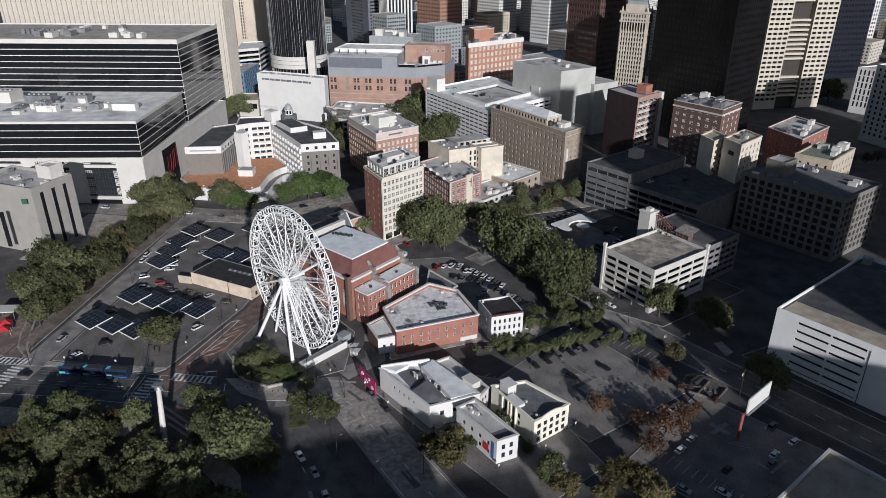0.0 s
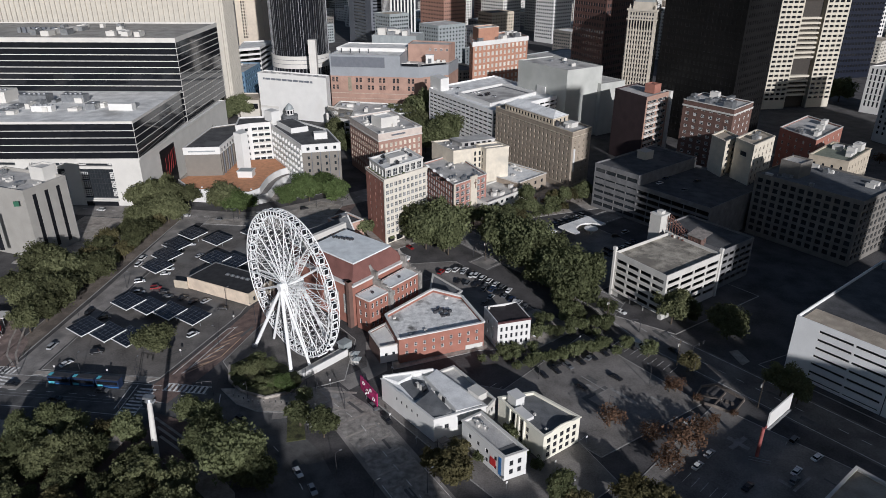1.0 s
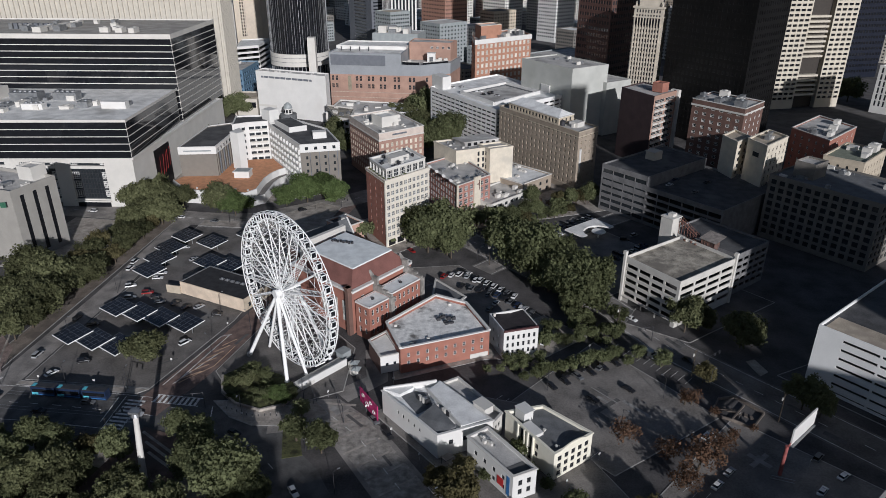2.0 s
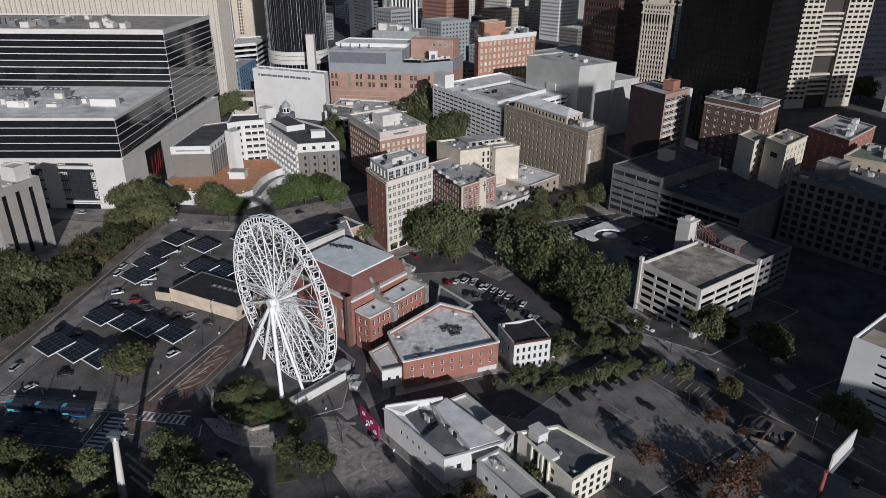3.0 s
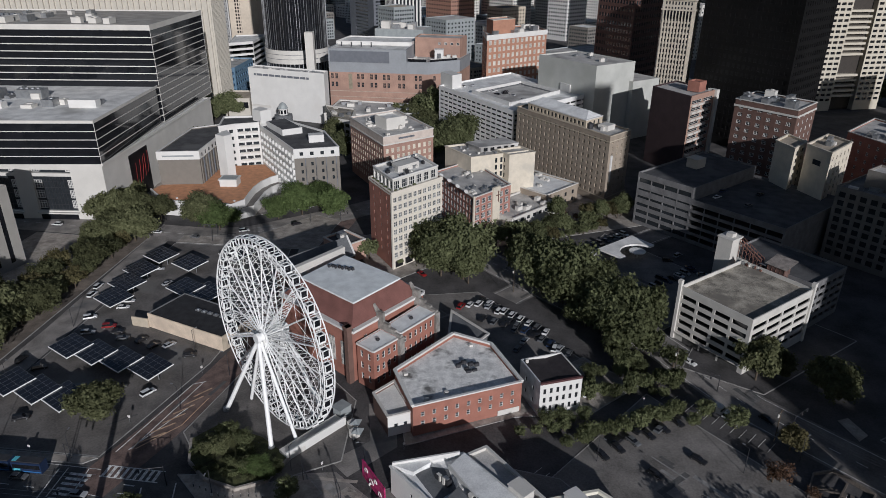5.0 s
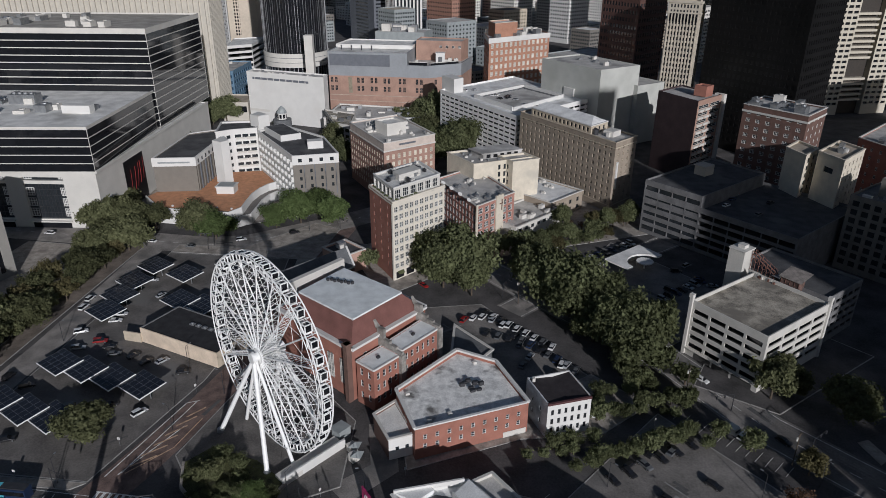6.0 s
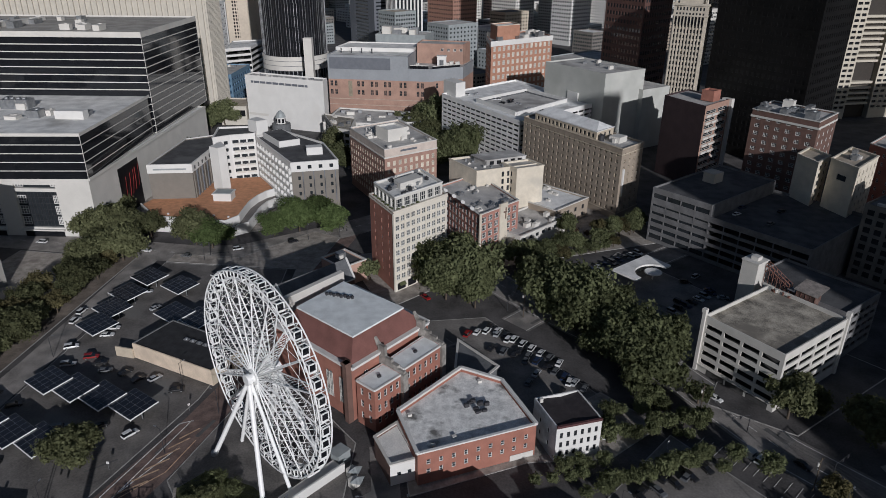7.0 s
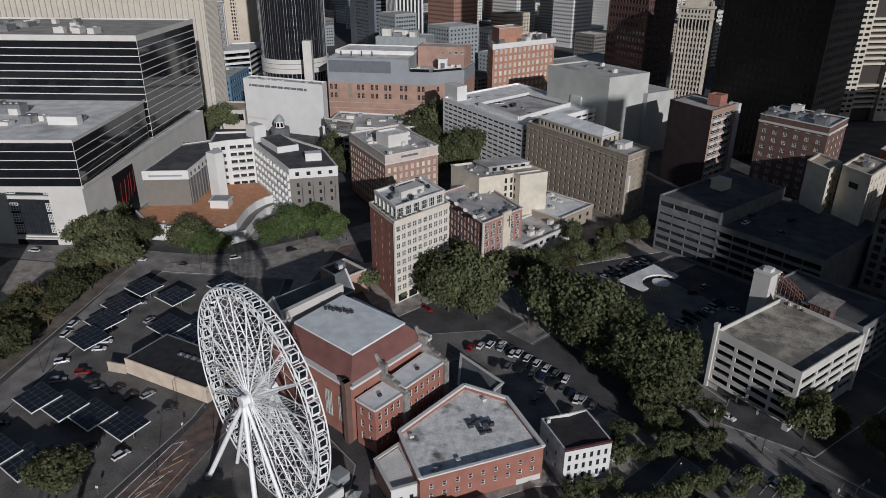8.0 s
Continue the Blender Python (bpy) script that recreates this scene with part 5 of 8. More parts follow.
# grid office on the right, walls and roof coloured darker for its shade
P = [(122, 358), (157.8, 320), (186, 346), (150, 384)]
dark = building("grid_office", "grey concrete office with a deep window grid", "office", P, 33, GREY_STONE, {0: plain(12, 2.7, 8, 2.4, 2.5, 0.6), 1: plain(9, 2.6, 8, 2.4, 2.5, 0.6)}, CHARCOAL, depth=0.5, single=0)
building("", "", "", rect(140, 352, 43, 12, 10), 40, GREY_STONE, {}, ROOF_GREY, z0=32, parent=dark)
roof_units(dark, P, 32.1, 10, 17)
# white garage at the right edge
P = [(99.5, 228.8), (104.7, 223.66), (122.0, 206.2), (150, 178), (200, 228), (150, 279)]
# dark roofing here paints the part of the roof in shadow
rb = building("white_block_garage", "white concrete garage with dark louvre bands", "parking garage", P, 23, mat("clean_white_paint", (0.78, 0.78, 0.76), 0.7, vary=0.05, scale=0.15, fine=3.0), {1: plain(2, -0.7, 7, 0.95, 0.55, 0.5, 3.2)}, ROOF_DARK, open_deck=True, parapet=1.2)
part("joint", Geo().tube((122.15, 205.95, 0), (122.15, 205.95, 20.9), 0.16, n=5), CHARCOAL, rb, "dark vertical joint")
# tan strip paints the sunlit part along the front edge
part("roof_strip", Geo().prism([(101.5, 229.0), (149.6, 180.6), (157, 188), (109, 236.5)], 21.7, 21.86), ROOF_TAN, rb, "tan strip painted for the sunlit edge of the roof")
roof_units(rb, P, 21.8, 9, 61, size=(2, 6), height=(1.2, 3.0))
# corner of a rooftop close below
P = [(60, 130), (96, 104), (120, 140), (95.6, 166)]
building("corner_building", "flat brown-grey roofed building with pale parapet", "building", P, 12, PALE, {}, ROOF_TAN, coping=PALE)

# brick buildings behind, on the right
P = para(83.2, 467.4, 49, 27, 122, 32)
# flank brick has its shade coloured in; the end keeps its own tone
h8 = building("banded_brick_hotel", "brick block with shade-dark flank and pale banded end", "building", P, 46.5, {None: SHADE_BRICK, 0: DULL_BRICK}, {0: plain(2, 11.0, 10, 2.0, 4.0, 0.6), 3: None}, ROOF_GREY, frame_mat=PALE)
part("pale_pier", Geo().prism(rect(102, 487, 47, 3, 6), 0, 46.6), PALE, h8)
m = Matrix.Translation((P[0][0], P[0][1], 0)) @ Matrix.Rotation(radians(49), 4, "Z")
for k in range(10):
    for x0 in (1.4, 8.0, 14.6):
        part("balcony", Geo().box(x0, x0 + 5.2, -0.9, 0.05, 2.5 + k * 4.16, 3.75 + k * 4.16, m), PALE, h8)
building("", "", "", rect(90, 481, 47, 7.5, 7.5), 52, RED_BRICK, {}, ROOF_RED, z0=46, parent=h8)
P = para(127.8, 430, 52, 28, 133, 35)
h9 = building("brick_loft", "dark brick loft with pale cornice and window pairs", "building", P, 48.5, DARK_BRICK, {0: plain(4, 1.6, 11, 2.0, 3.0, 1.0), 3: plain(6, 2.6, 11, 2.0, 3.0, 1.0)}, ROOF_GREY, coping=PALE, frame_mat=WHITE, bars=2)
part("cornice", Geo().prism(inset(P, -0.4), 44.5, 45.6, top=False), PALE, h9)
roof_units(h9, P, 47.6, 8, 18, size=(3, 8), height=(2, 4))
P = para(124.8, 376, 50, 26, 112, 15)
crm = building("cream_tower_block", "cream stucco block with dark windows", "building", P, 42, CREAM, {0: plain(5, 1.4, 10, 2.0, 4.0, 0.8), 3: plain(1, 5.0, 1, 2.5, 34.0, 3.0)}, ROOF_TAN, coping=CREAM)
building("", "", "", para(114, 389, 52, 16, 108, 14), 40, CREAM, {0: plain(2, 2.4, 10, 2.2, 3.0, 1.0)}, ROOF_TAN, parent=crm, coping=CREAM)
roof_units(crm, P, 41.1, 4, 19)
P = para(174, 421, 50, 44, 112, 30)
gab = building("gabled_brick_house", "red brick building with pale trim and gabled front", "building", P, 34, RED_BRICK, {0: plain(5, 1.5, 7, 2.0, 3.0, 1.0), 3: plain(5, 1.5, 7, 2.0, 3.0, 1.0)}, ROOF_GREY, coping=PALE, frame_mat=PALE)
roof_units(gab, P, 33.1, 6, 20, size=(3, 7), height=(2, 4))
P = para(176.5, 382, 50, 36, 142, 20)
gre = building("green_roof_house", "pale stone building with a green copper roof", "building", P, 33, TAN, {0: plain(7, 1.3, 6, 2.2, 3.0, 1.0), 3: plain(4, 1.3, 6, 2.2, 3.0, 1.0)}, mat("copper_roof", (0.2, 0.22, 0.17), 0.8), coping=TAN)
roof_units(gre, P, 32.1, 4, 21, size=(3, 7), height=(2, 4))

# big boxes and towers further off
P = para(35, 524, 40, 36, 130, 56)
box = building("white_box_hall", "windowless pale grey box with a grey roof", "building", P, 52.6, BOX_GREY, {}, ROOF_GREY)
building("", "", "", rect(62, 542, 40, 26, 40), 40, BOX_GREY, {}, ROOF_GREY, parent=box)
roof_units(box, P, 51.7, 6, 22)
P = [(-40.6, 616.5), (6.4, 661.7), (-7.9, 700), (-46.3, 655)]
loft = building("tall_brick_loft", "tall orange brick block with white cornice", "building", P, 58.0, {None: ORANGE_BRICK}, {0: plain(13, 2.6, 10, 3.3, 3.0, 1.0, 5.3), 3: plain(7, 2.6, 10, 3.3, 3.0, 1.0, 5.3)}, ROOF_GREY, glass=GLASS_BLIND, frame_mat=WHITE)
part("cornice", Geo().prism(inset(P, -0.5), 54.6, 58.5, top=False), WHITE, loft)
building("", "", "", [(-37, 632), (-20, 648), (-27, 664), (-43, 648)], 68, ORANGE_BRICK, {}, ROOF_PALE, z0=57, parent=loft, coping=CREAM)
roof_units(loft, P, 57.1, 10, 23, size=(3, 7), height=(2, 5))


def tower_block(name, label, poly, z1, wall, n0, n3, rows, w, h, glass=GLASS, frame_mat=None, single=0):
    s = {}
    if n0:
        s[0] = plain(n0, w, rows, h, 6.0, 1.2)
    if n3:
        s[3] = plain(n3, w, rows, h, 6.0, 1.2)
    return building(name, label, "tower", poly, z1, wall, s, ROOF_GREY, glass=glass, frame_mat=frame_mat, single=single)


SLENDER = para(100.3, 566.3, 63, 12, 153, 21.6)


SLENDER_STONE = mat("pale_tan_stone", (0.5, 0.45, 0.37), 0.8, vary=0.12, scale=0.2, fine=3.0)


def slender_crown():
    """The stepped top of the slender tower, with its tall arcade and pinnacles."""
    root = bpy.data.objects["slender_tower"]
    part("cornice", Geo().prism(inset(SLENDER, -0.7), 83.0, 84.0, top=False).prism(inset(SLENDER, -0.9), 89.6, 91.2, top=False), SLENDER_STONE, root)
    a, b = Vector(SLENDER[3]), Vector(SLENDER[0])
    az = math.atan2((b - a).y, (b - a).x)
    for k in range(10):
        c = a.lerp(b, (k + 0.5) / 10)
        m = Matrix.Translation((c.x, c.y, 0)) @ Matrix.Rotation(az, 4, "Z")
        part("pier", Geo().box(-0.32, 0.32, -0.6, 0.0, 4, 82.9, m), SLENDER_STONE, root)
        if k < 9:
            d = a.lerp(b, (k + 1) / 10)
            part("tall_arch", Geo().box(-0.6, 0.6, -0.28, 0.1, 77.5, 82.8, Matrix.Translation((d.x, d.y, 0)) @ Matrix.Rotation(az, 4, "Z")), GLASS_BLACK, root)
    part("upper_stage", Geo().prism(inset(SLENDER, 2.6), 90, 96), SLENDER_STONE, root)
    part("crown_roof", Geo().prism(inset(SLENDER, 3.4), 96, 98.5), GREY_PANEL, root, "grey-green metal roof cap")
    for p in inset(SLENDER, 0.8):
        part("pinnacle", Geo().tube((*p, 91), (*p, 94.5), 0.9, 0.3, n=8), SLENDER_STONE, root)


def striped_tower():
    """Two window slabs either side of a dark recess that is crossed by pale floor slabs."""
    root = thing("cream_striped_tower", 250, 680, 0, "cream stone tower with a dark balconied recess", "tower")
    u = Vector((math.cos(radians(17)), math.sin(radians(17)), 0))
    w = Vector((-u.y, u.x, 0))
    at = lambda s, d: (Vector((217.4, 648.2, 0)) + u * s + w * d).xy
    for s0, s1 in ((0, 22.0), (43.6, 66.5)):
        n = 4
        poly = [tuple(at(s0, 0)), tuple(at(s1, 0)), tuple(at(s1, 40)), tuple(at(s0, 40))]
        building("", "", "", poly, 210, TOWER_CREAM, {0: plain(n, 3.9, 49, 2.0, 8.0, 0.5, 4.1), 1: plain(7, 3.9, 49, 2.0, 8.0, 0.5, 4.1)}, ROOF_GREY, parent=root, glass=GLASS_BLACK, depth=0.9, single=0)
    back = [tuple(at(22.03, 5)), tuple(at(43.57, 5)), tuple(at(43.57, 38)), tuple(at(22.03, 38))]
    # the recess's depth of shade is put into this wall's colour
    part("recess_wall", Geo().prism(back, 0, 208), mat("dark_recess_stone", (0.035, 0.028, 0.022), 0.6), root, "recessed wall coloured dark for its depth")
    z, k = 11.0, 0
    while z < 205:
        if k % 12 not in (5, 6, 7):
            part("balcony_slab", Geo().prism([tuple(at(22.0, 0.4)), tuple(at(41.5, 0.4)), tuple(at(41.5, 5.2)), tuple(at(22.0, 5.2))], z, z + 1.7, bottom=True), TOWER_CREAM, root)
        z, k = z + 4.1, k + 1
    return root


tower_block("slender_tower", "slender tan stone tower with window strips", SLENDER, 91, SLENDER_STONE, 4, 9, 24, 1.15, 2.1)
slender_crown()
# dark cladding taken to near black, with the tower's shade in its colour
tower_block("dark_tower", "dark office tower with its shade coloured in", para(148.2, 505.7, 50, 52.6, 127, 71), 260, mat("black_tower_stone", (0.007, 0.0065, 0.0065), 0.5, vary=0.4, scale=0.05, fine=0.4, spec=0.25), 14, 18, 50, 2.2, 2.6, mat("black_tower_glass", (0.006, 0.006, 0.007), 0.3, vary=0.5, scale=0.05, bump=0.0, spec=0.35))
# brown stone darkened for the shade on the tower's lower part
tower_block("brown_tower", "brown stone tower with square windows", para(70, 626, 50, 40, 125, 42), 190, mat("brown_stone", (0.115, 0.06, 0.048), 0.7), 11, 12, 34, 2.2, 2.8)
striped_tower()
tower_block("navy_tower", "dark navy glass tower in shade", para(338, 806, 20, 46, 110, 34), 240, mat("navy_glass", (0.012, 0.015, 0.026), 0.3), 12, 8, 40, 2.6, 2.6, GLASS_BLACK)
tower_block("navy_tower", "dark navy glass tower in shade", para(520, 1010, 20, 60, 110, 40), 240, mat("slate_glass", (0.02, 0.024, 0.034), 0.3), 14, 8, 40, 2.6, 2.6, GLASS_BLACK)
tower_block("white_grid_tower", "white stone tower with grid windows", para(464, 1039, 25, 36, 115, 30), 190, WHITE, 8, 6, 34, 2.5, 3.0)
tower_block("ornate_block", "pale ornate stone block", para(312, 638, 30, 38, 135, 16), 40, WHITE, 7, 4, 6, 1.5, 4.6)
tower_block("white_stone_block", "white stone block with square windows", para(282, 526, 30, 50, 115, 30), 58, WHITE, 10, 6, 13, 1.8, 2.2)
tower_block("cream_slab_tower", "cream slab tower with small windows", [(-346, 852), (-312, 850), (-310, 884), (-350, 886)], 190, mat("warm_cream_stone", (0.62, 0.535, 0.425), 0.8, vary=0.08, scale=0.05, fine=0.5), 0, 0, 34, 1.8, 2.4)
slab_tower = bpy.data.objects["cream_slab_tower"]
for k in range(14):
    for c in range(5):
        part("window", Geo().box(-338.5 + c * 2.9, -336.9 + c * 2.9, 851.2, 852.2, 26 + k * 3.7, 28.2 + k * 3.7), GLASS_BLACK, slab_tower)
tower_block("black_glass_tower", "black glass tower beyond the round tower", [(-336, 922), (-286, 918), (-284, 950), (-338, 952)], 230, GLASS_BLACK, 0, 0, 1, 1, 1)
building("white_banded_garage", "white parking deck with open dark bands", "parking garage", [(-282, 690), (-264.4, 706), (-270, 758), (-296, 742)], 37.6, WHITE, {0: plain(1, -0.3, 5, 2.9, 12.5, 0.3, 4.9), 1: plain(1, -0.3, 5, 2.9, 12.5, 0.3, 4.9)}, ROOF_PALE, open_deck=True, parapet=1.0)
blue = building("blue_glass_block", "low blue glazed block with a grey roof", "building", [(-254, 614), (-249.8, 622), (-253.2, 672), (-284, 668), (-282, 616)], 28, BLUE_PANEL, {1: plain(9, 3.6, 5, 2.4, 3.0, 1.0), 0: plain(2, 2.6, 5, 2.4, 3.0, 0.6)}, ROOF_GREY, glass=mat("blue_glass", (0.03, 0.07, 0.13), 0.2, bump=0.0))
roof_units(blue, [(-280, 620), (-256, 620), (-256, 664), (-280, 664)], 27.1, 6, 63, size=(2, 5), height=(0.8, 2))
annex = building("low_tan_annex", "low tan building with a dark ribbon window", "building", [(-238, 568), (-219.4, 571.4), (-224, 600), (-246, 598)], 14, BEIGE, {0: plain(1, -0.6, 1, 4.6, 6.4, 0.8)}, ROOF_TAN, glass=GLASS_BLACK, coping=BEIGE)
tower_block("striped_slab", "blue-grey tower with pale floor bands", rect(-200, 952, 40, 40, 66), 150, DARK_PANEL, 1, 1, 34, 34, 1.8)
tower_block("white_pier_tower", "white stone tower with vertical piers", rect(-165, 905, 30, 34, 34), 180, WHITE, 7, 7, 1, 2.6, 140, GLASS)
tower_block("brown_slab", "brown stone slab tower", rect(-105, 975, 47, 40, 50), 180, mat("sienna_stone", (0.34, 0.19, 0.14), 0.7), 10, 14, 34, 2.0, 2.0)
tower_block("far_white_flats", "far white apartment slabs", rect(44, 1035, 47, 40, 34), 150, WHITE, 8, 8, 30, 2.6, 2.2)
tower_block("far_flats", "far pale flats with many windows", rect(-30, 1150, 47, 40, 50), 120, PALE, 8, 12, 24, 2.6, 2.2)
tower_block("far_low_block", "shaded low grey block behind the hall", rect(40, 640, 47, 60, 50), 40, GREY_PANEL, 8, 8, 7, 2.6, 2.2)

# small deck beside the podium
deck2 = building("low_deck", "low pale parking deck beside the podium", "parking garage", [(-136.5, 509), (-123.7, 502), (-128, 536), (-153, 546)], 17, PALE, {0: plain(3, -1.0, 3, 2.4, 3.5, 0.6), 3: plain(6, -1.0, 3, 2.4, 3.5, 0.6)}, DECK_TOP, open_deck=True)
roof_units(deck2, [(-136.5, 509), (-123.7, 502), (-128, 536), (-153, 546)], 16.1, 5, 44)
frontage = building("low_podium_building", "low flat-roofed building with white parapets", "building", [(-152, 540), (-104, 543), (-82, 552), (-84, 578), (-152, 586)], 12, PALE, {0: plain(9, 3.2, 2, 2.2, 2.0, 1.0)}, ROOF_GREY, coping=WHITE)
roof_units(frontage, [(-150, 545), (-90, 553), (-90, 574), (-150, 580)], 11.1, 14, 91, size=(2, 7), height=(0.8, 2.6))
cupola = thing("cupola", -184, 545, 8, "small pale cupola with a grey domed roof", "cupola")
part("base", Geo().prism([(-184 + 6.5 * math.cos(a), 545 + 6.5 * math.sin(a)) for a in [math.pi * i / 8 for i in range(16)]], 0, 9.0), CHARCOAL, cupola)
part("drum", Geo().prism([(-184 + 3.4 * math.cos(a), 545 + 3.4 * math.sin(a)) for a in [math.pi * i / 4 + 0.39 for i in range(8)]], 9.0, 13.5), WHITE, cupola)
for i in range(8):
    a = math.pi * i / 4
    part("arch_window", Geo().box(-0.8, 0.8, -3.24, -3.0, 9.8, 12.6, Matrix.Translation((-184, 545, 0)) @ Matrix.Rotation(a, 4, "Z")), GLASS_BLACK, cupola)
part("dome", Geo().tube((-184, 545, 13.5), (-184, 545, 16.2), 3.9, 2.6, n=8).tube((-184, 545, 16.2), (-184, 545, 18.2), 2.6, 0.3, n=8), GREY_PANEL, cupola)
# ribs on the hotel's taupe wing
for i in range(9):
    c = Vector((-178.7, 396.2)).lerp(Vector((-181, 429)), (i + 0.5) / 9)
    part("rib", Geo().box(-0.15, 0.45, -0.6, 0.6, 7, 20.8, Matrix.Translation((c.x, c.y, 0)) @ Matrix.Rotation(radians(6), 4, "Z")), DARK_PANEL if i % 2 else TAUPE, hotel)
for i in range(6):
    c = Vector((-178.7, 396.2)).lerp(Vector((-181, 429)), (i + 0.6) / 6.4)
    part("window", Geo().box(0.1, 0.52, -0.7, 0.7, 21.6, 23.4, Matrix.Translation((c.x, c.y, 0)) @ Matrix.Rotation(radians(6), 4, "Z")), GLASS, hotel)
part("fascia_sign", Geo().box(-8, 8, -0.55, -0.3, 22.2, 23.0, Matrix.Translation((-189.2, 394.1, 0)) @ Matrix.Rotation(radians(11.4), 4, "Z")), GREY_PANEL, hotel)

# far city blocks
rf = random.Random(77)
walls_far = (PALE, BEIGE, TAN, ROSE_BRICK, GREY_STONE, BROWN_BRICK, WHITE, GREY_PANEL)
for i in range(-9, 12):
    for j in range(9):
        x, y = i * 62 + (j % 2) * 28 + rf.uniform(-10, 10), 740 + j * 85 + rf.uniform(-14, 14)
        if abs(x + 0.19 * (y - 700)) > 0.62 * y or rf.random() < 0.2:
            continue
        if y < 830 and -20 < x < 330:
            continue
        if any(abs(x - a) < 52 and abs(y - b) < 56 for a, b in ((-207, 660), (-306, 845), (-200, 975), (-165, 920), (-105, 995), (44, 1055), (-30, 1175), (384, 840), (70, 660), (250, 670))):
            continue
        a, b, z = rf.uniform(26, 44), rf.uniform(26, 44), rf.choice((14, 20, 26, 34, 46, 60))
        if abs(x + 275) < 60 and y < 960 or abs(x + 125) < 55 and y < 800:
            continue
        rows = max(2, int(z / 4.2))
        building("city_block", "distant pale city building with window rows", "building", rect(x, y, 47, a, b), z, rf.choice(walls_far), {0: plain(8, 2.2, rows, 1.9, 2.0, 1.0), 3: plain(8, 2.2, rows, 1.9, 2.0, 1.0)}, rf.choice((ROOF_GREY, ROOF_PALE, ROOF_DARK, ROOF_TAN)), single=0, joined=True, group="distant city blocks")

# ---- halls round the big wheel ----
tab = thing("music_hall", -62, 262, 0, "red brick former church with russet hipped roof", "hall")
BODY = [(-60.6, 241.2), (-42.6, 269.2), (-72, 290.5), (-89.9, 262.2)]
building("", "", "", BODY, 18.2, RED_BRICK, {0: plain(4, 1.6, 2, 4.0, 4.0, 2.0), 3: None}, ROOF_DARK, parent=tab, coping=WHITE, frame_mat=WHITE)
DECK = [(-60.8, 246.0), (-49.7, 263.7), (-71.4, 278.0), (-81.2, 260.2)]
g = Geo()
e = inset(BODY, 0.6)
for i in range(4):
    j = (i + 1) % 4
    g.face((*e[i], 18.1), (*e[j], 18.1), (*DECK[j], 25.6), (*DECK[i], 25.6))
part("hip_roof", g, ROOF_RED, tab)
for a, b in zip(BODY, BODY[1:] + BODY[:1]):
    part("eave", Geo().prism(ribbon([a, b], 1.2), 17.5, 18.2, bottom=True).prism(ribbon([a, b], 1.7), 18.2, 18.5, bottom=True), WHITE, tab, "white painted eave")
part("roof_deck", Geo().prism(inset(DECK, -0.3), 25.4, 26.0, bottom=True), ROOF_AQUA, tab, "pale flat metal roof deck")
for c, h in (((-60.6, 240.2), 20.4),):
    part("chimney", Geo().prism(rect(c[0] - 1, c[1] - 0.6, 51, 1.8, 1.8), 0, h).prism(rect(c[0] - 1.1, c[1] - 0.9, 51, 2.2, 2.2), h - 0.8, h), DARK_BRICK, tab)
W1 = [(-59.2, 241), (-53.1, 236.8), (-47.0, 245.6), (-53.4, 250)]
W2 = [(-51.6, 250.4), (-46.4, 246.1), (-37.4, 259.8), (-43, 265)]
WIN = dict(parent=tab, frame_mat=WHITE, bars=0, parapet=0.12, thick=0.3)
building("", "", "", W1, 14.6, RED_BRICK, {0: plain(2, 1.15, 3, 2.3, 2.4, 0.5), 3: plain(2, 1.15, 3, 2.3, 2.4, 0.5), 1: plain(4, 1.15, 3, 2.3, 2.4, 0.6)}, ROOF_AQUA, **WIN)
building("", "", "", W2, 16.0, RED_BRICK, {1: plain(6, 1.15, 3, 2.3, 3.0, 0.8), 0: plain(2, 1.15, 3, 2.3, 3.0, 0.8)}, ROOF_AQUA, **WIN)
for wing, z in ((W1, 14.6), (W2, 16.0)):
    for p, q in zip(wing, wing[1:] + wing[:1]):
        part("cornice", Geo().prism(ribbon([p, q], 0.5), z - 0.5, z + 0.06, bottom=True), WHITE, tab)
    c = Vector(wing[0]).lerp(Vector(wing[2]), 0.5)
    part("roof_hatch", Geo().box(-0.5, 0.5, -0.4, 0.4, z - 0.1, z + 0.6, pose(c.x, c.y, 0, 0, 0, 52)), STEEL_DARK, tab)
LEAN = [(-33.6, 265.8), (-25.4, 259.0), (-19.8, 268.6), (-34.2, 283.0)]
building("rear_annex", "low dark-roofed annex with a pale parapet", "building", LEAN, 4.0, CHARCOAL, {}, CHARCOAL, coping=PALE, parapet=0.6)
# grey stone gable walls that step down between and beside the wings
WEATHERED = mat("weathered_grey_stone", (0.3, 0.285, 0.26), 0.9, vary=0.3, scale=0.5, fine=4.0, stain=(0.16, 0.15, 0.135), stain_at=0.5)
for p, q, tops in (((-54.6, 251.3), (-46.2, 245.4), (20.6, 17.4, 16.4, 15.6)), ((-45.4, 266.0), (-36.9, 260.2), (21.4, 18.6, 17.6, 16.8))):
    p, q = Vector(p), Vector(q)
    for k, z in enumerate(tops):
        part("stone_step", Geo().prism(ribbon([tuple(p.lerp(q, k / 4)), tuple(p.lerp(q, (k + 1) / 4 + 0.02))], 1.1), 0, z, bottom=True), WEATHERED, tab, "weathered grey stone gable step")
    part("stone_horn", Geo().tube((p.x, p.y, tops[0] - 0.4), (p.x - 1.3, p.y + 0.9, tops[0] + 1.6), 0.85, 0.5, n=6), WEATHERED, tab)
    part("buttress", Geo().prism(ribbon([tuple(p.lerp(q, 0.93)), tuple(p.lerp(q, 1.06))], 1.9), 0, tops[3] - 0.8), WEATHERED, tab, "weathered grey stone buttress")
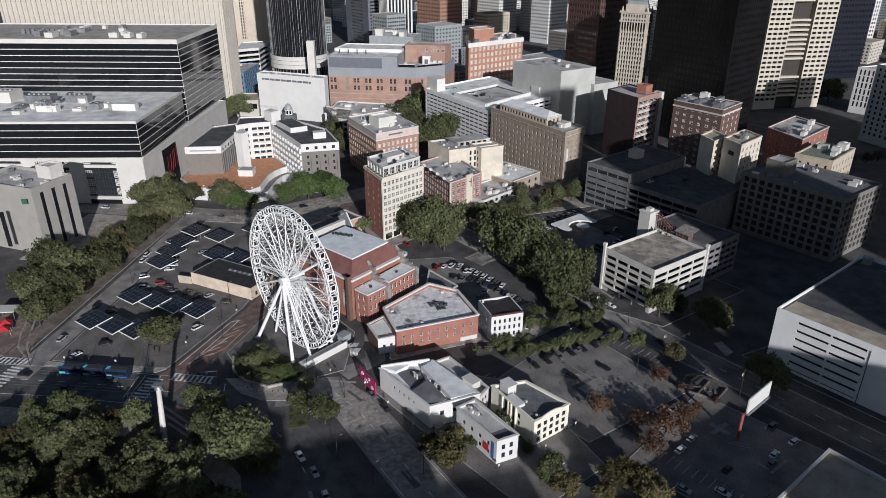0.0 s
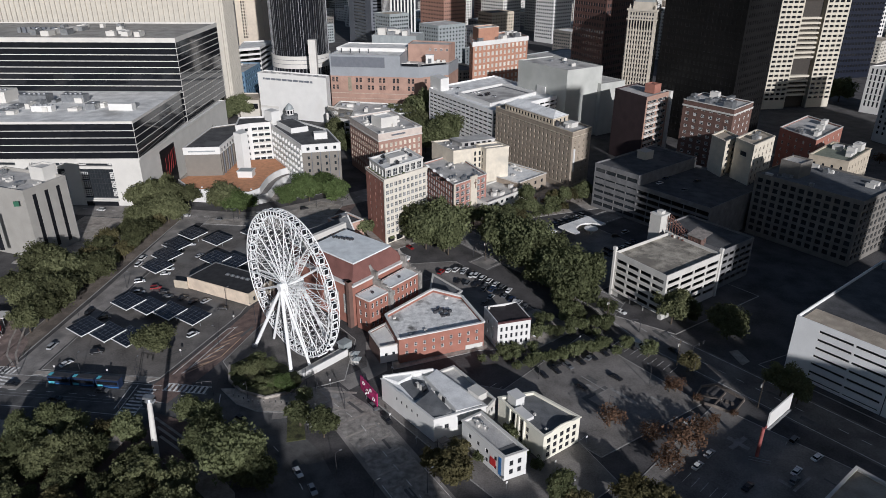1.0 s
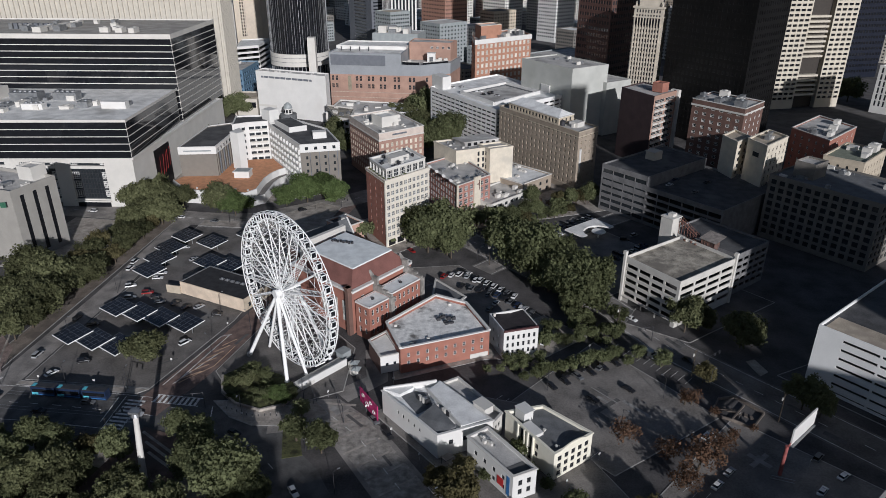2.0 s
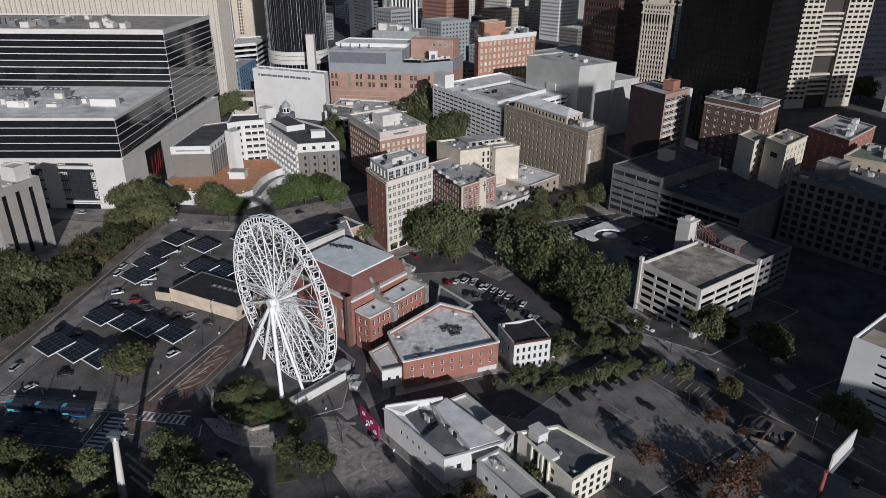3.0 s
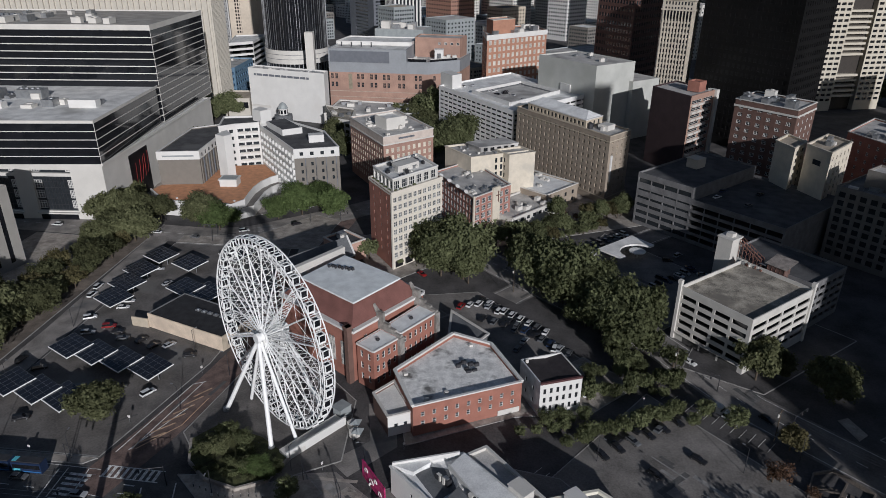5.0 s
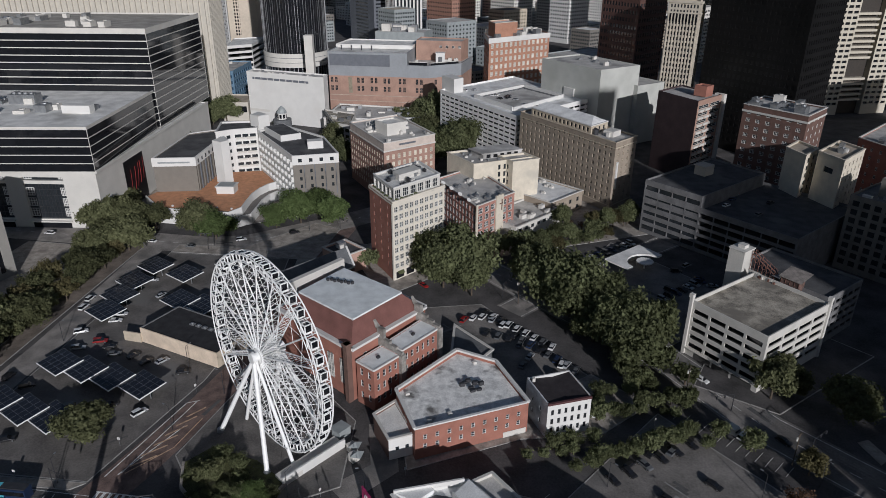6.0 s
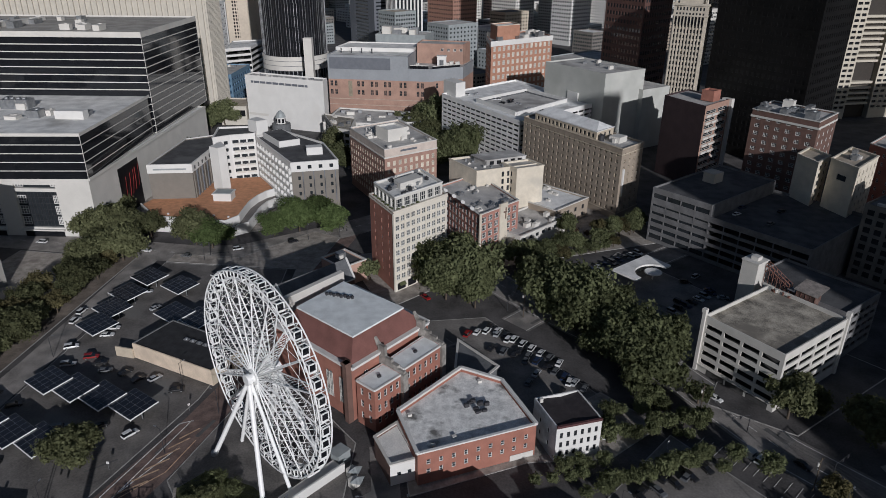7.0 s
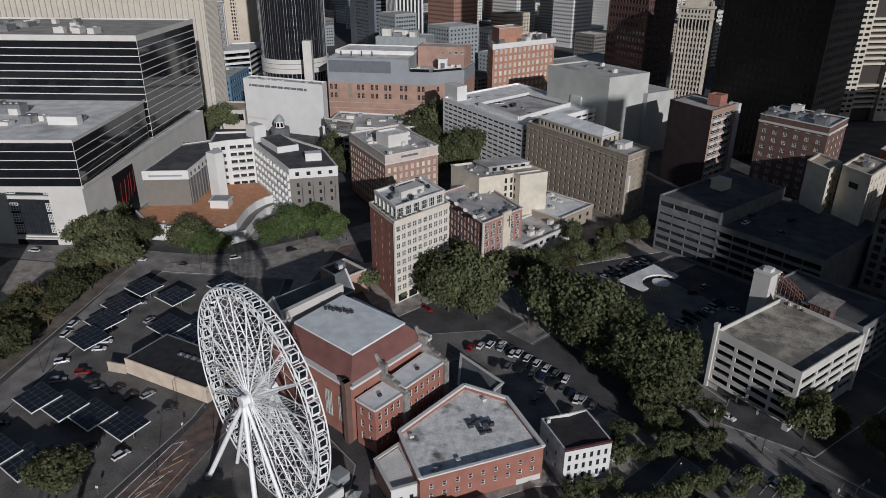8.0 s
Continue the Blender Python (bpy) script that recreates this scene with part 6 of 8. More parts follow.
# tall arched windows towards the wheel
a, b = Vector(BODY[3]), Vector(BODY[0])
az = math.atan2((b - a).y, (b - a).x)
for f in (0.55, 0.73, 0.89):
    c = a.lerp(b, f)
    m = Matrix.Translation((c.x, c.y, 0)) @ Matrix.Rotation(az, 4, "Z")
    for x in (-0.75, 0.75):
        g = Geo().box(x - 0.55, x + 0.55, -0.16, 0.05, 4.5, 12.5, m)
        arc = [m @ Vector((x + 0.55 * math.cos(math.pi * k / 8), -0.16, 12.5 + 0.9 * math.sin(math.pi * k / 8))) for k in range(9)]
        part("arched_window", g.face(*arc), GLASS_GREY, tab, "tall arched window with pale tracery")
        for z in (6.5, 8.5, 10.5):
            part("tracery", Geo().box(x - 0.55, x + 0.55, -0.24, -0.1, z - 0.08, z + 0.08, m), PALE, tab)
        for e in (-0.6, 0.0, 0.6):
            part("tracery", Geo().box(x + e * 0.95 - 0.06, x + e * 0.95 + 0.06, -0.25, -0.1, 4.5, 12.9, m), PALE, tab)
GABLE = [(-92, 279), (-74, 302), (-82, 312), (-101, 288)]
building("", "", "", GABLE, 15, DARK_BRICK, {}, ROOF_DARK, parent=tab, coping=PALE)
RA, RB = (-96.5, 283.5, 20.5), (-78, 307, 20.5)
g = Geo().face((*GABLE[0], 15.15), (*GABLE[1], 15.15), RB, RA).face((*GABLE[2], 15.15), (*GABLE[3], 15.15), RA, RB)
g.face((*GABLE[3], 15.15), (*GABLE[0], 15.15), RA).face((*GABLE[1], 15.15), (*GABLE[2], 15.15), RB)
part("gable_roof", g, CHARCOAL, tab, "dark pitched rear roof")
for p, q in ((GABLE[0], RA), (GABLE[3], RA), (GABLE[1], RB), (GABLE[2], RB)):
    part("verge", Geo().tube((*p, 15.4), (q[0], q[1], q[2] + 0.2), 0.4, n=6), WHITE, tab, "white raking verge")
part("deck_parapet", Geo().prism(ribbon([(-86.5, 264.5), (-73.6, 284.6)], 1.8), 17, 26.6), PALE, tab, "long pale parapet behind the roof deck")
for i in range(8):
    part("roof_vent", Geo().box(-0.4, 0.4, -0.4, 0.4, 25.95, 26.9, pose(-74.4 + i * 1.2, 268.6 - i * 0.25 + 0.5 * (i % 2), 0, 0, 0, 45)), STEEL_DARK, tab)

HALL = [(-38.4, 217.8), (-8.6, 233.1), (-18.5, 252.2), (-31, 257), (-46.3, 234.2)]
hall = building("brick_hall", "red brick hall with a worn grey roof", "hall", HALL, 10.4, RED_BRICK, {0: plain(9, 1.05, 2, 1.6, 3.1, 1.2, 3.0)}, ROOF_STAINED, coping=WHITE, frame_mat=WHITE, bars=0, parapet=1.3)
for a, b in ((HALL[1], HALL[2]), (HALL[2], HALL[3]), (HALL[3], HALL[4]), (HALL[4], HALL[0])):
    part("parapet_cap", Geo().prism(ribbon([a, b], 1.0), 10.3, 10.72), WHITE, hall)
part("painted_base", Geo().prism(rect(-15.2, 229.5, 27.2, 7, 0.1), 0, 1.8), PALE, hall)
r = random.Random(5)
for i in range(10):
    m = pose(-25 + r.uniform(-3, 3), 240 + r.uniform(-2.5, 2.5), 9.08, 0, 0, 27)
    part("roof_unit", Geo().box(-0.7, 0.7, -0.45, 0.45, 0, r.uniform(0.6, 1.2), m), STEEL_DARK, hall)
for x, y in ((-35, 222.5), (-43, 234), (-25, 252), (-30, 226.5)):
    part("roof_unit", Geo().box(-0.6, 0.6, -0.5, 0.5, 0, 0.7, pose(x, y, 9.08, 0, 0, 27)), PALE, hall)
building("white_annex", "white rendered annex of the brick hall", "building", [(-51.5, 227), (-45.3, 216.8), (-38.6, 220.3), (-46.4, 233.8)], 7.0, {None: DARK_BRICK, 1: WHITE}, {1: plain(2, 1.0, 1, 1.3, 2.6, 1.0)}, ROOF_PALE, coping=PALE)

P = [(-3.4, 230.7), (8.8, 235.8), (3.2, 248), (-9.2, 242.6)]
# the left wall's bluish shade is put into its render colour
house = building("white_house", "white three-storey house with a dark roof behind parapets", "house", P, 11.7, {None: WHITE, 3: mat("pale_blue_render", (0.5, 0.53, 0.55), 0.85, vary=0.2, scale=0.4, stain=(0.38, 0.4, 0.42))}, {0: plain(6, 0.85, 3, 1.75, 1.6, 0.5), 3: plain(2, 0.8, 2, 1.5, 2.6, 2.0)}, ROOF_DARK, parapet=1.0, bars=1, frame_mat=STEEL_DARK)
SLATE = mat("dark_slate", (0.032, 0.026, 0.028), 0.85, vary=0.3, scale=0.5)
e = inset(P, 0.42)
f0, f1 = Vector(e[0]).lerp(Vector(e[1]), 0.5), Vector(e[3]).lerp(Vector(e[2]), 0.6)
part("roof_slope", Geo().face((*e[0], 11.5), (*f0, 11.0), (*f1, 10.75), (*e[3], 11.45)).face((*f0, 11.0), (*e[1], 11.5), (*e[2], 11.45), (*f1, 10.75)), SLATE, house, "dark roof that dips to a valley")
part("front_cornice", Geo().prism(ribbon([P[0], P[1]], 0.7), 11.2, 11.85, bottom=True), mat("maroon_trim", (0.09, 0.035, 0.035), 0.7), house, "dark maroon front cornice")
part("chimney", Geo().prism(rect(-7.6, 240.9, 23, 0.9, 0.7), 10, 12.6), PALE, house)


# ---- white shops in front ----
SHOP = [(-40.6, 196), (-20.8, 177), (-5.2, 185.5), (-23.1, 203)]
shop = building("white_shop", "large white painted shop with a stained white roof", "shop", SHOP, 8.6, WHITE, {0: plain(5, 0.8, 1, 1.2, 4.6, 7.0), 1: plain(3, 1.4, 1, 1.6, 4.0, 2.0)}, ROOF_WHITE, coping=WHITE, frame_mat=STEEL_DARK)
building("", "", "", [(-23.1, 203.1), (-5.1, 185.6), (-2.6, 190.6), (-17.5, 207.4)], 7.6, PALE, {1: plain(2, 1.4, 1, 1.6, 4.0, 1.0)}, ROOF_GREY, parent=shop, coping=PALE)
def sloped_block(name, quad, z0, material, label=""):
    """A solid whose top is a tilted quad, standing on z0."""
    g = Geo().face(*quad)
    for p, q in zip(quad, quad[1:] + quad[:1]):
        g.face((p[0], p[1], z0), (q[0], q[1], z0), q, p)
    return part(name, g, material, shop, label)


sloped_block("lean_roof", [(-27.3, 184.2, 8.9), (-20.6, 177.6, 7.9), (-15.8, 180.9, 9.2), (-23.1, 190.2, 9.7)], 7.6, CHARCOAL, "dark felt lean-to roof")
sloped_block("gable_wall", [(-33.0, 189.0, 8.7), (-20.9, 177.3, 8.0), (-20.6, 177.7, 8.1), (-32.7, 189.4, 8.8)], 7.6, WHITE)
# flat charcoal patch paints the deep shade of a sunken bay
part("sunken_roof", Geo().prism([(-34.4, 195.0), (-28, 186.6), (-23.8, 191.2), (-26.4, 197.6), (-30.4, 198.0)], 7.72, 7.8), CHARCOAL, shop, "flat charcoal patch for the shade of a sunken bay")
sloped_block("main_roof", [(-26.0, 197.4, 9.2), (-14.2, 181.6, 8.9), (-6.6, 186.1, 8.7), (-22.9, 202.6, 9.1)], 7.6, ROOF_WHITE, "stained white main roof")
sloped_block("small_roof", [(-39.6, 196.0, 9.0), (-34.6, 194.4, 8.9), (-30.8, 198.4, 8.9), (-32.0, 199.2, 9.0)], 7.6, ROOF_WHITE)
part("parapet_wall", Geo().prism(ribbon([(-40.2, 196.2), (-24.0, 202.2)], 0.5), 7.6, 9.7).prism(ribbon([(-26.4, 197.9), (-14.2, 181.3)], 0.3), 7.6, 9.4), WHITE, shop)
r = random.Random(8)
for k in range(9):
    c = Vector((-30, 195)).lerp(Vector((-14, 184)), r.random())
    part("roof_clutter", Geo().box(-0.7, 0.7, -0.4, 0.4, 7.7, 9.2 + r.uniform(0.1, 0.7), pose(c.x, c.y, 0, 0, 0, r.choice((-44, 46)))), r.choice((STEEL_GREY, PALE, STEEL_DARK)), shop)
part("porch", Geo().box(-1.6, 1.6, -1.2, 1.2, 3.0, 3.2, pose(-17.6, 174.6, 0, 0, 0, 44)).tube((-19.4, 175.0, -0.1), (-19.4, 175.0, 3.0), 0.1).tube((-17.2, 172.6, -0.1), (-17.2, 172.6, 3.0), 0.1), STEEL_DARK, shop, "dark steel entrance porch")
part("dormer", Geo().prism(rect(-11.5, 192, -44, 5, 3.5), 7.4, 9.8).prism(rect(-11.9, 192, -44, 5.6, 4.1), 9.8, 10.0), PALE, shop)

NARROW = [(-12.2, 177.3), (1.1, 162.7), (7.4, 166.5), (-6.6, 182.2)]
narrow = building("narrow_shop", "narrow white shop with a red and blue mural", "shop", NARROW, 8.8, WHITE, {0: plain(4, 1.2, 2, 1.5, 1.6, 2.0), 1: plain(2, 1.2, 2, 1.8, 1.8, 1.0)}, ROOF_GREY, coping=PALE, frame_mat=STEEL_DARK)
part("red_mural", Geo().prism(rect(-3.2, 167.2, -47.7, 2.6, 0.05), 2.2, 5.0), RED, narrow)
part("blue_mural", Geo().prism(rect(-0.6, 164.36, -47.7, 1.2, 0.05), 1.0, 7.4), BLUE, narrow)
part("dark_roof_patch", Geo().prism(inset([(-2.2, 166.6), (1.1, 163.2), (7.0, 166.9), (3.6, 170.6)], 0.5), 7.88, 7.96), ROOF_DARK, narrow)
roof_units(narrow, [(-12, 177.6), (-6.5, 172), (-1, 175.5), (-6.6, 182)], 7.9, 5, 42, size=(0.7, 1.6), height=(0.5, 1.2))

CORNER = [(-1.6, 188.9), (12.2, 171.8), (23.4, 182), (9.5, 193)]
corner = building("curved_front_shop", "white three-storey shop with a curved parapet", "shop", CORNER, 9.6, OFF_WHITE, {1: plain(5, 1.5, 3, 1.7, 0.9, 0.9), 0: plain(2, 1.3, 2, 1.8, 3.2, 4.0)}, CHARCOAL, coping=OFF_WHITE, frame_mat=STEEL_DARK, bars=1)
g = Geo()
a, b = Vector((12.2, 171.8)), Vector((23.4, 182))
n = Vector(((b - a).y, -(b - a).x)).normalized() * 0.15
for i in range(16):
    s, t = i / 16, (i + 1) / 16
    hs = [9.7 + 0.9 * max(0.0, math.sin(math.pi * (v * 1.7 - 0.35))) ** 0.7 for v in (s, t)]
    p, q = a.lerp(b, s), a.lerp(b, t)
    for k in (1, -1.5):
        g.face((*(p + n * k), 9.3), (*(q + n * k), 9.3), (*(q + n * k), hs[1]), (*(p + n * k), hs[0]))
    g.face((*(p + n), hs[0]), (*(q + n), hs[1]), (*(q - n * 1.5), hs[1]), (*(p - n * 1.5), hs[0]))
part("curved_parapet", g, OFF_WHITE, corner)
a, b = Vector(CORNER[0]), Vector(CORNER[1])
for f, w in ((0.36, 1.5), (0.55, 1.2)):
    c = a.lerp(b, f)
    m = Matrix.Translation((c.x, c.y, 0)) @ Matrix.Rotation(math.atan2((b - a).y, (b - a).x), 4, "Z")
    # dark panel on the wall stands in for a shaded, recessed well
    part("flank_recess", Geo().box(-w, w, -0.08, 0.3, 0.6, 8.6, m), GLASS, corner, "tall dark panel for a shaded flank well")
    for x in (-w, w):
        part("flank_pier", Geo().box(x - 0.22, x + 0.22, -0.6, 0.0, 0, 9.5, m), OFF_WHITE, corner)
part("light_well", Geo().prism([(3.2, 183.4), (7.0, 178.6), (9.4, 180.6), (5.6, 185.4)], 7.2, 9.75), WHITE, corner)
part("stair_head", Geo().prism(rect(1.2, 188.4, -51, 4.2, 3.4), 8.4, 12.0).prism(rect(0.9, 188.4, -51, 4.8, 3.9), 12, 12.25), WHITE, corner)
roof_units(corner, CORNER, 8.7, 4, 43, size=(0.6, 1.2), height=(0.4, 0.8))

# low cream building beside the solar car park
YEL = [(-140.8, 264.8), (-108.2, 252.6), (-102.5, 268), (-134.5, 281)]
yel = building("cream_shed", "low cream rendered building with a black roof", "building", YEL, 5.6, {None: CHARCOAL, 0: mat("peach_render", (0.68, 0.56, 0.43), 0.85, vary=0.12, scale=0.3, fine=3.0, stain=(0.55, 0.45, 0.35), stain_at=0.6), 1: TAN}, {1: plain(3, 1.6, 1, 2.0, 1.0, 1.0)}, mat("black_felt_roof", (0.028, 0.028, 0.03), 0.85, vary=0.3, scale=0.4, fine=3.0), parapet=0.35)
part("side_wall", Geo().prism(ribbon([(-147.5, 265.6), (-140.9, 264.6)], 0.5), -0.2, 3.4), TAN, yel)
for i in range(5):
    m = pose(-124 + i * 2.6, 269.5 - i * 0.9, 4.5, 0, 0, -20)
    part("roof_unit", Geo().box(-0.9, 0.9, -0.7, 0.7, 0, 1.2, m).tube(m @ Vector((0, 0, 1.2)), m @ Vector((0, 0, 1.5)), 0.5), STEEL_GREY, yel)
# flat kiosk in the rear car park
KIOSK = [(24, 344), (32.5, 335.5), (49, 351), (40.5, 360.5)]
kiosk = thing("kiosk_canopy", 36, 348, 0, "pale flat-roofed drive-through canopy", "canopy")
near, edge, inward = Vector(KIOSK[1]), Vector((16.5, 15.5)), Vector((-8.0, 8.5))
NOTCH = [tuple(near + edge * (0.5 - 0.36 * math.cos(a)) + inward * 0.62 * math.sin(a)) for a in [math.pi * i / 8 for i in range(9)]]
part("canopy_roof", Geo().prism([KIOSK[0], KIOSK[1], *NOTCH, KIOSK[2], KIOSK[3]], 3.6, 4.4, bottom=True), ROOF_PALE, kiosk)
hub = near + edge * 0.6 + inward * 0.16
part("round_canopy", Geo().prism([(hub.x + 3.6 * math.cos(a), hub.y + 3.6 * math.sin(a)) for a in [math.pi * i / 8 for i in range(16)]], 2.9, 3.3, bottom=True), ROOF_PALE, kiosk)
part("canopy_post", Geo().tube((hub.x, hub.y, -0.2), (hub.x, hub.y, 2.9), 0.35, n=8), PALE, kiosk)
part("kiosk_body", Geo().prism(rect(33.8, 350.2, 43.2, 13, 3.4), -0.2, 3.6), PALE, kiosk)


# ---- the big wheel ----
def big_wheel():
    c, R, az = Vector((-78.3, 222.6, 27.9)), 27.6, radians(-40)
    frame_m = Matrix.Rotation(az, 4, "Z")
    root = thing("ferris_wheel", *c, "tall white steel observation wheel with closed gondolas", "ferris wheel")
    N = 42

    def ring(name, r, y, t, label=""):
        g = Geo()
        g.pipe([(r * math.cos(math.pi * i / N), y, r * math.sin(math.pi * i / N)) for i in range(N * 2)], t, 6, closed=True)
        ob = new(name, g.mesh(name, STEEL_WHITE))
        ob.parent, ob.matrix_basis = root, frame_m
    for y in (-1.55, 1.55):
        ring("rim", R, y, 0.2)
        ring("inner_ring", R * 0.925, y * 0.86, 0.13)
    # trussed spokes: two rods each side, laced together
    g = Geo()
    hub_r, top = 1.3, R * 0.925
    for y0, y1 in ((-2.5, -1.33), (2.5, 1.33)):
        g.tube((hub_r, y0, 0), (top, y1, 0), 0.19, n=5)
    steps = 12
    for i in range(steps):
        s, t = i / steps, (i + 1) / steps
        sign = 1 if i % 2 else -1
        p = (hub_r + (top - hub_r) * s, sign * (2.5 + (1.33 - 2.5) * s), 0)
        q = (hub_r + (top - hub_r) * t, -sign * (2.5 + (1.33 - 2.5) * t), 0)
        g.tube(p, q, 0.065, n=4)
        g.tube((p[0], -p[1], 0), (q[0], -q[1], 0), 0.065, n=4)
    spoke = g.mesh("spoke", STEEL_WHITE)
    g = Geo()
    d = 4 * math.pi / N
    for y in (-1, 1):
        for r0, r1, k in ((0.925, 0.74, 1), (0.925, 0.74, -1)):
            yy = lambda r: y * (2.5 + (1.33 - 2.5) * (r * R - hub_r) / (top - hub_r))
            a, b = (0, d) if k > 0 else (d, 0)
            g.tube((R * r0 * math.cos(a), yy(r0), R * r0 * math.sin(a)), (R * r1 * math.cos(b), yy(r1), R * r1 * math.sin(b)), 0.06, n=4)
    lace = g.mesh("brace", STEEL_WHITE)
    g = Geo()
    for y in (-1, 1):
        g.tube((top, y * 1.33, 0), (R, y * 1.55, 0), 0.12, n=5)
    g.tube((R, -1.55, 0), (R, 1.55, 0), 0.1, n=5)
    strut = g.mesh("rim_strut", STEEL_WHITE)
    # a gondola with dark glazing in a white frame
    g = Geo().box(-0.95, 0.95, -1.0, 1.0, -1.25, -0.75)
    for x in (-0.88, 0.88):
        for y in (-0.93, 0.93):
            g.box(x - 0.13, x + 0.13, y - 0.13, y + 0.13, -0.76, 1.0)
    shell = g.mesh("gondola", STEEL_WHITE)
    g = Geo()
    for y in (-0.92, 0.92):
        g.box(-0.98, 0.98, y - 0.16, y + 0.16, 0.98, 1.2)
    for x in (-0.84, 0.84):
        g.box(x - 0.16, x + 0.16, -0.76, 0.76, 0.98, 1.2)
    lid = g.mesh("roof", STEEL_WHITE)
    glazing = Geo().box(-0.85, 0.85, -0.88, 0.88, -0.76, 1.08).mesh("glazing", GLASS_BLACK)
    for i in range(N):
        turn = frame_m @ Matrix.Rotation(-2 * math.pi * i / N, 4, "Y")
        for name, me in (("spoke", spoke), ("brace", lace), ("rim_strut", strut)):
            if name != "rim_strut" and i % 2:
                continue
            ob = new(name, me)
            ob.parent, ob.matrix_basis = root, turn
            if name == "brace":
                tagged(ob, kind="stuff")
        a = 2 * math.pi * (i + 0.5) / N
        gon = new("gondola", shell)
        gon.parent = root
        gon.matrix_basis = frame_m @ Matrix.Translation((R * 0.965 * math.cos(a), 0, R * 0.965 * math.sin(a)))
        gl = new("glazing", glazing)
        gl.parent = gon
        ro = new("roof", lid)
        ro.parent = gon
    hub = Geo()
    front, back = frame_m @ Vector((0, -4.4, 0)), frame_m @ Vector((0, 4.4, 0))
    hub.tube(c + front, c + back, 1.15, n=20)
    part("axle", hub, STEEL_WHITE, root)
    for s in (-1, 1):
        p = frame_m @ Vector((0, s * 2.5, 0))
        part("hub_flange", Geo().tube(c + p * 0.9, c + p * 1.1, 2.1, n=24), STEEL_WHITE, root)
        p = frame_m @ Vector((0, s * 3.7, 0))
        part("hub_cap", Geo().tube(c + p, c + p * 1.3, 1.5, n=24), STEEL_WHITE, root)
    feet = ((-94.9, 223.0, -1), (-76.0, 208.2, -1), (-84.0, 236.5, 1), (-64.6, 222.5, 1))
    for x, y, s in feet:
        top_p = c + frame_m @ Vector((0, s * 4.0, -0.4))
        part("leg", Geo().tube((x, y, -0.2), top_p, 0.66, 0.58, n=14), STEEL_WHITE, root)
        part("footing", Geo().tube((x, y, -0.2), (x, y, 0.9), 1.1, 0.9, n=14), STEEL_GREY, root)
    for x, y in ((-70.2, 212.2), (-89.5, 228.9)):
        part("leg", Geo().tube((x, y, 0.2), c + frame_m @ Vector((0, -3.6, -0.6)), 0.5, 0.45, n=12), STEEL_WHITE, root)
    return root


wheel = big_wheel()
fence = thing("yard_fence", -84, 204, -0.12, "low dark metal fence round the wheel yard", "fence")
FENCE = [(-101, 214), (-98, 211), (-92, 212.5), (-82, 209.6), (-74, 208.0)]
for p, q in zip(FENCE, FENCE[1:]):
    for z in (0.4, 1.0):
        part("rail", Geo().tube((*p, z), (*q, z), 0.04, n=5), STEEL_DARK, fence)
    for k in range(4):
        c = Vector(p).lerp(Vector(q), k / 4)
        part("post", Geo().tube((c.x, c.y, -0.12), (c.x, c.y, 1.1), 0.05, n=5), STEEL_DARK, fence)
plat = thing("boarding_platform", -66, 213, 0, "white boarding platform under the wheel", "platform")
part("deck", Geo().prism([(-73.2, 206.6), (-70.0, 204.2), (-58.6, 220.6), (-62, 223)], -0.15, 1.4), PALE, plat)
part("parapet", Geo().prism(ribbon([(-70.4, 204.2), (-58.4, 221)], 0.5), -0.15, 2.6), WHITE, plat, "white solid parapet")
part("ticket_booth", Geo().prism(rect(-60, 222, 56, 4, 3.4), -0.15, 3.2).prism(rect(-60.2, 221.6, 56, 4.6, 4), 3.2, 3.5), GREY_PANEL, plat)
for i, (x, y) in enumerate(((-55, 219), (-53.6, 215.4))):
    k = thing("market_stall", x, y, -0.12, "small grey stall with a peaked awning", "stall", "stalls beside the wheel")
    part("stall_body", Geo().prism(rect(x - 1, y - 1, 50, 2.2, 2.0), -0.12, 2.3), PALE, k)
    part("awning", Geo().face((x - 1.7, y - 1.2, 2.3), (x + 1.2, y - 1.5, 2.3), (x, y + 0.1, 3.3)).face((x + 1.2, y - 1.5, 2.3), (x + 1.6, y + 1.6, 2.3), (x, y + 0.1, 3.3)).face((x + 1.6, y + 1.6, 2.3), (x - 1.4, y + 1.6, 2.3), (x, y + 0.1, 3.3)).face((x - 1.4, y + 1.6, 2.3), (x - 1.7, y - 1.2, 2.3), (x, y + 0.1, 3.3)), GREY_PANEL, k)
ban = thing("advert_hoarding", -47, 199, 0, "magenta printed hoarding along the street", "hoarding")
HA, HB = Vector((-48.8, 200.6, 0)), Vector((-41.2, 191.1, 0))
part("hoarding_panel", Geo().prism(ribbon([tuple(HA.xy), tuple(HB.xy)], 0.4), 0.6, 6.0, bottom=True), MAGENTA, ban)
side = Vector((-0.78, -0.62, 0)) * 0.26
for f, z, r0 in ((0.2, 4.2, 1.0), (0.42, 2.4, 1.3), (0.62, 4.4, 0.9), (0.8, 2.2, 1.0)):
    c = HA.lerp(HB, f) + side + Vector((0, 0, z))
    d = (HB - HA).normalized()
    part("printed_swirl", Geo().pipe([c + d * (r0 * math.cos(0.5 * k)) * (1 - k / 16) + Vector((0, 0, r0 * math.sin(0.5 * k) * (1 - k / 16))) for k in range(13)], 0.16, 5), WHITE, ban)
for f in (0.1, 0.5, 0.9):
    p = HA.lerp(HB, f) - side * 1.6
    part("post", Geo().tube((p.x, p.y, -0.2), (p.x, p.y, 6.2), 0.14), STEEL_DARK, ban)

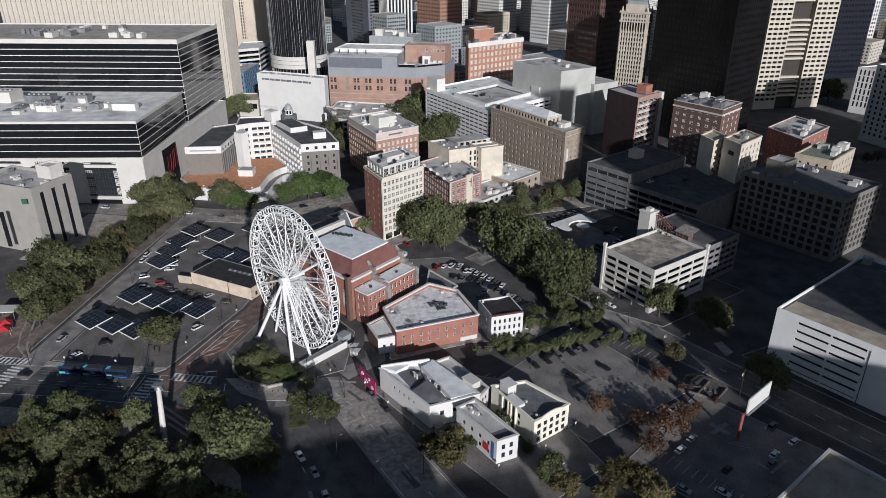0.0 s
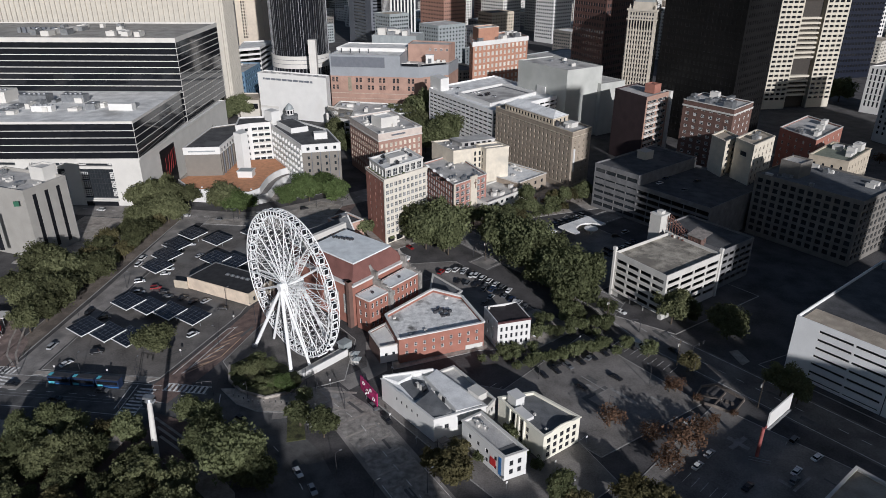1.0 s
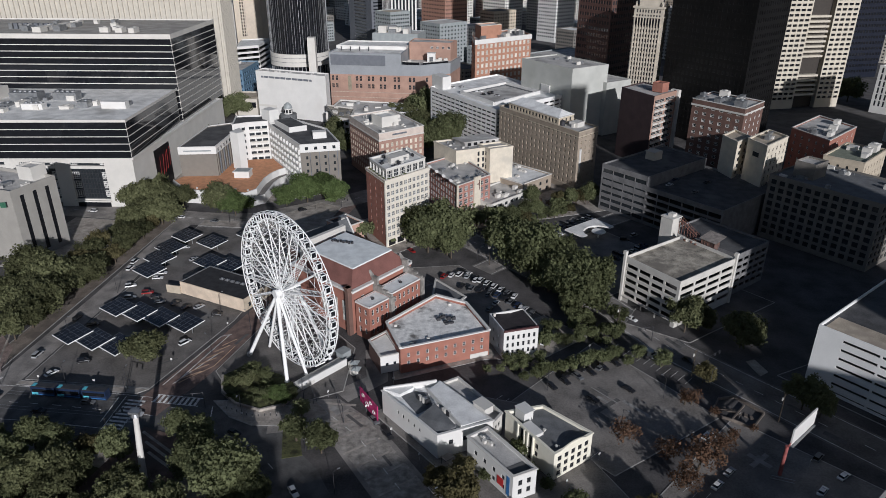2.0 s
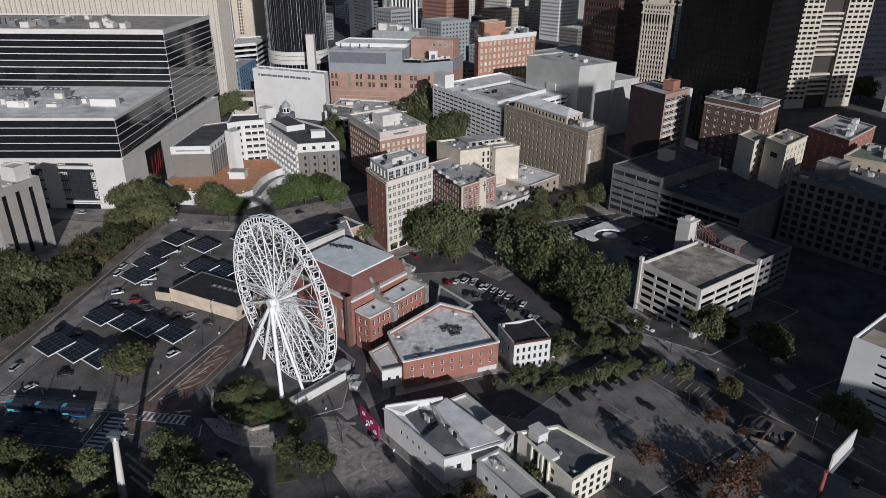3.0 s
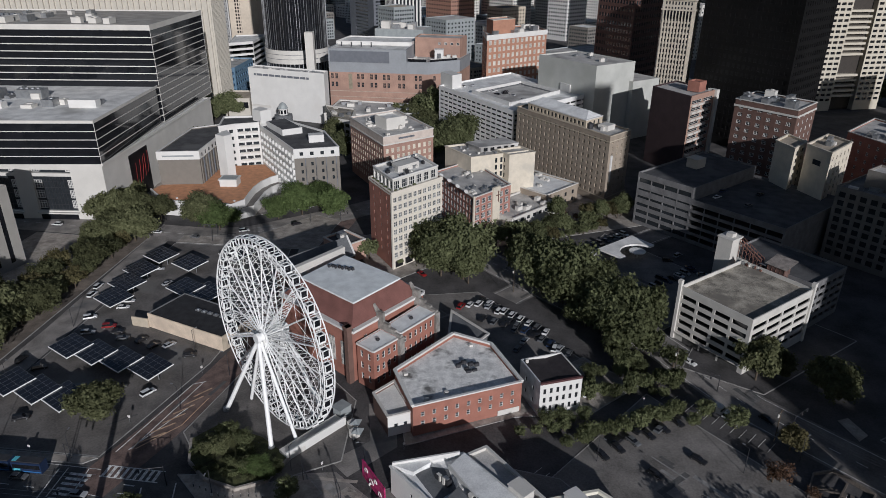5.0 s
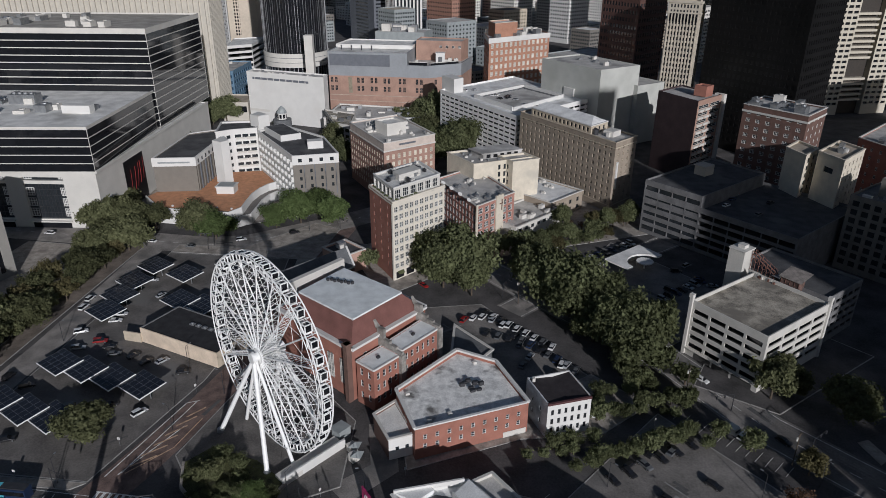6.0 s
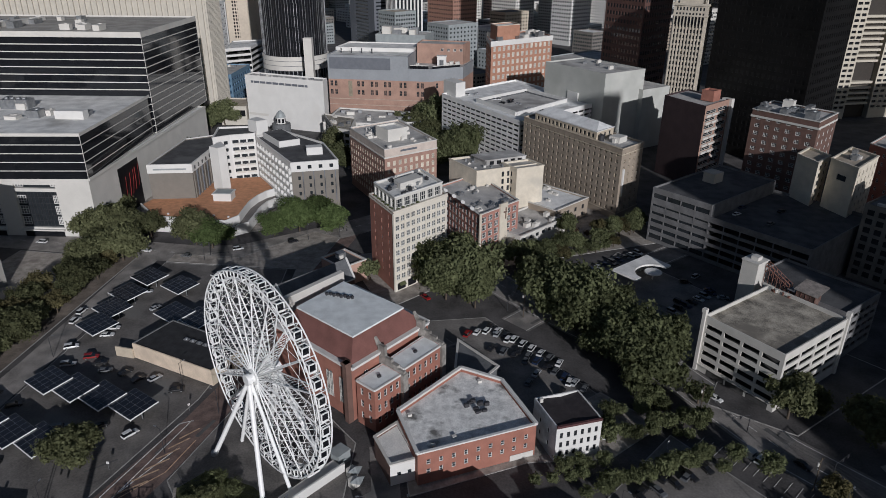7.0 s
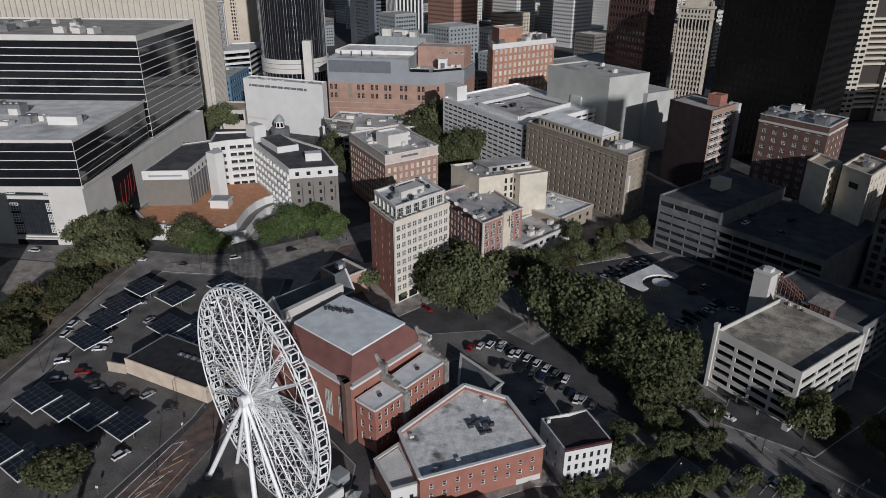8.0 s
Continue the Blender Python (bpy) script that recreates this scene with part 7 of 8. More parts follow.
# low concrete walls left beside the street corner
walls_low = thing("low_walls", 72, 209, -0.2, "low broken concrete walls of a cleared plot", "low wall")
for p, q, z in (((67.9, 215.4), (73.5, 217.2), 0.7), ((73.5, 217.2), (80.5, 209.1), 0.9), ((80.5, 209.1), (74.7, 201.2), 0.6), ((63.5, 207.2), (69.3, 204.7), 0.7), ((69.3, 204.7), (74.7, 201.2), 0.8), ((63.5, 207.2), (67.9, 215.4), 0.5), ((69.3, 204.7), (75.5, 213.0), 0.45), ((66, 211), (72.3, 208.6), 0.4)):
    part("wall_run", Geo().prism(ribbon([p, q], 0.45), -0.2, z, bottom=True), LANE_PATH, walls_low)
for k in range(6):
    part("slab_piece", Geo().prism(rect(68 + k * 1.7, 210.5 - k * 0.9, 20 + 13 * k, 1.6, 1.0), -0.19, 0.05 + 0.03 * k), LANE_PATH, walls_low)

# ---- the solar car park ----
CELL = Geo().box(-0.98, 0.98, -1.25, 1.25, 0, 0.05).mesh("solar_panel", PANEL)
PROTO = {}


def solar_canopy():
    """Tilted roof of panels on a beam and two posts, about the origin."""
    root = thing("solar_canopy", 0, 0, 0, "parking canopy of dark solar panels on steel posts", "solar canopy", "canopies over the car park")
    tilt = Matrix.Translation((0, 0, 3.5)) @ Matrix.Rotation(radians(5), 4, "X")
    g = Geo().box(-5.2, 5.36, -5.36, -5.16, -0.26, 0.14, tilt).box(5.16, 5.36, -5.16, 5.2, -0.16, 0.14, tilt)
    part("fascia", g, STEEL_WHITE, root)
    g = Geo()
    panes = set(lattice(g, bars_at(10.3, 0.1, 4, 0.1), bars_at(10.3, 0.1, 3, 0.1), 0.085, -0.05, "xy"))
    g.f = [f for k, f in enumerate(g.f) if k not in panes]
    g.v = [tuple(tilt @ Vector(p)) for p in g.v]
    part("grid", g, mat("panel_frame", (0.16, 0.165, 0.175), 0.5, 0.5), root)
    part("beam", Geo().box(-4.8, 4.8, -0.2, 0.2, -0.6, -0.12, tilt), STEEL_GREY, root)
    for x in (-3.4, 3.4):
        part("post", Geo().tube((x, 0, -0.2), (x, 0, 3.3), 0.2), STEEL_GREY, root)
    for i in range(5):
        for j in range(4):
            ob = new("solar_panel", CELL)
            ob.parent = root
            ob.matrix_basis = tilt @ Matrix.Translation((-4 + i * 2, -3.75 + j * 2.5, 0.02))
    return root


def place(key, make, m):
    """Builds a kind of thing once, and copies it after that."""
    if key not in PROTO:
        PROTO[key] = make()
        PROTO[key].matrix_basis = m
        return PROTO[key]
    return copy_thing(PROTO[key], m)


for x, y in ((-163.4, 224.4), (-153.0, 221.6), (-142.9, 219.3), (-157.4, 245.2), (-147.3, 242.6), (-136.8, 239.8), (-125.4, 236.9)):
    place("solar", solar_canopy, pose(x, y, 0, 0, 0, -29) @ Matrix.Diagonal((1.06, 0.94, 1, 1)))
for x, y in ((-162.1, 316.3), (-163.6, 302.4), (-163.0, 290.4), (-161.7, 278.5), (-146.7, 310.7), (-138.6, 289.6), (-128.4, 287.0), (-131, 322)):
    place("solar", solar_canopy, pose(x, y, 0, 0, 0, -31) @ Matrix.Diagonal((1.1, 0.98, 1, 1)))


# ---- vehicles ----
def car(paint, kind):
    root = thing("car", 0, 0, 0, f"parked {paint.name[10:]} {kind} on the asphalt", "car")
    L, H, cab = (4.6, 1.45, 1.0) if kind == "saloon" else (4.8, 1.8, 1.25)
    g = Geo()
    prof = [(-L / 2, 0.35), (-L / 2, 0.75), (-L / 2 + 0.15, 0.92), (-L / 2 + 0.9, 0.98), (L / 2 - 1.35, 0.95), (L / 2 - 0.25, 0.8), (L / 2, 0.6), (L / 2, 0.35)]
    for s in (-1, 1):
        side = [(x, s * (0.9 if 0.4 < z < 0.9 else 0.84), z) for x, z in prof]
        g.face(*(side if s < 0 else side[::-1]))
    for (x0, z0), (x1, z1) in zip(prof, prof[1:] + prof[:1]):
        w0, w1 = (0.9 if 0.4 < z0 < 0.9 else 0.84), (0.9 if 0.4 < z1 < 0.9 else 0.84)
        g.face((x0, w0, z0), (x1, w1, z1), (x1, -w1, z1), (x0, -w0, z0))
    part("body", g, paint, root)
    a0, a1, b0, b1 = (-L / 2 + 0.45, L / 2 - 1.2, -L / 2 + 0.95, L / 2 - 2.1) if kind == "saloon" else (-L / 2 + 0.1, L / 2 - 1.2, -L / 2 + 0.4, L / 2 - 2.0)
    g = Geo()
    lo = [(a0, -0.8, 0.93), (a1, -0.8, 0.93), (a1, 0.8, 0.93), (a0, 0.8, 0.93)]
    hi = [(b0, -0.62, H - 0.05), (b1, -0.62, H - 0.05), (b1, 0.62, H - 0.05), (b0, 0.62, H - 0.05)]
    for i in range(4):
        j = (i + 1) % 4
        g.face(lo[i], lo[j], hi[j], hi[i])
    part("windows", g, GLASS_BLACK, root).name = "glasshouse"
    part("roof", Geo().box(b0 - 0.05, b1 + 0.05, -0.66, 0.66, H - 0.06, H), paint, root)
    wheel_me = Geo().tube((0, -0.11, 0), (0, 0.11, 0), 0.33, n=14).mesh("wheel", TYRE)
    rim_me = Geo().tube((0, -0.125, 0), (0, 0.125, 0), 0.2, n=10).mesh("rim", STEEL_GREY)
    for x in (-L / 2 + 0.85, L / 2 - 0.9):
        for y in (-0.8, 0.8):
            w = new("wheel", wheel_me)
            w.parent, w.location = root, (x, y, 0.33)
            rim = new("rim", rim_me)
            rim.parent = w
    return root


def park_car(x, y, az, colour, kind="saloon", z=-0.2):
    p = PAINTS[colour]
    place(("car", colour, kind), lambda: car(p, kind), pose(x, y, z, 0, 0, az))


rc = random.Random(11)
for x, y, c in ((-31.5, 292.9, 4), (-28.2, 294.6, 0), (-24.8, 295.7, 0), (-21.1, 294.2, 1), (-17, 290.9, 0), (-22.7, 284.7, 2), (-18.5, 283, 3), (-14.9, 282.1, 2), (-11, 278.5, 3), (-7.5, 271.4, 1), (-2.8, 276.8, 2), (2.8, 267.9, 0), (-10, 266, 3), (0, 262, 2)):
    park_car(x, y, 70 + rc.uniform(-6, 6), c, rc.choice(("saloon", "van")))
for x, y, az, c in ((18.6, 222.4, 50, 2), (25.2, 227.8, 50, 2), (26.7, 210.6, -42, 2), (39.1, 217.3, -42, 2), (39.4, 240.9, 50, 2), (31, 229, 50, 3), (52.2, 238.1, 48, 0)):
    park_car(x, y, az, c, "van" if c == 0 else "saloon")
for x, y, az, c in ((-58.4, 159.4, -52, 0), (-52.3, 153.3, -55, 1), (-46.4, 144.3, -60, 0), (-198.3, 346.6, -3, 0), (-118.3, 186.1, 0, 1), (-158.8, 203.7, 65, 0), (19.3, 164.6, 35, 0), (-37, 185.4, -48, 2), (-42.6, 191.8, -48, 3), (-150, 184, 2, 2), (-137, 190, 2, 3), (-170, 190, 0, 2), (-84, 181, -25, 2)):
    park_car(x, y, az, c, z=-0.28)
for x, y, az, c in ((57.8, 175.1, 48, 0), (62.5, 180.8, 48, 1), (94.2, 182.7, 40, 0), (55.1, 158.1, -40, 1), (70, 168, 48, 2), (84, 172, 48, 3)):
    park_car(x, y, az, c)
for x, y, az, c in ((18.3, 324.4, -45, 0), (23.2, 329.7, -45, 0), (35.5, 317.6, -45, 0), (38.4, 366.3, 45, 3), (27.4, 356.2, 45, 3), (59.5, 350.0, 45, 1), (20, 350, 45, 5), (14, 344, 45, 3), (54, 344, 0, 2), (62, 338, 0, 5), (48, 326, -45, 2), (30, 312, -45, 0), (66, 332, 0, 1), (58, 320, 10, 5)):
    park_car(x, y, az, c, rc.choice(("saloon", "van")))
for x, y, az, c in ((-158, 281.3, 15, 0), (-157.4, 276.6, 15, 0), (-165.3, 268, 30, 0), (-155, 263, 20, 4), (-150, 260, 20, 2), (-146, 256, 20, 3), (-139, 255.8, 60, 2), (-133, 252.8, 60, 2), (-128, 254, 60, 1), (-118.4, 248.9, 20, 2), (-121.7, 227.7, 60, 0), (-163, 236, 30, 2), (-152, 212, 25, 2), (-143, 228, 25, 3), (-150, 297, 60, 1), (-149, 320, 60, 0), (-162, 296, 20, 3), (-160, 309, 20, 1), (-132, 230, 40, 2), (-160, 258, 20, 1)):
    park_car(x, y, az, c, rc.choice(("saloon", "van")))
for x, y, az, c in ((-176.1, 291.3, 88, 0), (-174.6, 284.6, 88, 0), (-172, 240, 88, 2), (-171, 214, 88, 1)):
    park_car(x, y, az, c, "van", z=-0.252)
for f, s, c in ((0.1, -3.6, 2), (0.32, 3.6, 3), (0.5, -3.6, 1), (0.68, 3.5, 0), (0.85, -3.6, 2)):
    p = Vector((-40, 352)).lerp(Vector((84, 220)), f)
    park_car(p.x + s * 0.7, p.y + s * 0.7, -47, c, z=-0.268)
for i in range(9):
    park_car(-24 + i * 3.0, 299 - i * 2.6, 66 + rc.uniform(-5, 5), rc.choice((0, 0, 1, 2, 3)), rc.choice(("saloon", "van")))
for i in range(8):
    park_car(-13 + i * 2.9, 284 - i * 2.7, 66 + rc.uniform(-5, 5), rc.choice((2, 3, 5, 1)), rc.choice(("saloon", "van")))
for i in range(9):
    park_car(14 + i * 3.1, 348 + i * 2.9, -45, rc.choice((0, 1, 2, 3, 5)), rc.choice(("saloon", "van")))
for i in range(7):
    park_car(44 + i * 3.0, 318 + i * 2.9, -45, rc.choice((0, 1, 2, 5, 5)), rc.choice(("saloon", "van")))
for x, y, az in ((-215, 350, 175), (-180, 346, 178), (-140, 353, 30), (-118, 364, 40), (-84, 394, 45), (-70, 410, 45), (-205, 346, 178), (-160, 343, 178), (-232, 349, 178), (-99, 320, 85), (-96, 350, 95), (-100, 290, 88)):
    park_car(x, y, az, rc.choice((0, 0, 1, 2, 3)), rc.choice(("saloon", "van")), z=-0.255)
for x, y, az in ((-60, 330, 52), (-50, 318, -47), (-44, 335, 60), (-56, 352, -47), (4, 332, 45), (22, 346, 45), (38, 356, 45)):
    park_car(x, y, az, rc.choice((0, 1, 2, 4)), z=-0.25)
park_car(11.8, 243.5, 68, 0, "van")
for i in range(6):
    park_car(13.5 + i * 4.6, 216.2 + i * 3.3, -52, rc.choice((2, 2, 3)))
for x, y, az in ((86, 176, 48), (90, 190, 48), (66, 158, -40), (74, 152, -40), (60, 196, 48), (46, 160, -40)):
    park_car(x, y, az, rc.choice((0, 1, 2, 3)), rc.choice(("saloon", "van")))
# cars on the garage roofs
for i in range(12):
    q = Vector((-8, 492)).lerp(Vector((-58, 552)), rc.random()) + Vector((math.cos(radians(50)), math.sin(radians(50)))) * rc.uniform(2, 22)
    park_car(q.x, q.y, rc.choice((50, 140)), rc.randrange(4), z=31.6)
for i in range(8):
    q = Vector((62, 382)).lerp(Vector((90, 354)), rc.random()) + Vector((0.7, 0.7)) * rc.uniform(4, 26)
    park_car(q.x, q.y, 43, rc.randrange(6), z=19.62)

tram = thing("streetcar", -144, 194.2, -0.28, "dark blue low-floor streetcar with cyan stripes", "tram")
for x0, x1 in ((-157.5, -149.2), (-148.6, -140.4), (-139.8, -131.5)):
    part("tram_body", Geo().box(x0, x1, 191.6, 194.2, 0.1, 3.3), PAINTS[5], tram)
    part("tram_window", Geo().box(x0 + 0.4, x1 - 0.4, 191.54, 194.26, 1.5, 2.7), GLASS_BLACK, tram)
    part("tram_roof", Geo().box(x0 + 0.2, x1 - 0.2, 191.8, 194.0, 3.3, 3.6), STEEL_DARK, tram)
    part("cyan_stripe", Geo().box(x0 + 0.2, x0 + 2.4, 191.5, 191.6, 0.5, 1.4).box(x0 + 0.3, x0 + 1.6, 191.9, 193.6, 3.55, 3.64), CYAN, tram)
    part("blue_stripe", Geo().box(x0 + 2.5, x1 - 0.3, 191.5, 191.6, 0.5, 0.75), BLUE, tram)
    part("bogie", Geo().box(x0 + 2, x1 - 2, 191.9, 193.9, -0.28, 0.1), STEEL_DARK, tram)
for y in (191.9, 193.4, 184.6, 186.1):
    tagged(part("tram_rail", Geo().box(-300, -118, y - 0.05, y + 0.05, -0.28, -0.262), STEEL_GREY), "steel tram rail set in the street", "rail", kind="structure")

# ---- masts, lamps and signs ----
mast = thing("light_mast", -101.5, 159.4, 0, "tall pale tapered concrete mast in the park", "mast")
part("shaft", Geo().tube((-101.5, 159.4, -0.06), (-101.9, 162.5, 19.5), 1.0, 0.7, n=14), PALE, mast)
part("head", Geo().tube((-101.9, 162.5, 19.5), (-101.92, 162.7, 21), 1.3, 1.0, n=14).box(-103.4, -100.4, 161.6, 163.6, 20.6, 21.2), STEEL_GREY, mast)

bb = thing("billboard", 80, 184, 0, "white billboard on a single red steel post", "billboard")
part("post", Geo().tube((76.6, 181.9, -0.2), (76.6, 181.9, 10.2), 0.55, 0.5, n=12), RUST, bb)
m = Matrix.Translation((83.2, 189, 0)) @ Matrix.Rotation(radians(47), 4, "Z")
part("panel", Geo().box(-7.4, 7.4, -0.2, 0.2, 9.0, 14.6, m), WHITE, bb)
part("catwalk", Geo().box(-7.4, 7.4, -0.9, -0.25, 8.7, 8.8, m), STEEL_GREY, bb)
part("truss", Geo().tube((76.6, 181.9, 9.9), m @ Vector((4, 0, 9.9)), 0.16).tube((76.6, 181.9, 9.2), m @ Vector((4, 0, 9.2)), 0.16), RUST, bb)
part("guard_frame", Geo().tube((73.5, 180, 0), (79.5, 178.6, 0), 0.12).tube((73.5, 180, 1), (79.5, 178.6, 1), 0.08), STEEL_GREY, bb)


def street_lamp():
    root = thing("street_lamp", 0, 0, 0, "slender dark steel street lamp", "street lamp", "street lamps")
    part("pole", Geo().tube((0, 0, 0), (0, 0, 8.2), 0.11, 0.07), STEEL_DARK, root)
    part("arm", Geo().tube((0, 0, 8.1), (1.6, 0, 8.5), 0.05), STEEL_DARK, root)
    part("lamp_head", Geo().box(1.3, 2.1, -0.16, 0.16, 8.4, 8.56), STEEL_GREY, root)
    return root


def utility_pole():
    root = thing("utility_pole", 0, 0, 0, "wooden utility pole with crossarm and transformers", "utility pole", "utility poles")
    part("pole", Geo().tube((0, 0, 0), (0, 0, 11), 0.17, 0.12), BARK, root)
    part("crossarm", Geo().box(-1.3, 1.3, -0.07, 0.07, 10.1, 10.25), BARK, root)
    for s in (-1, 1):
        part("transformer", Geo().tube((s * 0.4, 0.3, 8.2), (s * 0.4, 0.3, 9.2), 0.25, n=10), PALE, root)
    return root


for x, y, az in ((-108.8, 222, 160), (-101, 240, 160), (-68.1, 200.8, 60), (-49.2, 204.6, 200), (12, 214, -40), (34, 196, -40), (-128, 198.5, 90), (-150, 198.5, 90), (-168, 262, 0), (-168, 228, 0), (-60, 176, 40), (-47, 160, 40), (-72, 168, 220), (-34, 150, 40), (-85, 190, 270), (-98, 176, 90), (50, 214, 130), (-165, 292, 0), (-118, 252, 60), (-20, 156, 40), (66, 220, 40), (14, 330, 45), (40, 302, 45), (-186, 340, 270), (-150, 340, 270), (-112, 368, 300)):
    place("lamp", street_lamp, pose(x, y, -0.2, 0, 0, az))
POLES = ((62, 228), (40, 256), (14, 284), (-12, 308), (84, 206))
for x, y in POLES:
    place("pole", utility_pole, pose(x, y, -0.2, 0, 0, 43))
wires = thing("overhead_wires", 30, 265, 9, "thin overhead wires along the street", "wires", kind="")
for (x0, y0), (x1, y1) in zip(((84, 206),) + POLES[:-1], POLES[:4]):
    if (x0, y0) == (x1, y1):
        continue
    for s in (-1, 0, 1):
        g = Geo()
        pts = [(x0 + (x1 - x0) * k / 8 + s * 0.8, y0 + (y1 - y0) * k / 8 + s * 0.8, 10.1 - 1.0 * math.sin(math.pi * k / 8)) for k in range(9)]
        g.pipe(pts, 0.035, 4)
        part("wire", g, STEEL_DARK, wires)
def traffic_light():
    root = thing("traffic_light", 0, 0, 0, "dark traffic signal on a mast arm", "traffic light", "traffic lights")
    part("pole", Geo().tube((0, 0, 0), (0, 0, 6.4), 0.13, 0.1), STEEL_DARK, root)
    part("mast_arm", Geo().tube((0, 0, 6.0), (6.5, 0, 6.4), 0.09, 0.06), STEEL_DARK, root)
    for x in (3.2, 5.8):
        part("signal_head", Geo().box(x - 0.18, x + 0.18, -0.15, 0.15, 5.2, 6.2), STEEL_DARK, root)
    return root


def sign_post():
    root = thing("sign_post", 0, 0, 0, "thin steel post with a small white sign", "sign post", "sign posts")
    part("post", Geo().tube((0, 0, 0), (0, 0, 2.8), 0.05), STEEL_GREY, root)
    part("sign", Geo().box(-0.35, 0.35, -0.03, 0.03, 2.0, 2.8), WHITE, root)
    return root


def bollard():
    root = thing("bollard", 0, 0, 0, "short dark bollard with pale cap", "bollard", "bollards beside the street")
    part("shaft", Geo().tube((0, 0, 0), (0, 0, 0.95), 0.13, 0.11), STEEL_DARK, root)
    part("cap", Geo().tube((0, 0, 0.95), (0, 0, 1.1), 0.13, 0.08), PALE, root)
    return root


for x, y, az in ((-128, 197, -20), (-98, 192, 200), (-122, 176, 60), (-64, 198, -60), (-52, 190, 120), (52, 250, 200), (68, 232, 40), (-18, 312, 60), (-172, 196, -90), (-150, 346, 200), (-98, 372, -40)):
    place("signal", traffic_light, pose(x, y, -0.2, 0, 0, az))
for x, y, az in ((-110, 240, 60), (-106, 262, 60), (-46, 196, 45), (-36, 186, 45), (-26, 176, 45), (-14, 166, 45), (2, 160, 45), (16, 170, 45), (26, 182, 45), (40, 232, 45), (28, 240, 45), (46, 262, 45), (20, 288, 45), (-120, 214, 0), (-140, 199, 0), (-160, 199, 0), (72, 206, 45), (58, 190, 45), (86, 186, 45), (-84, 188, 0), (-60, 202, 60), (-40, 212, 45), (10, 226, 45)):
    place("sign", sign_post, pose(x, y, -0.2, 0, 0, az))
for i in range(16):
    place("bollard", bollard, pose(-91 + i * 1.9, 191.5 + 0.9 * math.cos(i * 0.7) - 0.18 * i, -0.14))
booth = thing("pay_booth", 50.9, 239, -0.2, "small white car park pay booth", "booth")
part("booth_body", Geo().prism(rect(50, 238, 43, 1.8, 1.8), -0.2, 2.2), WHITE, booth)
part("booth_roof", Geo().prism(rect(49.4, 237.6, 43, 2.6, 2.6), 2.2, 2.4), PALE, booth)
part("booth_window", Geo().prism(rect(50.05, 237.9, 43, 1.7, 0.3), 1.0, 1.8), GLASS, booth)


# ---- trees ----
def tree(seed, leaf, radius, height, name="tree", bare=1.0, spray=0.42):
    """A tapered trunk with limbs and a crown of lobes made of many small leaf sprays."""
    kinds = {LEAF: "leafy green", LEAF_DARK: "dense dark green", LEAF_BRIGHT: "bright green leafy", LEAF_OLIVE: "yellowing olive green", LEAF_RUST: "thin rust-brown autumn"}
    r = random.Random(seed)
    root = thing(name, 0, 0, 0, f"{kinds[leaf]} street tree with a broad uneven crown", "tree")
    fork = height * 0.3
    trunk = Geo().tube((0, 0, 0), (0.1, 0.05, fork), 0.34, 0.24, n=8).tube((0.1, 0.05, fork), (0, 0.1, height * 0.8), 0.24, 0.06, n=6)
    mid = Vector((0, 0, height * 0.6))
    lobes = []
    for i in range(58):
        v = Vector((r.gauss(0, 1), r.gauss(0, 1), r.gauss(0.2, 0.8))).normalized()
        k = r.uniform(0.3, 0.92)
        lobes.append((mid + Vector((v.x * radius * k, v.y * radius * k, v.z * height * 0.4 * k)), radius * r.uniform(0.1, 0.34)))
    for c, _ in lobes[::2]:
        trunk.tube((0.08, 0.04, fork * r.uniform(0.85, 1.2)), c, 0.12, 0.03, n=5)
    part("trunk", trunk, BARK, root)
    g = Geo()
    for c, size in lobes:
        for _ in range(int((52 * size * size + 26) * bare)):
            v = Vector((r.gauss(0, 1), r.gauss(0, 1), r.gauss(0, 0.9))).normalized()
            p = c + v * size * r.uniform(0.25, 1.0) ** 0.6 * r.uniform(0.9, 1.6)
            p.z = max(p.z, fork * r.uniform(0.7, 1.1))
            s = r.uniform(0.4, 1.1) * spray
            out = (p - mid).normalized()
            n = (v * 0.5 + out * 0.45 + Vector((r.gauss(0, 0.6), r.gauss(0, 0.6), 0.35 + r.gauss(0, 0.6)))).normalized()
            u = n.orthogonal().normalized()
            w = n.cross(u)
            t = r.uniform(0, 6.28)
            u, w = u * math.cos(t) + w * math.sin(t), w * math.cos(t) - u * math.sin(t)
            g.face(p - u * s * 1.25 - w * s * 0.7, p + u * s * 1.2 - w * s * 0.5, p + w * s * 1.3)
    part("crown", g, leaf, root)
    return root


TREES = {"m": (14, LEAF_DARK, 6.4, 12.4), "n": (15, LEAF_DARK, 7.4, 13.2), "a": (1, LEAF, 6.2, 12.0), "b": (2, LEAF, 7.6, 13.5), "h": (12, LEAF, 7.0, 13.0), "c": (3, LEAF_OLIVE, 5.4, 10.5), "d": (4, LEAF_RUST, 5.0, 8.0, "tree", 0.2, 0.32), "e": (5, LEAF, 3.6, 7.0, "tree", 0.6, 0.38),
         "f": (6, LEAF_OLIVE, 6.6, 12.0), "g": (7, LEAF, 2.8, 4.6, "tree", 0.4, 0.32), "i": (8, LEAF_BRIGHT, 8.0, 13.0), "j": (9, LEAF_RUST, 3.4, 6.5, "tree", 0.2, 0.3), "k": (10, LEAF, 4.4, 8.0, "tree", 0.45, 0.34)}
rt = random.Random(21)


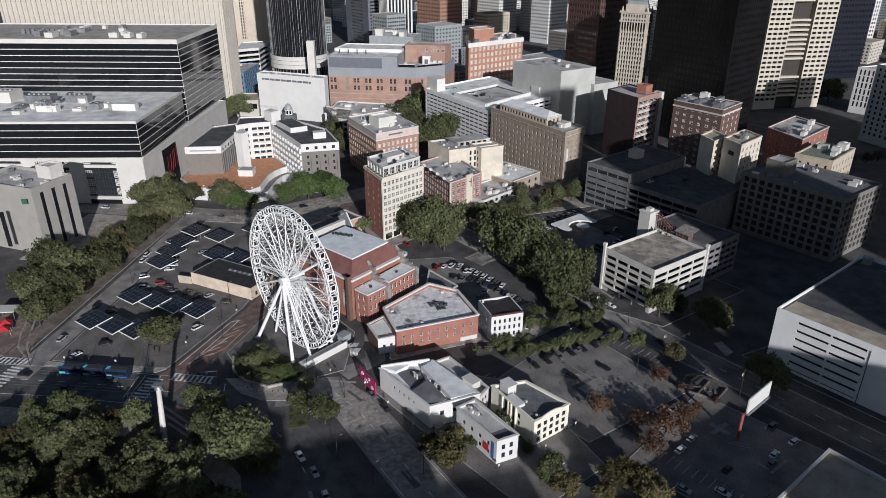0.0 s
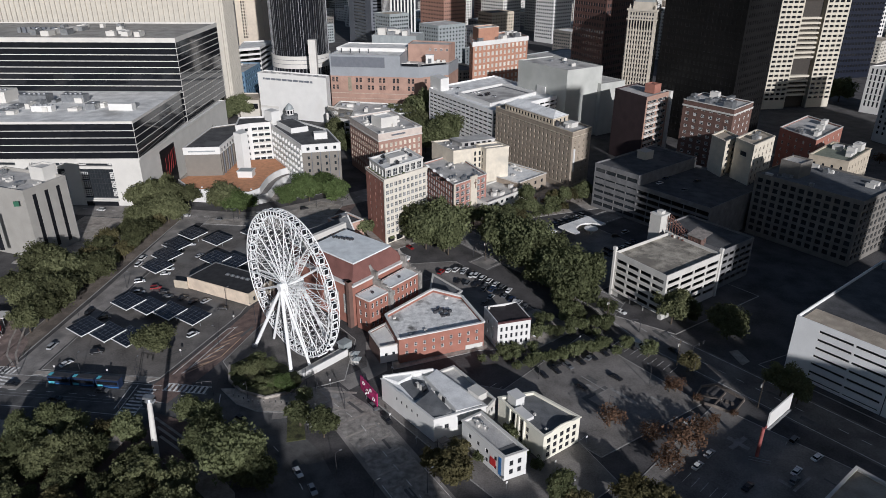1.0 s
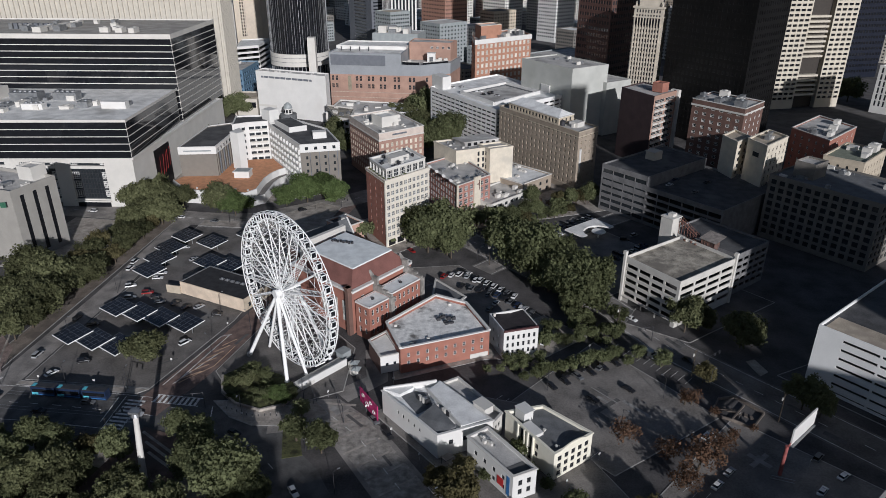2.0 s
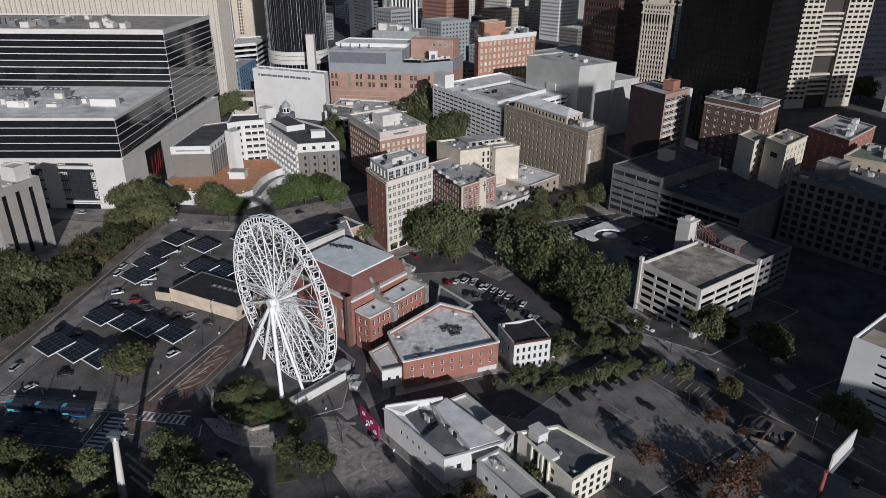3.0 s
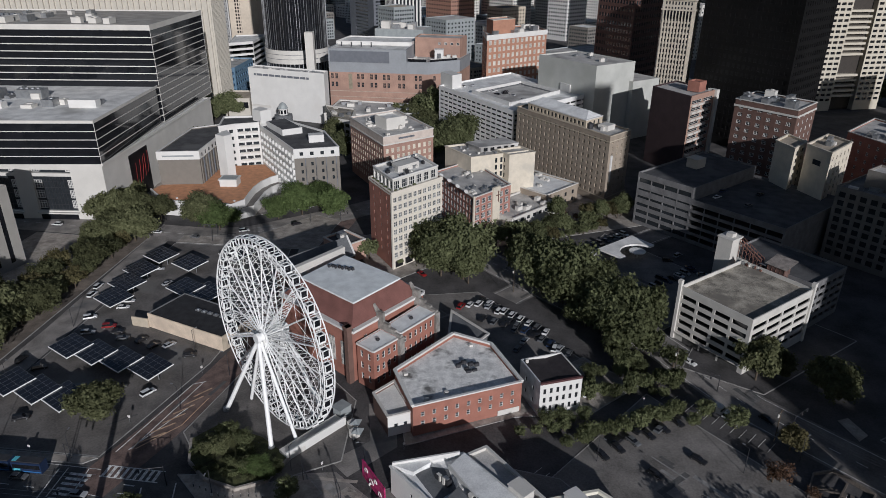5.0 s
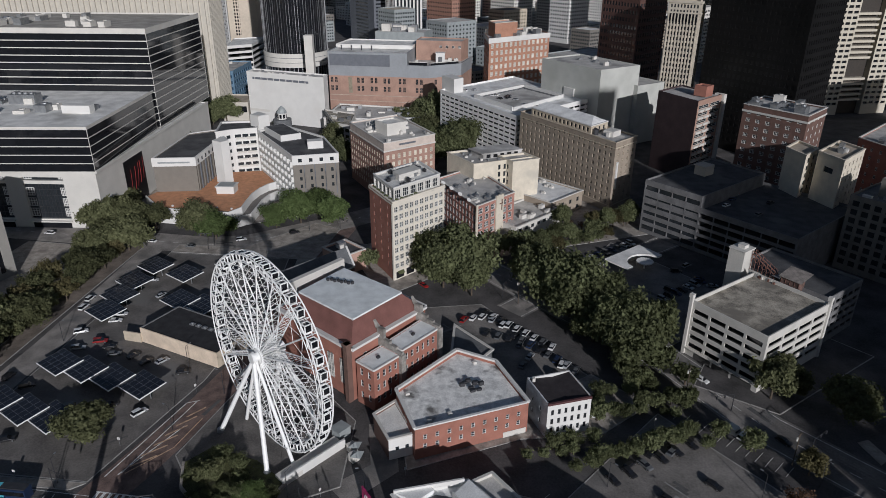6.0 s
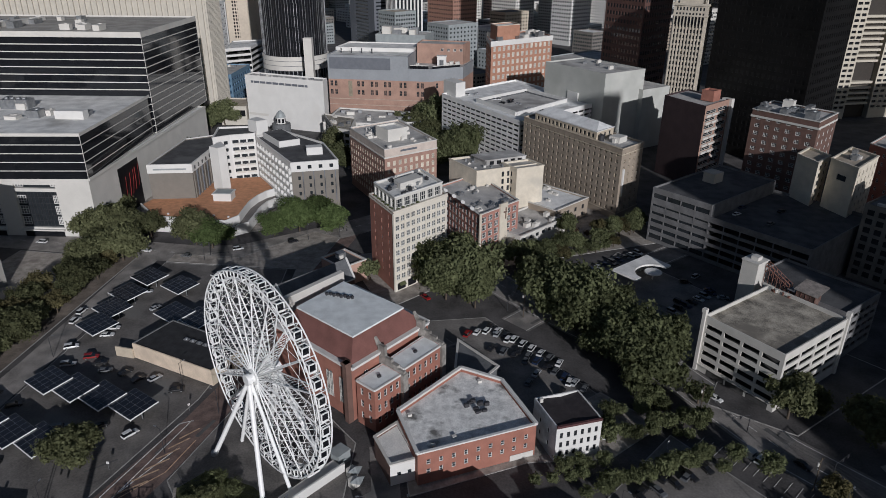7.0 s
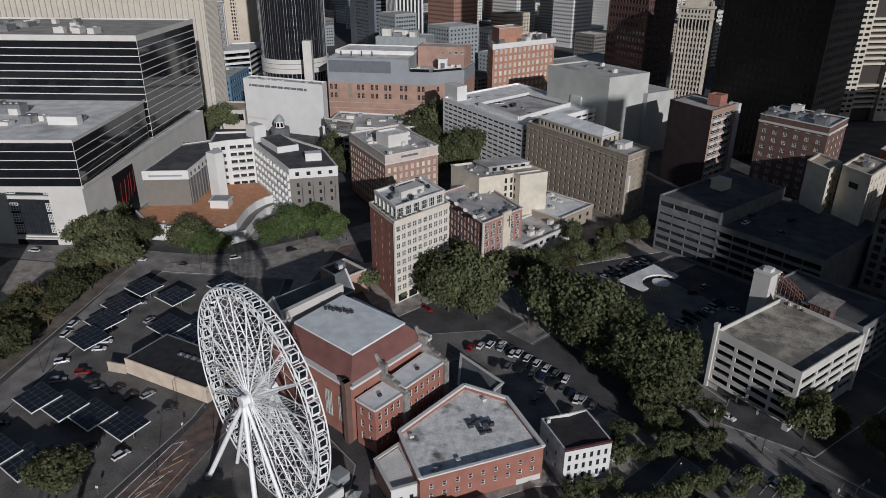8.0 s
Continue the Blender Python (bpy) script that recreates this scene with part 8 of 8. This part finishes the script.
def plant(x, y, kind, size=1.0, z=-0.15):
    place(("tree", kind), lambda: tree(*TREES[kind]), pose(x, y, z, 0, 0, rt.uniform(0, 360)) @ Matrix.Diagonal((size * rt.uniform(0.92, 1.08), size, size * rt.uniform(0.88, 1.12), 1)))


def row(x0, y0, x1, y1, n, kinds, size=1.0, spread=1.2):
    for i in range(n):
        f = i / max(n - 1, 1)
        plant(x0 + (x1 - x0) * f + rt.uniform(-spread, spread), y0 + (y1 - y0) * f + rt.uniform(-spread, spread), rt.choice(kinds), size * rt.uniform(0.8, 1.2))


# along the lane beside the solar car park, two deep and more
row(-185, 222, -186, 336, 13, "mnmc", 0.95)
row(-195, 240, -196, 300, 7, "mnmf", 1.05, 2.0)
row(-194, 316, -196, 340, 3, "mn", 1.0, 1.5)
row(-207, 246, -208, 268, 3, "mn", 1.1, 2.0)
row(-206, 350, -186, 360, 4, "nm", 1.15)
row(-213, 385, -204, 372, 3, "nm", 0.95)
# before the hotel
plant(-161, 356, "n", 1.15)
plant(-152, 353, "i", 1.1)
plant(-129, 370, "i", 0.85)
plant(-119, 377, "i", 1.1)
plant(-104, 379, "i", 1.05)
plant(-114, 388, "i", 0.95)
# round the apartment tower and its street
row(-47, 331, -29, 313, 5, "bh", 1.15, 2)
plant(-35, 322, "b", 1.35)
plant(-42, 318, "h", 1.1)
plant(-75, 331, "e", 1.2)
row(-44, 372, -34, 360, 3, "ae", 0.85)
for x, y, kind in ((-102, 572, "m"), (-92, 560, "n"), (-84, 574, "n"), (-73, 556, "m"), (-80, 540, "n"), (-66, 531, "m"), (-72, 518, "n"), (-58, 518, "m"), (-64, 506, "n"), (-135, 508, "n"), (-131, 520, "m")):
    plant(x, y, kind, 1.15)
# big trees between the two car parks
row(-5, 318, 31, 280, 6, "bh", 1.15, 2.5)
row(-2, 306, 22, 284, 4, "bha", 1.1, 2.5)
row(10, 304, 32, 284, 3, "ah", 1.05, 2)
row(16, 293, 31, 279, 3, "a", 1.0, 1.5)
row(-14, 346, 30, 378, 11, "ckek", 0.72, 1.6)
row(-20, 350, -8, 362, 3, "e", 1.2)
row(-10, 352, 26, 382, 10, "kaek", 0.85, 1.5)
row(8, 384, 38, 394, 7, "acj", 0.85, 2)
row(40, 396, 44, 404, 2, "a", 0.8)
# the small orchard beside the white house
row(5, 219, 36, 236, 9, "kke", 0.62, 1.2)
row(8, 221, 38, 238, 10, "g", 1.0, 1.2)
row(13, 240, 34, 252, 7, "ke", 0.66, 2.0)
row(14, 250, 30, 262, 6, "ek", 0.75, 2.0)
row(30, 244, 38, 250, 3, "gk", 0.7, 2.0)
row(-8, 222, 4, 226, 4, "g", 0.9, 0.8)
row(-1, 227.5, 9, 231.5, 4, "k", 0.7, 0.8)
row(14, 285, 28, 268, 4, "hab", 1.0, 1.5)
row(24, 262, 40, 250, 4, "ke", 0.8, 1.8)
row(14, 252, 30, 258, 3, "k", 0.75, 1.6)
row(36, 236, 42, 231, 2, "k", 0.7, 1.6)
plant(41, 262, "e", 0.9)
plant(34, 190.5, "d", 1.0)
plant(54, 181, "d", 1.4)
plant(48.5, 173.5, "d", 1.0)
row(34, 156, 46, 150, 3, "cf", 0.8, 2.0)
# round the garages and the lots on the street
plant(65.6, 257.6, "m", 1.2)
plant(71.2, 259.5, "m", 0.85)
plant(84.5, 250.5, "n", 0.9)
plant(65, 224.5, "c", 0.85)
plant(58.5, 212, "d", 0.8)
plant(93.4, 213.2, "m", 1.0)
plant(97.5, 209.5, "m", 0.75)
row(44, 238, 52, 232, 2, "gk", 1.0)
row(57, 211, 64, 207, 2, "jc", 0.9, 1)
row(46, 184, 60, 190, 3, "djd", 0.9, 2.5)
row(68, 196, 76, 200, 2, "j", 0.8, 2)
# the front street and the shops
plant(-12.8, 159.5, "f", 1.05)
plant(-12.5, 171.8, "c", 0.75)
plant(-19.5, 165.5, "c", 0.8)
plant(-6.5, 170.5, "g", 0.9)
plant(2.2, 180.2, "e", 0.75)
plant(6.6, 174.0, "g", 0.9)
plant(10.6, 168.8, "g", 0.9)
row(16, 158, 30, 150, 3, "ac", 0.8, 2)
plant(-55, 175.5, "a", 0.85)
plant(-66, 191.5, "k", 0.95)
plant(-64, 180, "e", 0.9)
plant(-80, 169, "k", 0.9)
plant(-72, 161.5, "e", 1.0)
plant(-86, 163, "h", 0.8)
plant(-130.0, 214.5, "n", 0.95)
row(-96, 205, -80, 201, 8, "mgk", 0.5, 1.2)
row(-79, 200, -74, 198, 3, "i", 0.34, 0.8)
row(-92, 198.5, -77, 196, 8, "g", 0.55, 0.8)
row(-93, 212, -80, 206, 6, "gk", 0.85, 1.5)
row(-80, 199, -72, 199, 3, "k", 0.75, 0.8)
# shrubs on the apartment tower's roof terrace
for f in (0.1, 0.3, 0.5, 0.7, 0.9):
    p = Vector(APT_TERRACE[3]).lerp(Vector(APT_TERRACE[0]), f)
    q = Vector(APT_TERRACE[0]).lerp(Vector(APT_TERRACE[1]), f * 0.5)
    plant(p.x - 0.5, p.y - 0.5, "g", 0.36, z=33.3)
    plant(q.x + 0.4, q.y - 0.6, "g", 0.36, z=33.3)
# the park
for i in range(20):
    for j in range(6):
        x, y = -196 + i * 7.0 + rt.uniform(-3, 3), 122 + j * 7.8 + rt.uniform(-3, 3)
        if y < 162 + min(0, (-x - 118) * 0.5) and (x > -158 or y < 150) and rt.random() < 0.74:
            plant(x, y, rt.choice("cmfkmnam"), rt.uniform(0.65, 1.0))
row(-150, 167, -112, 166, 5, "acf", 0.8, 1.5)
row(-98, 178, -92, 174, 2, "a", 0.9, 1.0)
row(-88, 160, -66, 152, 5, "aeh", 0.95, 1.5)
# further off
row(-62, 560, -84, 572, 4, "b", 1.2, 4)
row(-44, 548, -30, 524, 4, "b", 1.1, 4)
row(-78, 470, -46, 500, 7, "bh", 1.15, 5)
row(-92, 452, -80, 470, 3, "b", 1.1, 3)
row(-250, 540, -236, 566, 4, "b", 1.1, 3)
row(-204, 452, -172, 470, 5, "bh", 1.0, 4)
row(-152, 470, -128, 470, 4, "bh", 1.0, 4)
row(190, 470, 260, 500, 6, "d", 1.2, 6)
row(246, 690, 300, 690, 6, "ab", 1.4, 5)

# tram stop with curved tracks and a pale shelter
slab("plaza", [(-212, 206), (-193, 201), (-176.5, 200.2), (-183, 217), (-199, 230), (-214, 232)], -0.1, mat("pink_paving", (0.25, 0.19, 0.165), 0.85, vary=0.35, scale=0.4, fine=2.5, stain=(0.15, 0.115, 0.1), stain_at=0.5), "pinkish paved tram stop")
for path in ([(-194.7, 227.5), (-190.0, 216.2), (-184.7, 207.1), (-177.5, 200.8)], [(-191, 226.5), (-186.3, 216.6), (-181.5, 207.5), (-176.6, 202)]):
    strip(path, 0.7, -0.085, PAVING, "tram_track", "pale curved tram track strip in the paving")
shelter = thing("tram_shelter", -203, 227, -0.1, "low pale flat-roofed tram shelter", "shelter")
part("shelter_roof", Geo().prism([(-208, 229), (-199.2, 230.2), (-197.8, 224.6), (-206.4, 222.6)], 4.2, 4.6, bottom=True), PALE, shelter)
for x, y in ((-206.5, 228.4), (-199.8, 229.4), (-198.6, 225), (-205.6, 223.4)):
    part("post", Geo().tube((x, y, -0.1), (x, y, 4.25), 0.14, n=8), STEEL_GREY, shelter)
# red tents by the tram stop
for x, y, az in ((-195.6, 214.6, 35), (-198.4, 219.6, 35)):
    k = thing("market_tent", x, y, -0.2, "red fabric market tent on thin posts", "tent", "tents by the tram stop")
    g = Geo()
    m = pose(x, y, 0, 0, 0, az)
    eave = [m @ Vector((a, b, 2.3)) for a, b in ((-2.2, -2.2), (2.2, -2.2), (2.2, 2.2), (-2.2, 2.2))]
    peak = m @ Vector((0, 0, 3.9))
    for a, b in zip(eave, eave[1:] + eave[:1]):
        g.face(a, b, peak)
    part("tent_roof", g, RED, k)
    for a in eave:
        part("post", Geo().tube((a.x, a.y, -0.25), tuple(a), 0.05, n=6), STEEL_WHITE, k)

# ---- unseen blocks added to cast the shade ----
def shade_caster(c0, c1, z1, d0=-105.0, d1=-60.0):
    """An unseen block added to cast shade, square to the sun: c across, d along its light."""
    at = lambda c, d: (c * 0.915 - d * 0.4035, c * 0.4035 + d * 0.915)
    poly = [at(c0, d0), at(c1, d0), at(c1, d1), at(c0, d1)]
    building("office_block", "unseen pale block placed to cast shade", "office", poly, z1, BEIGE, {2: plain(8, 2.2, int(z1 // 5), 2.2, 3.0, 2.0)}, ROOF_GREY, group="blocks across the park", single=0)


# each strip's height sets how far its shade reaches
for c0, c1, z1 in ((-220, -95, 74), (-95, -32, 77), (-32, 8, 80), (8, 48, 74), (48, 74, 65), (74, 100, 59), (100, 130, 59), (130, 160, 66), (160, 166, 80), (166, 181, 96), (181, 201, 79), (201, 209, 62), (209, 232, 182), (232, 259, 206), (259, 286, 142), (304, 372, 130), (372, 420, 165), (420, 520, 195)):
    shade_caster(c0 + 0.02, c1 - 0.02, z1)
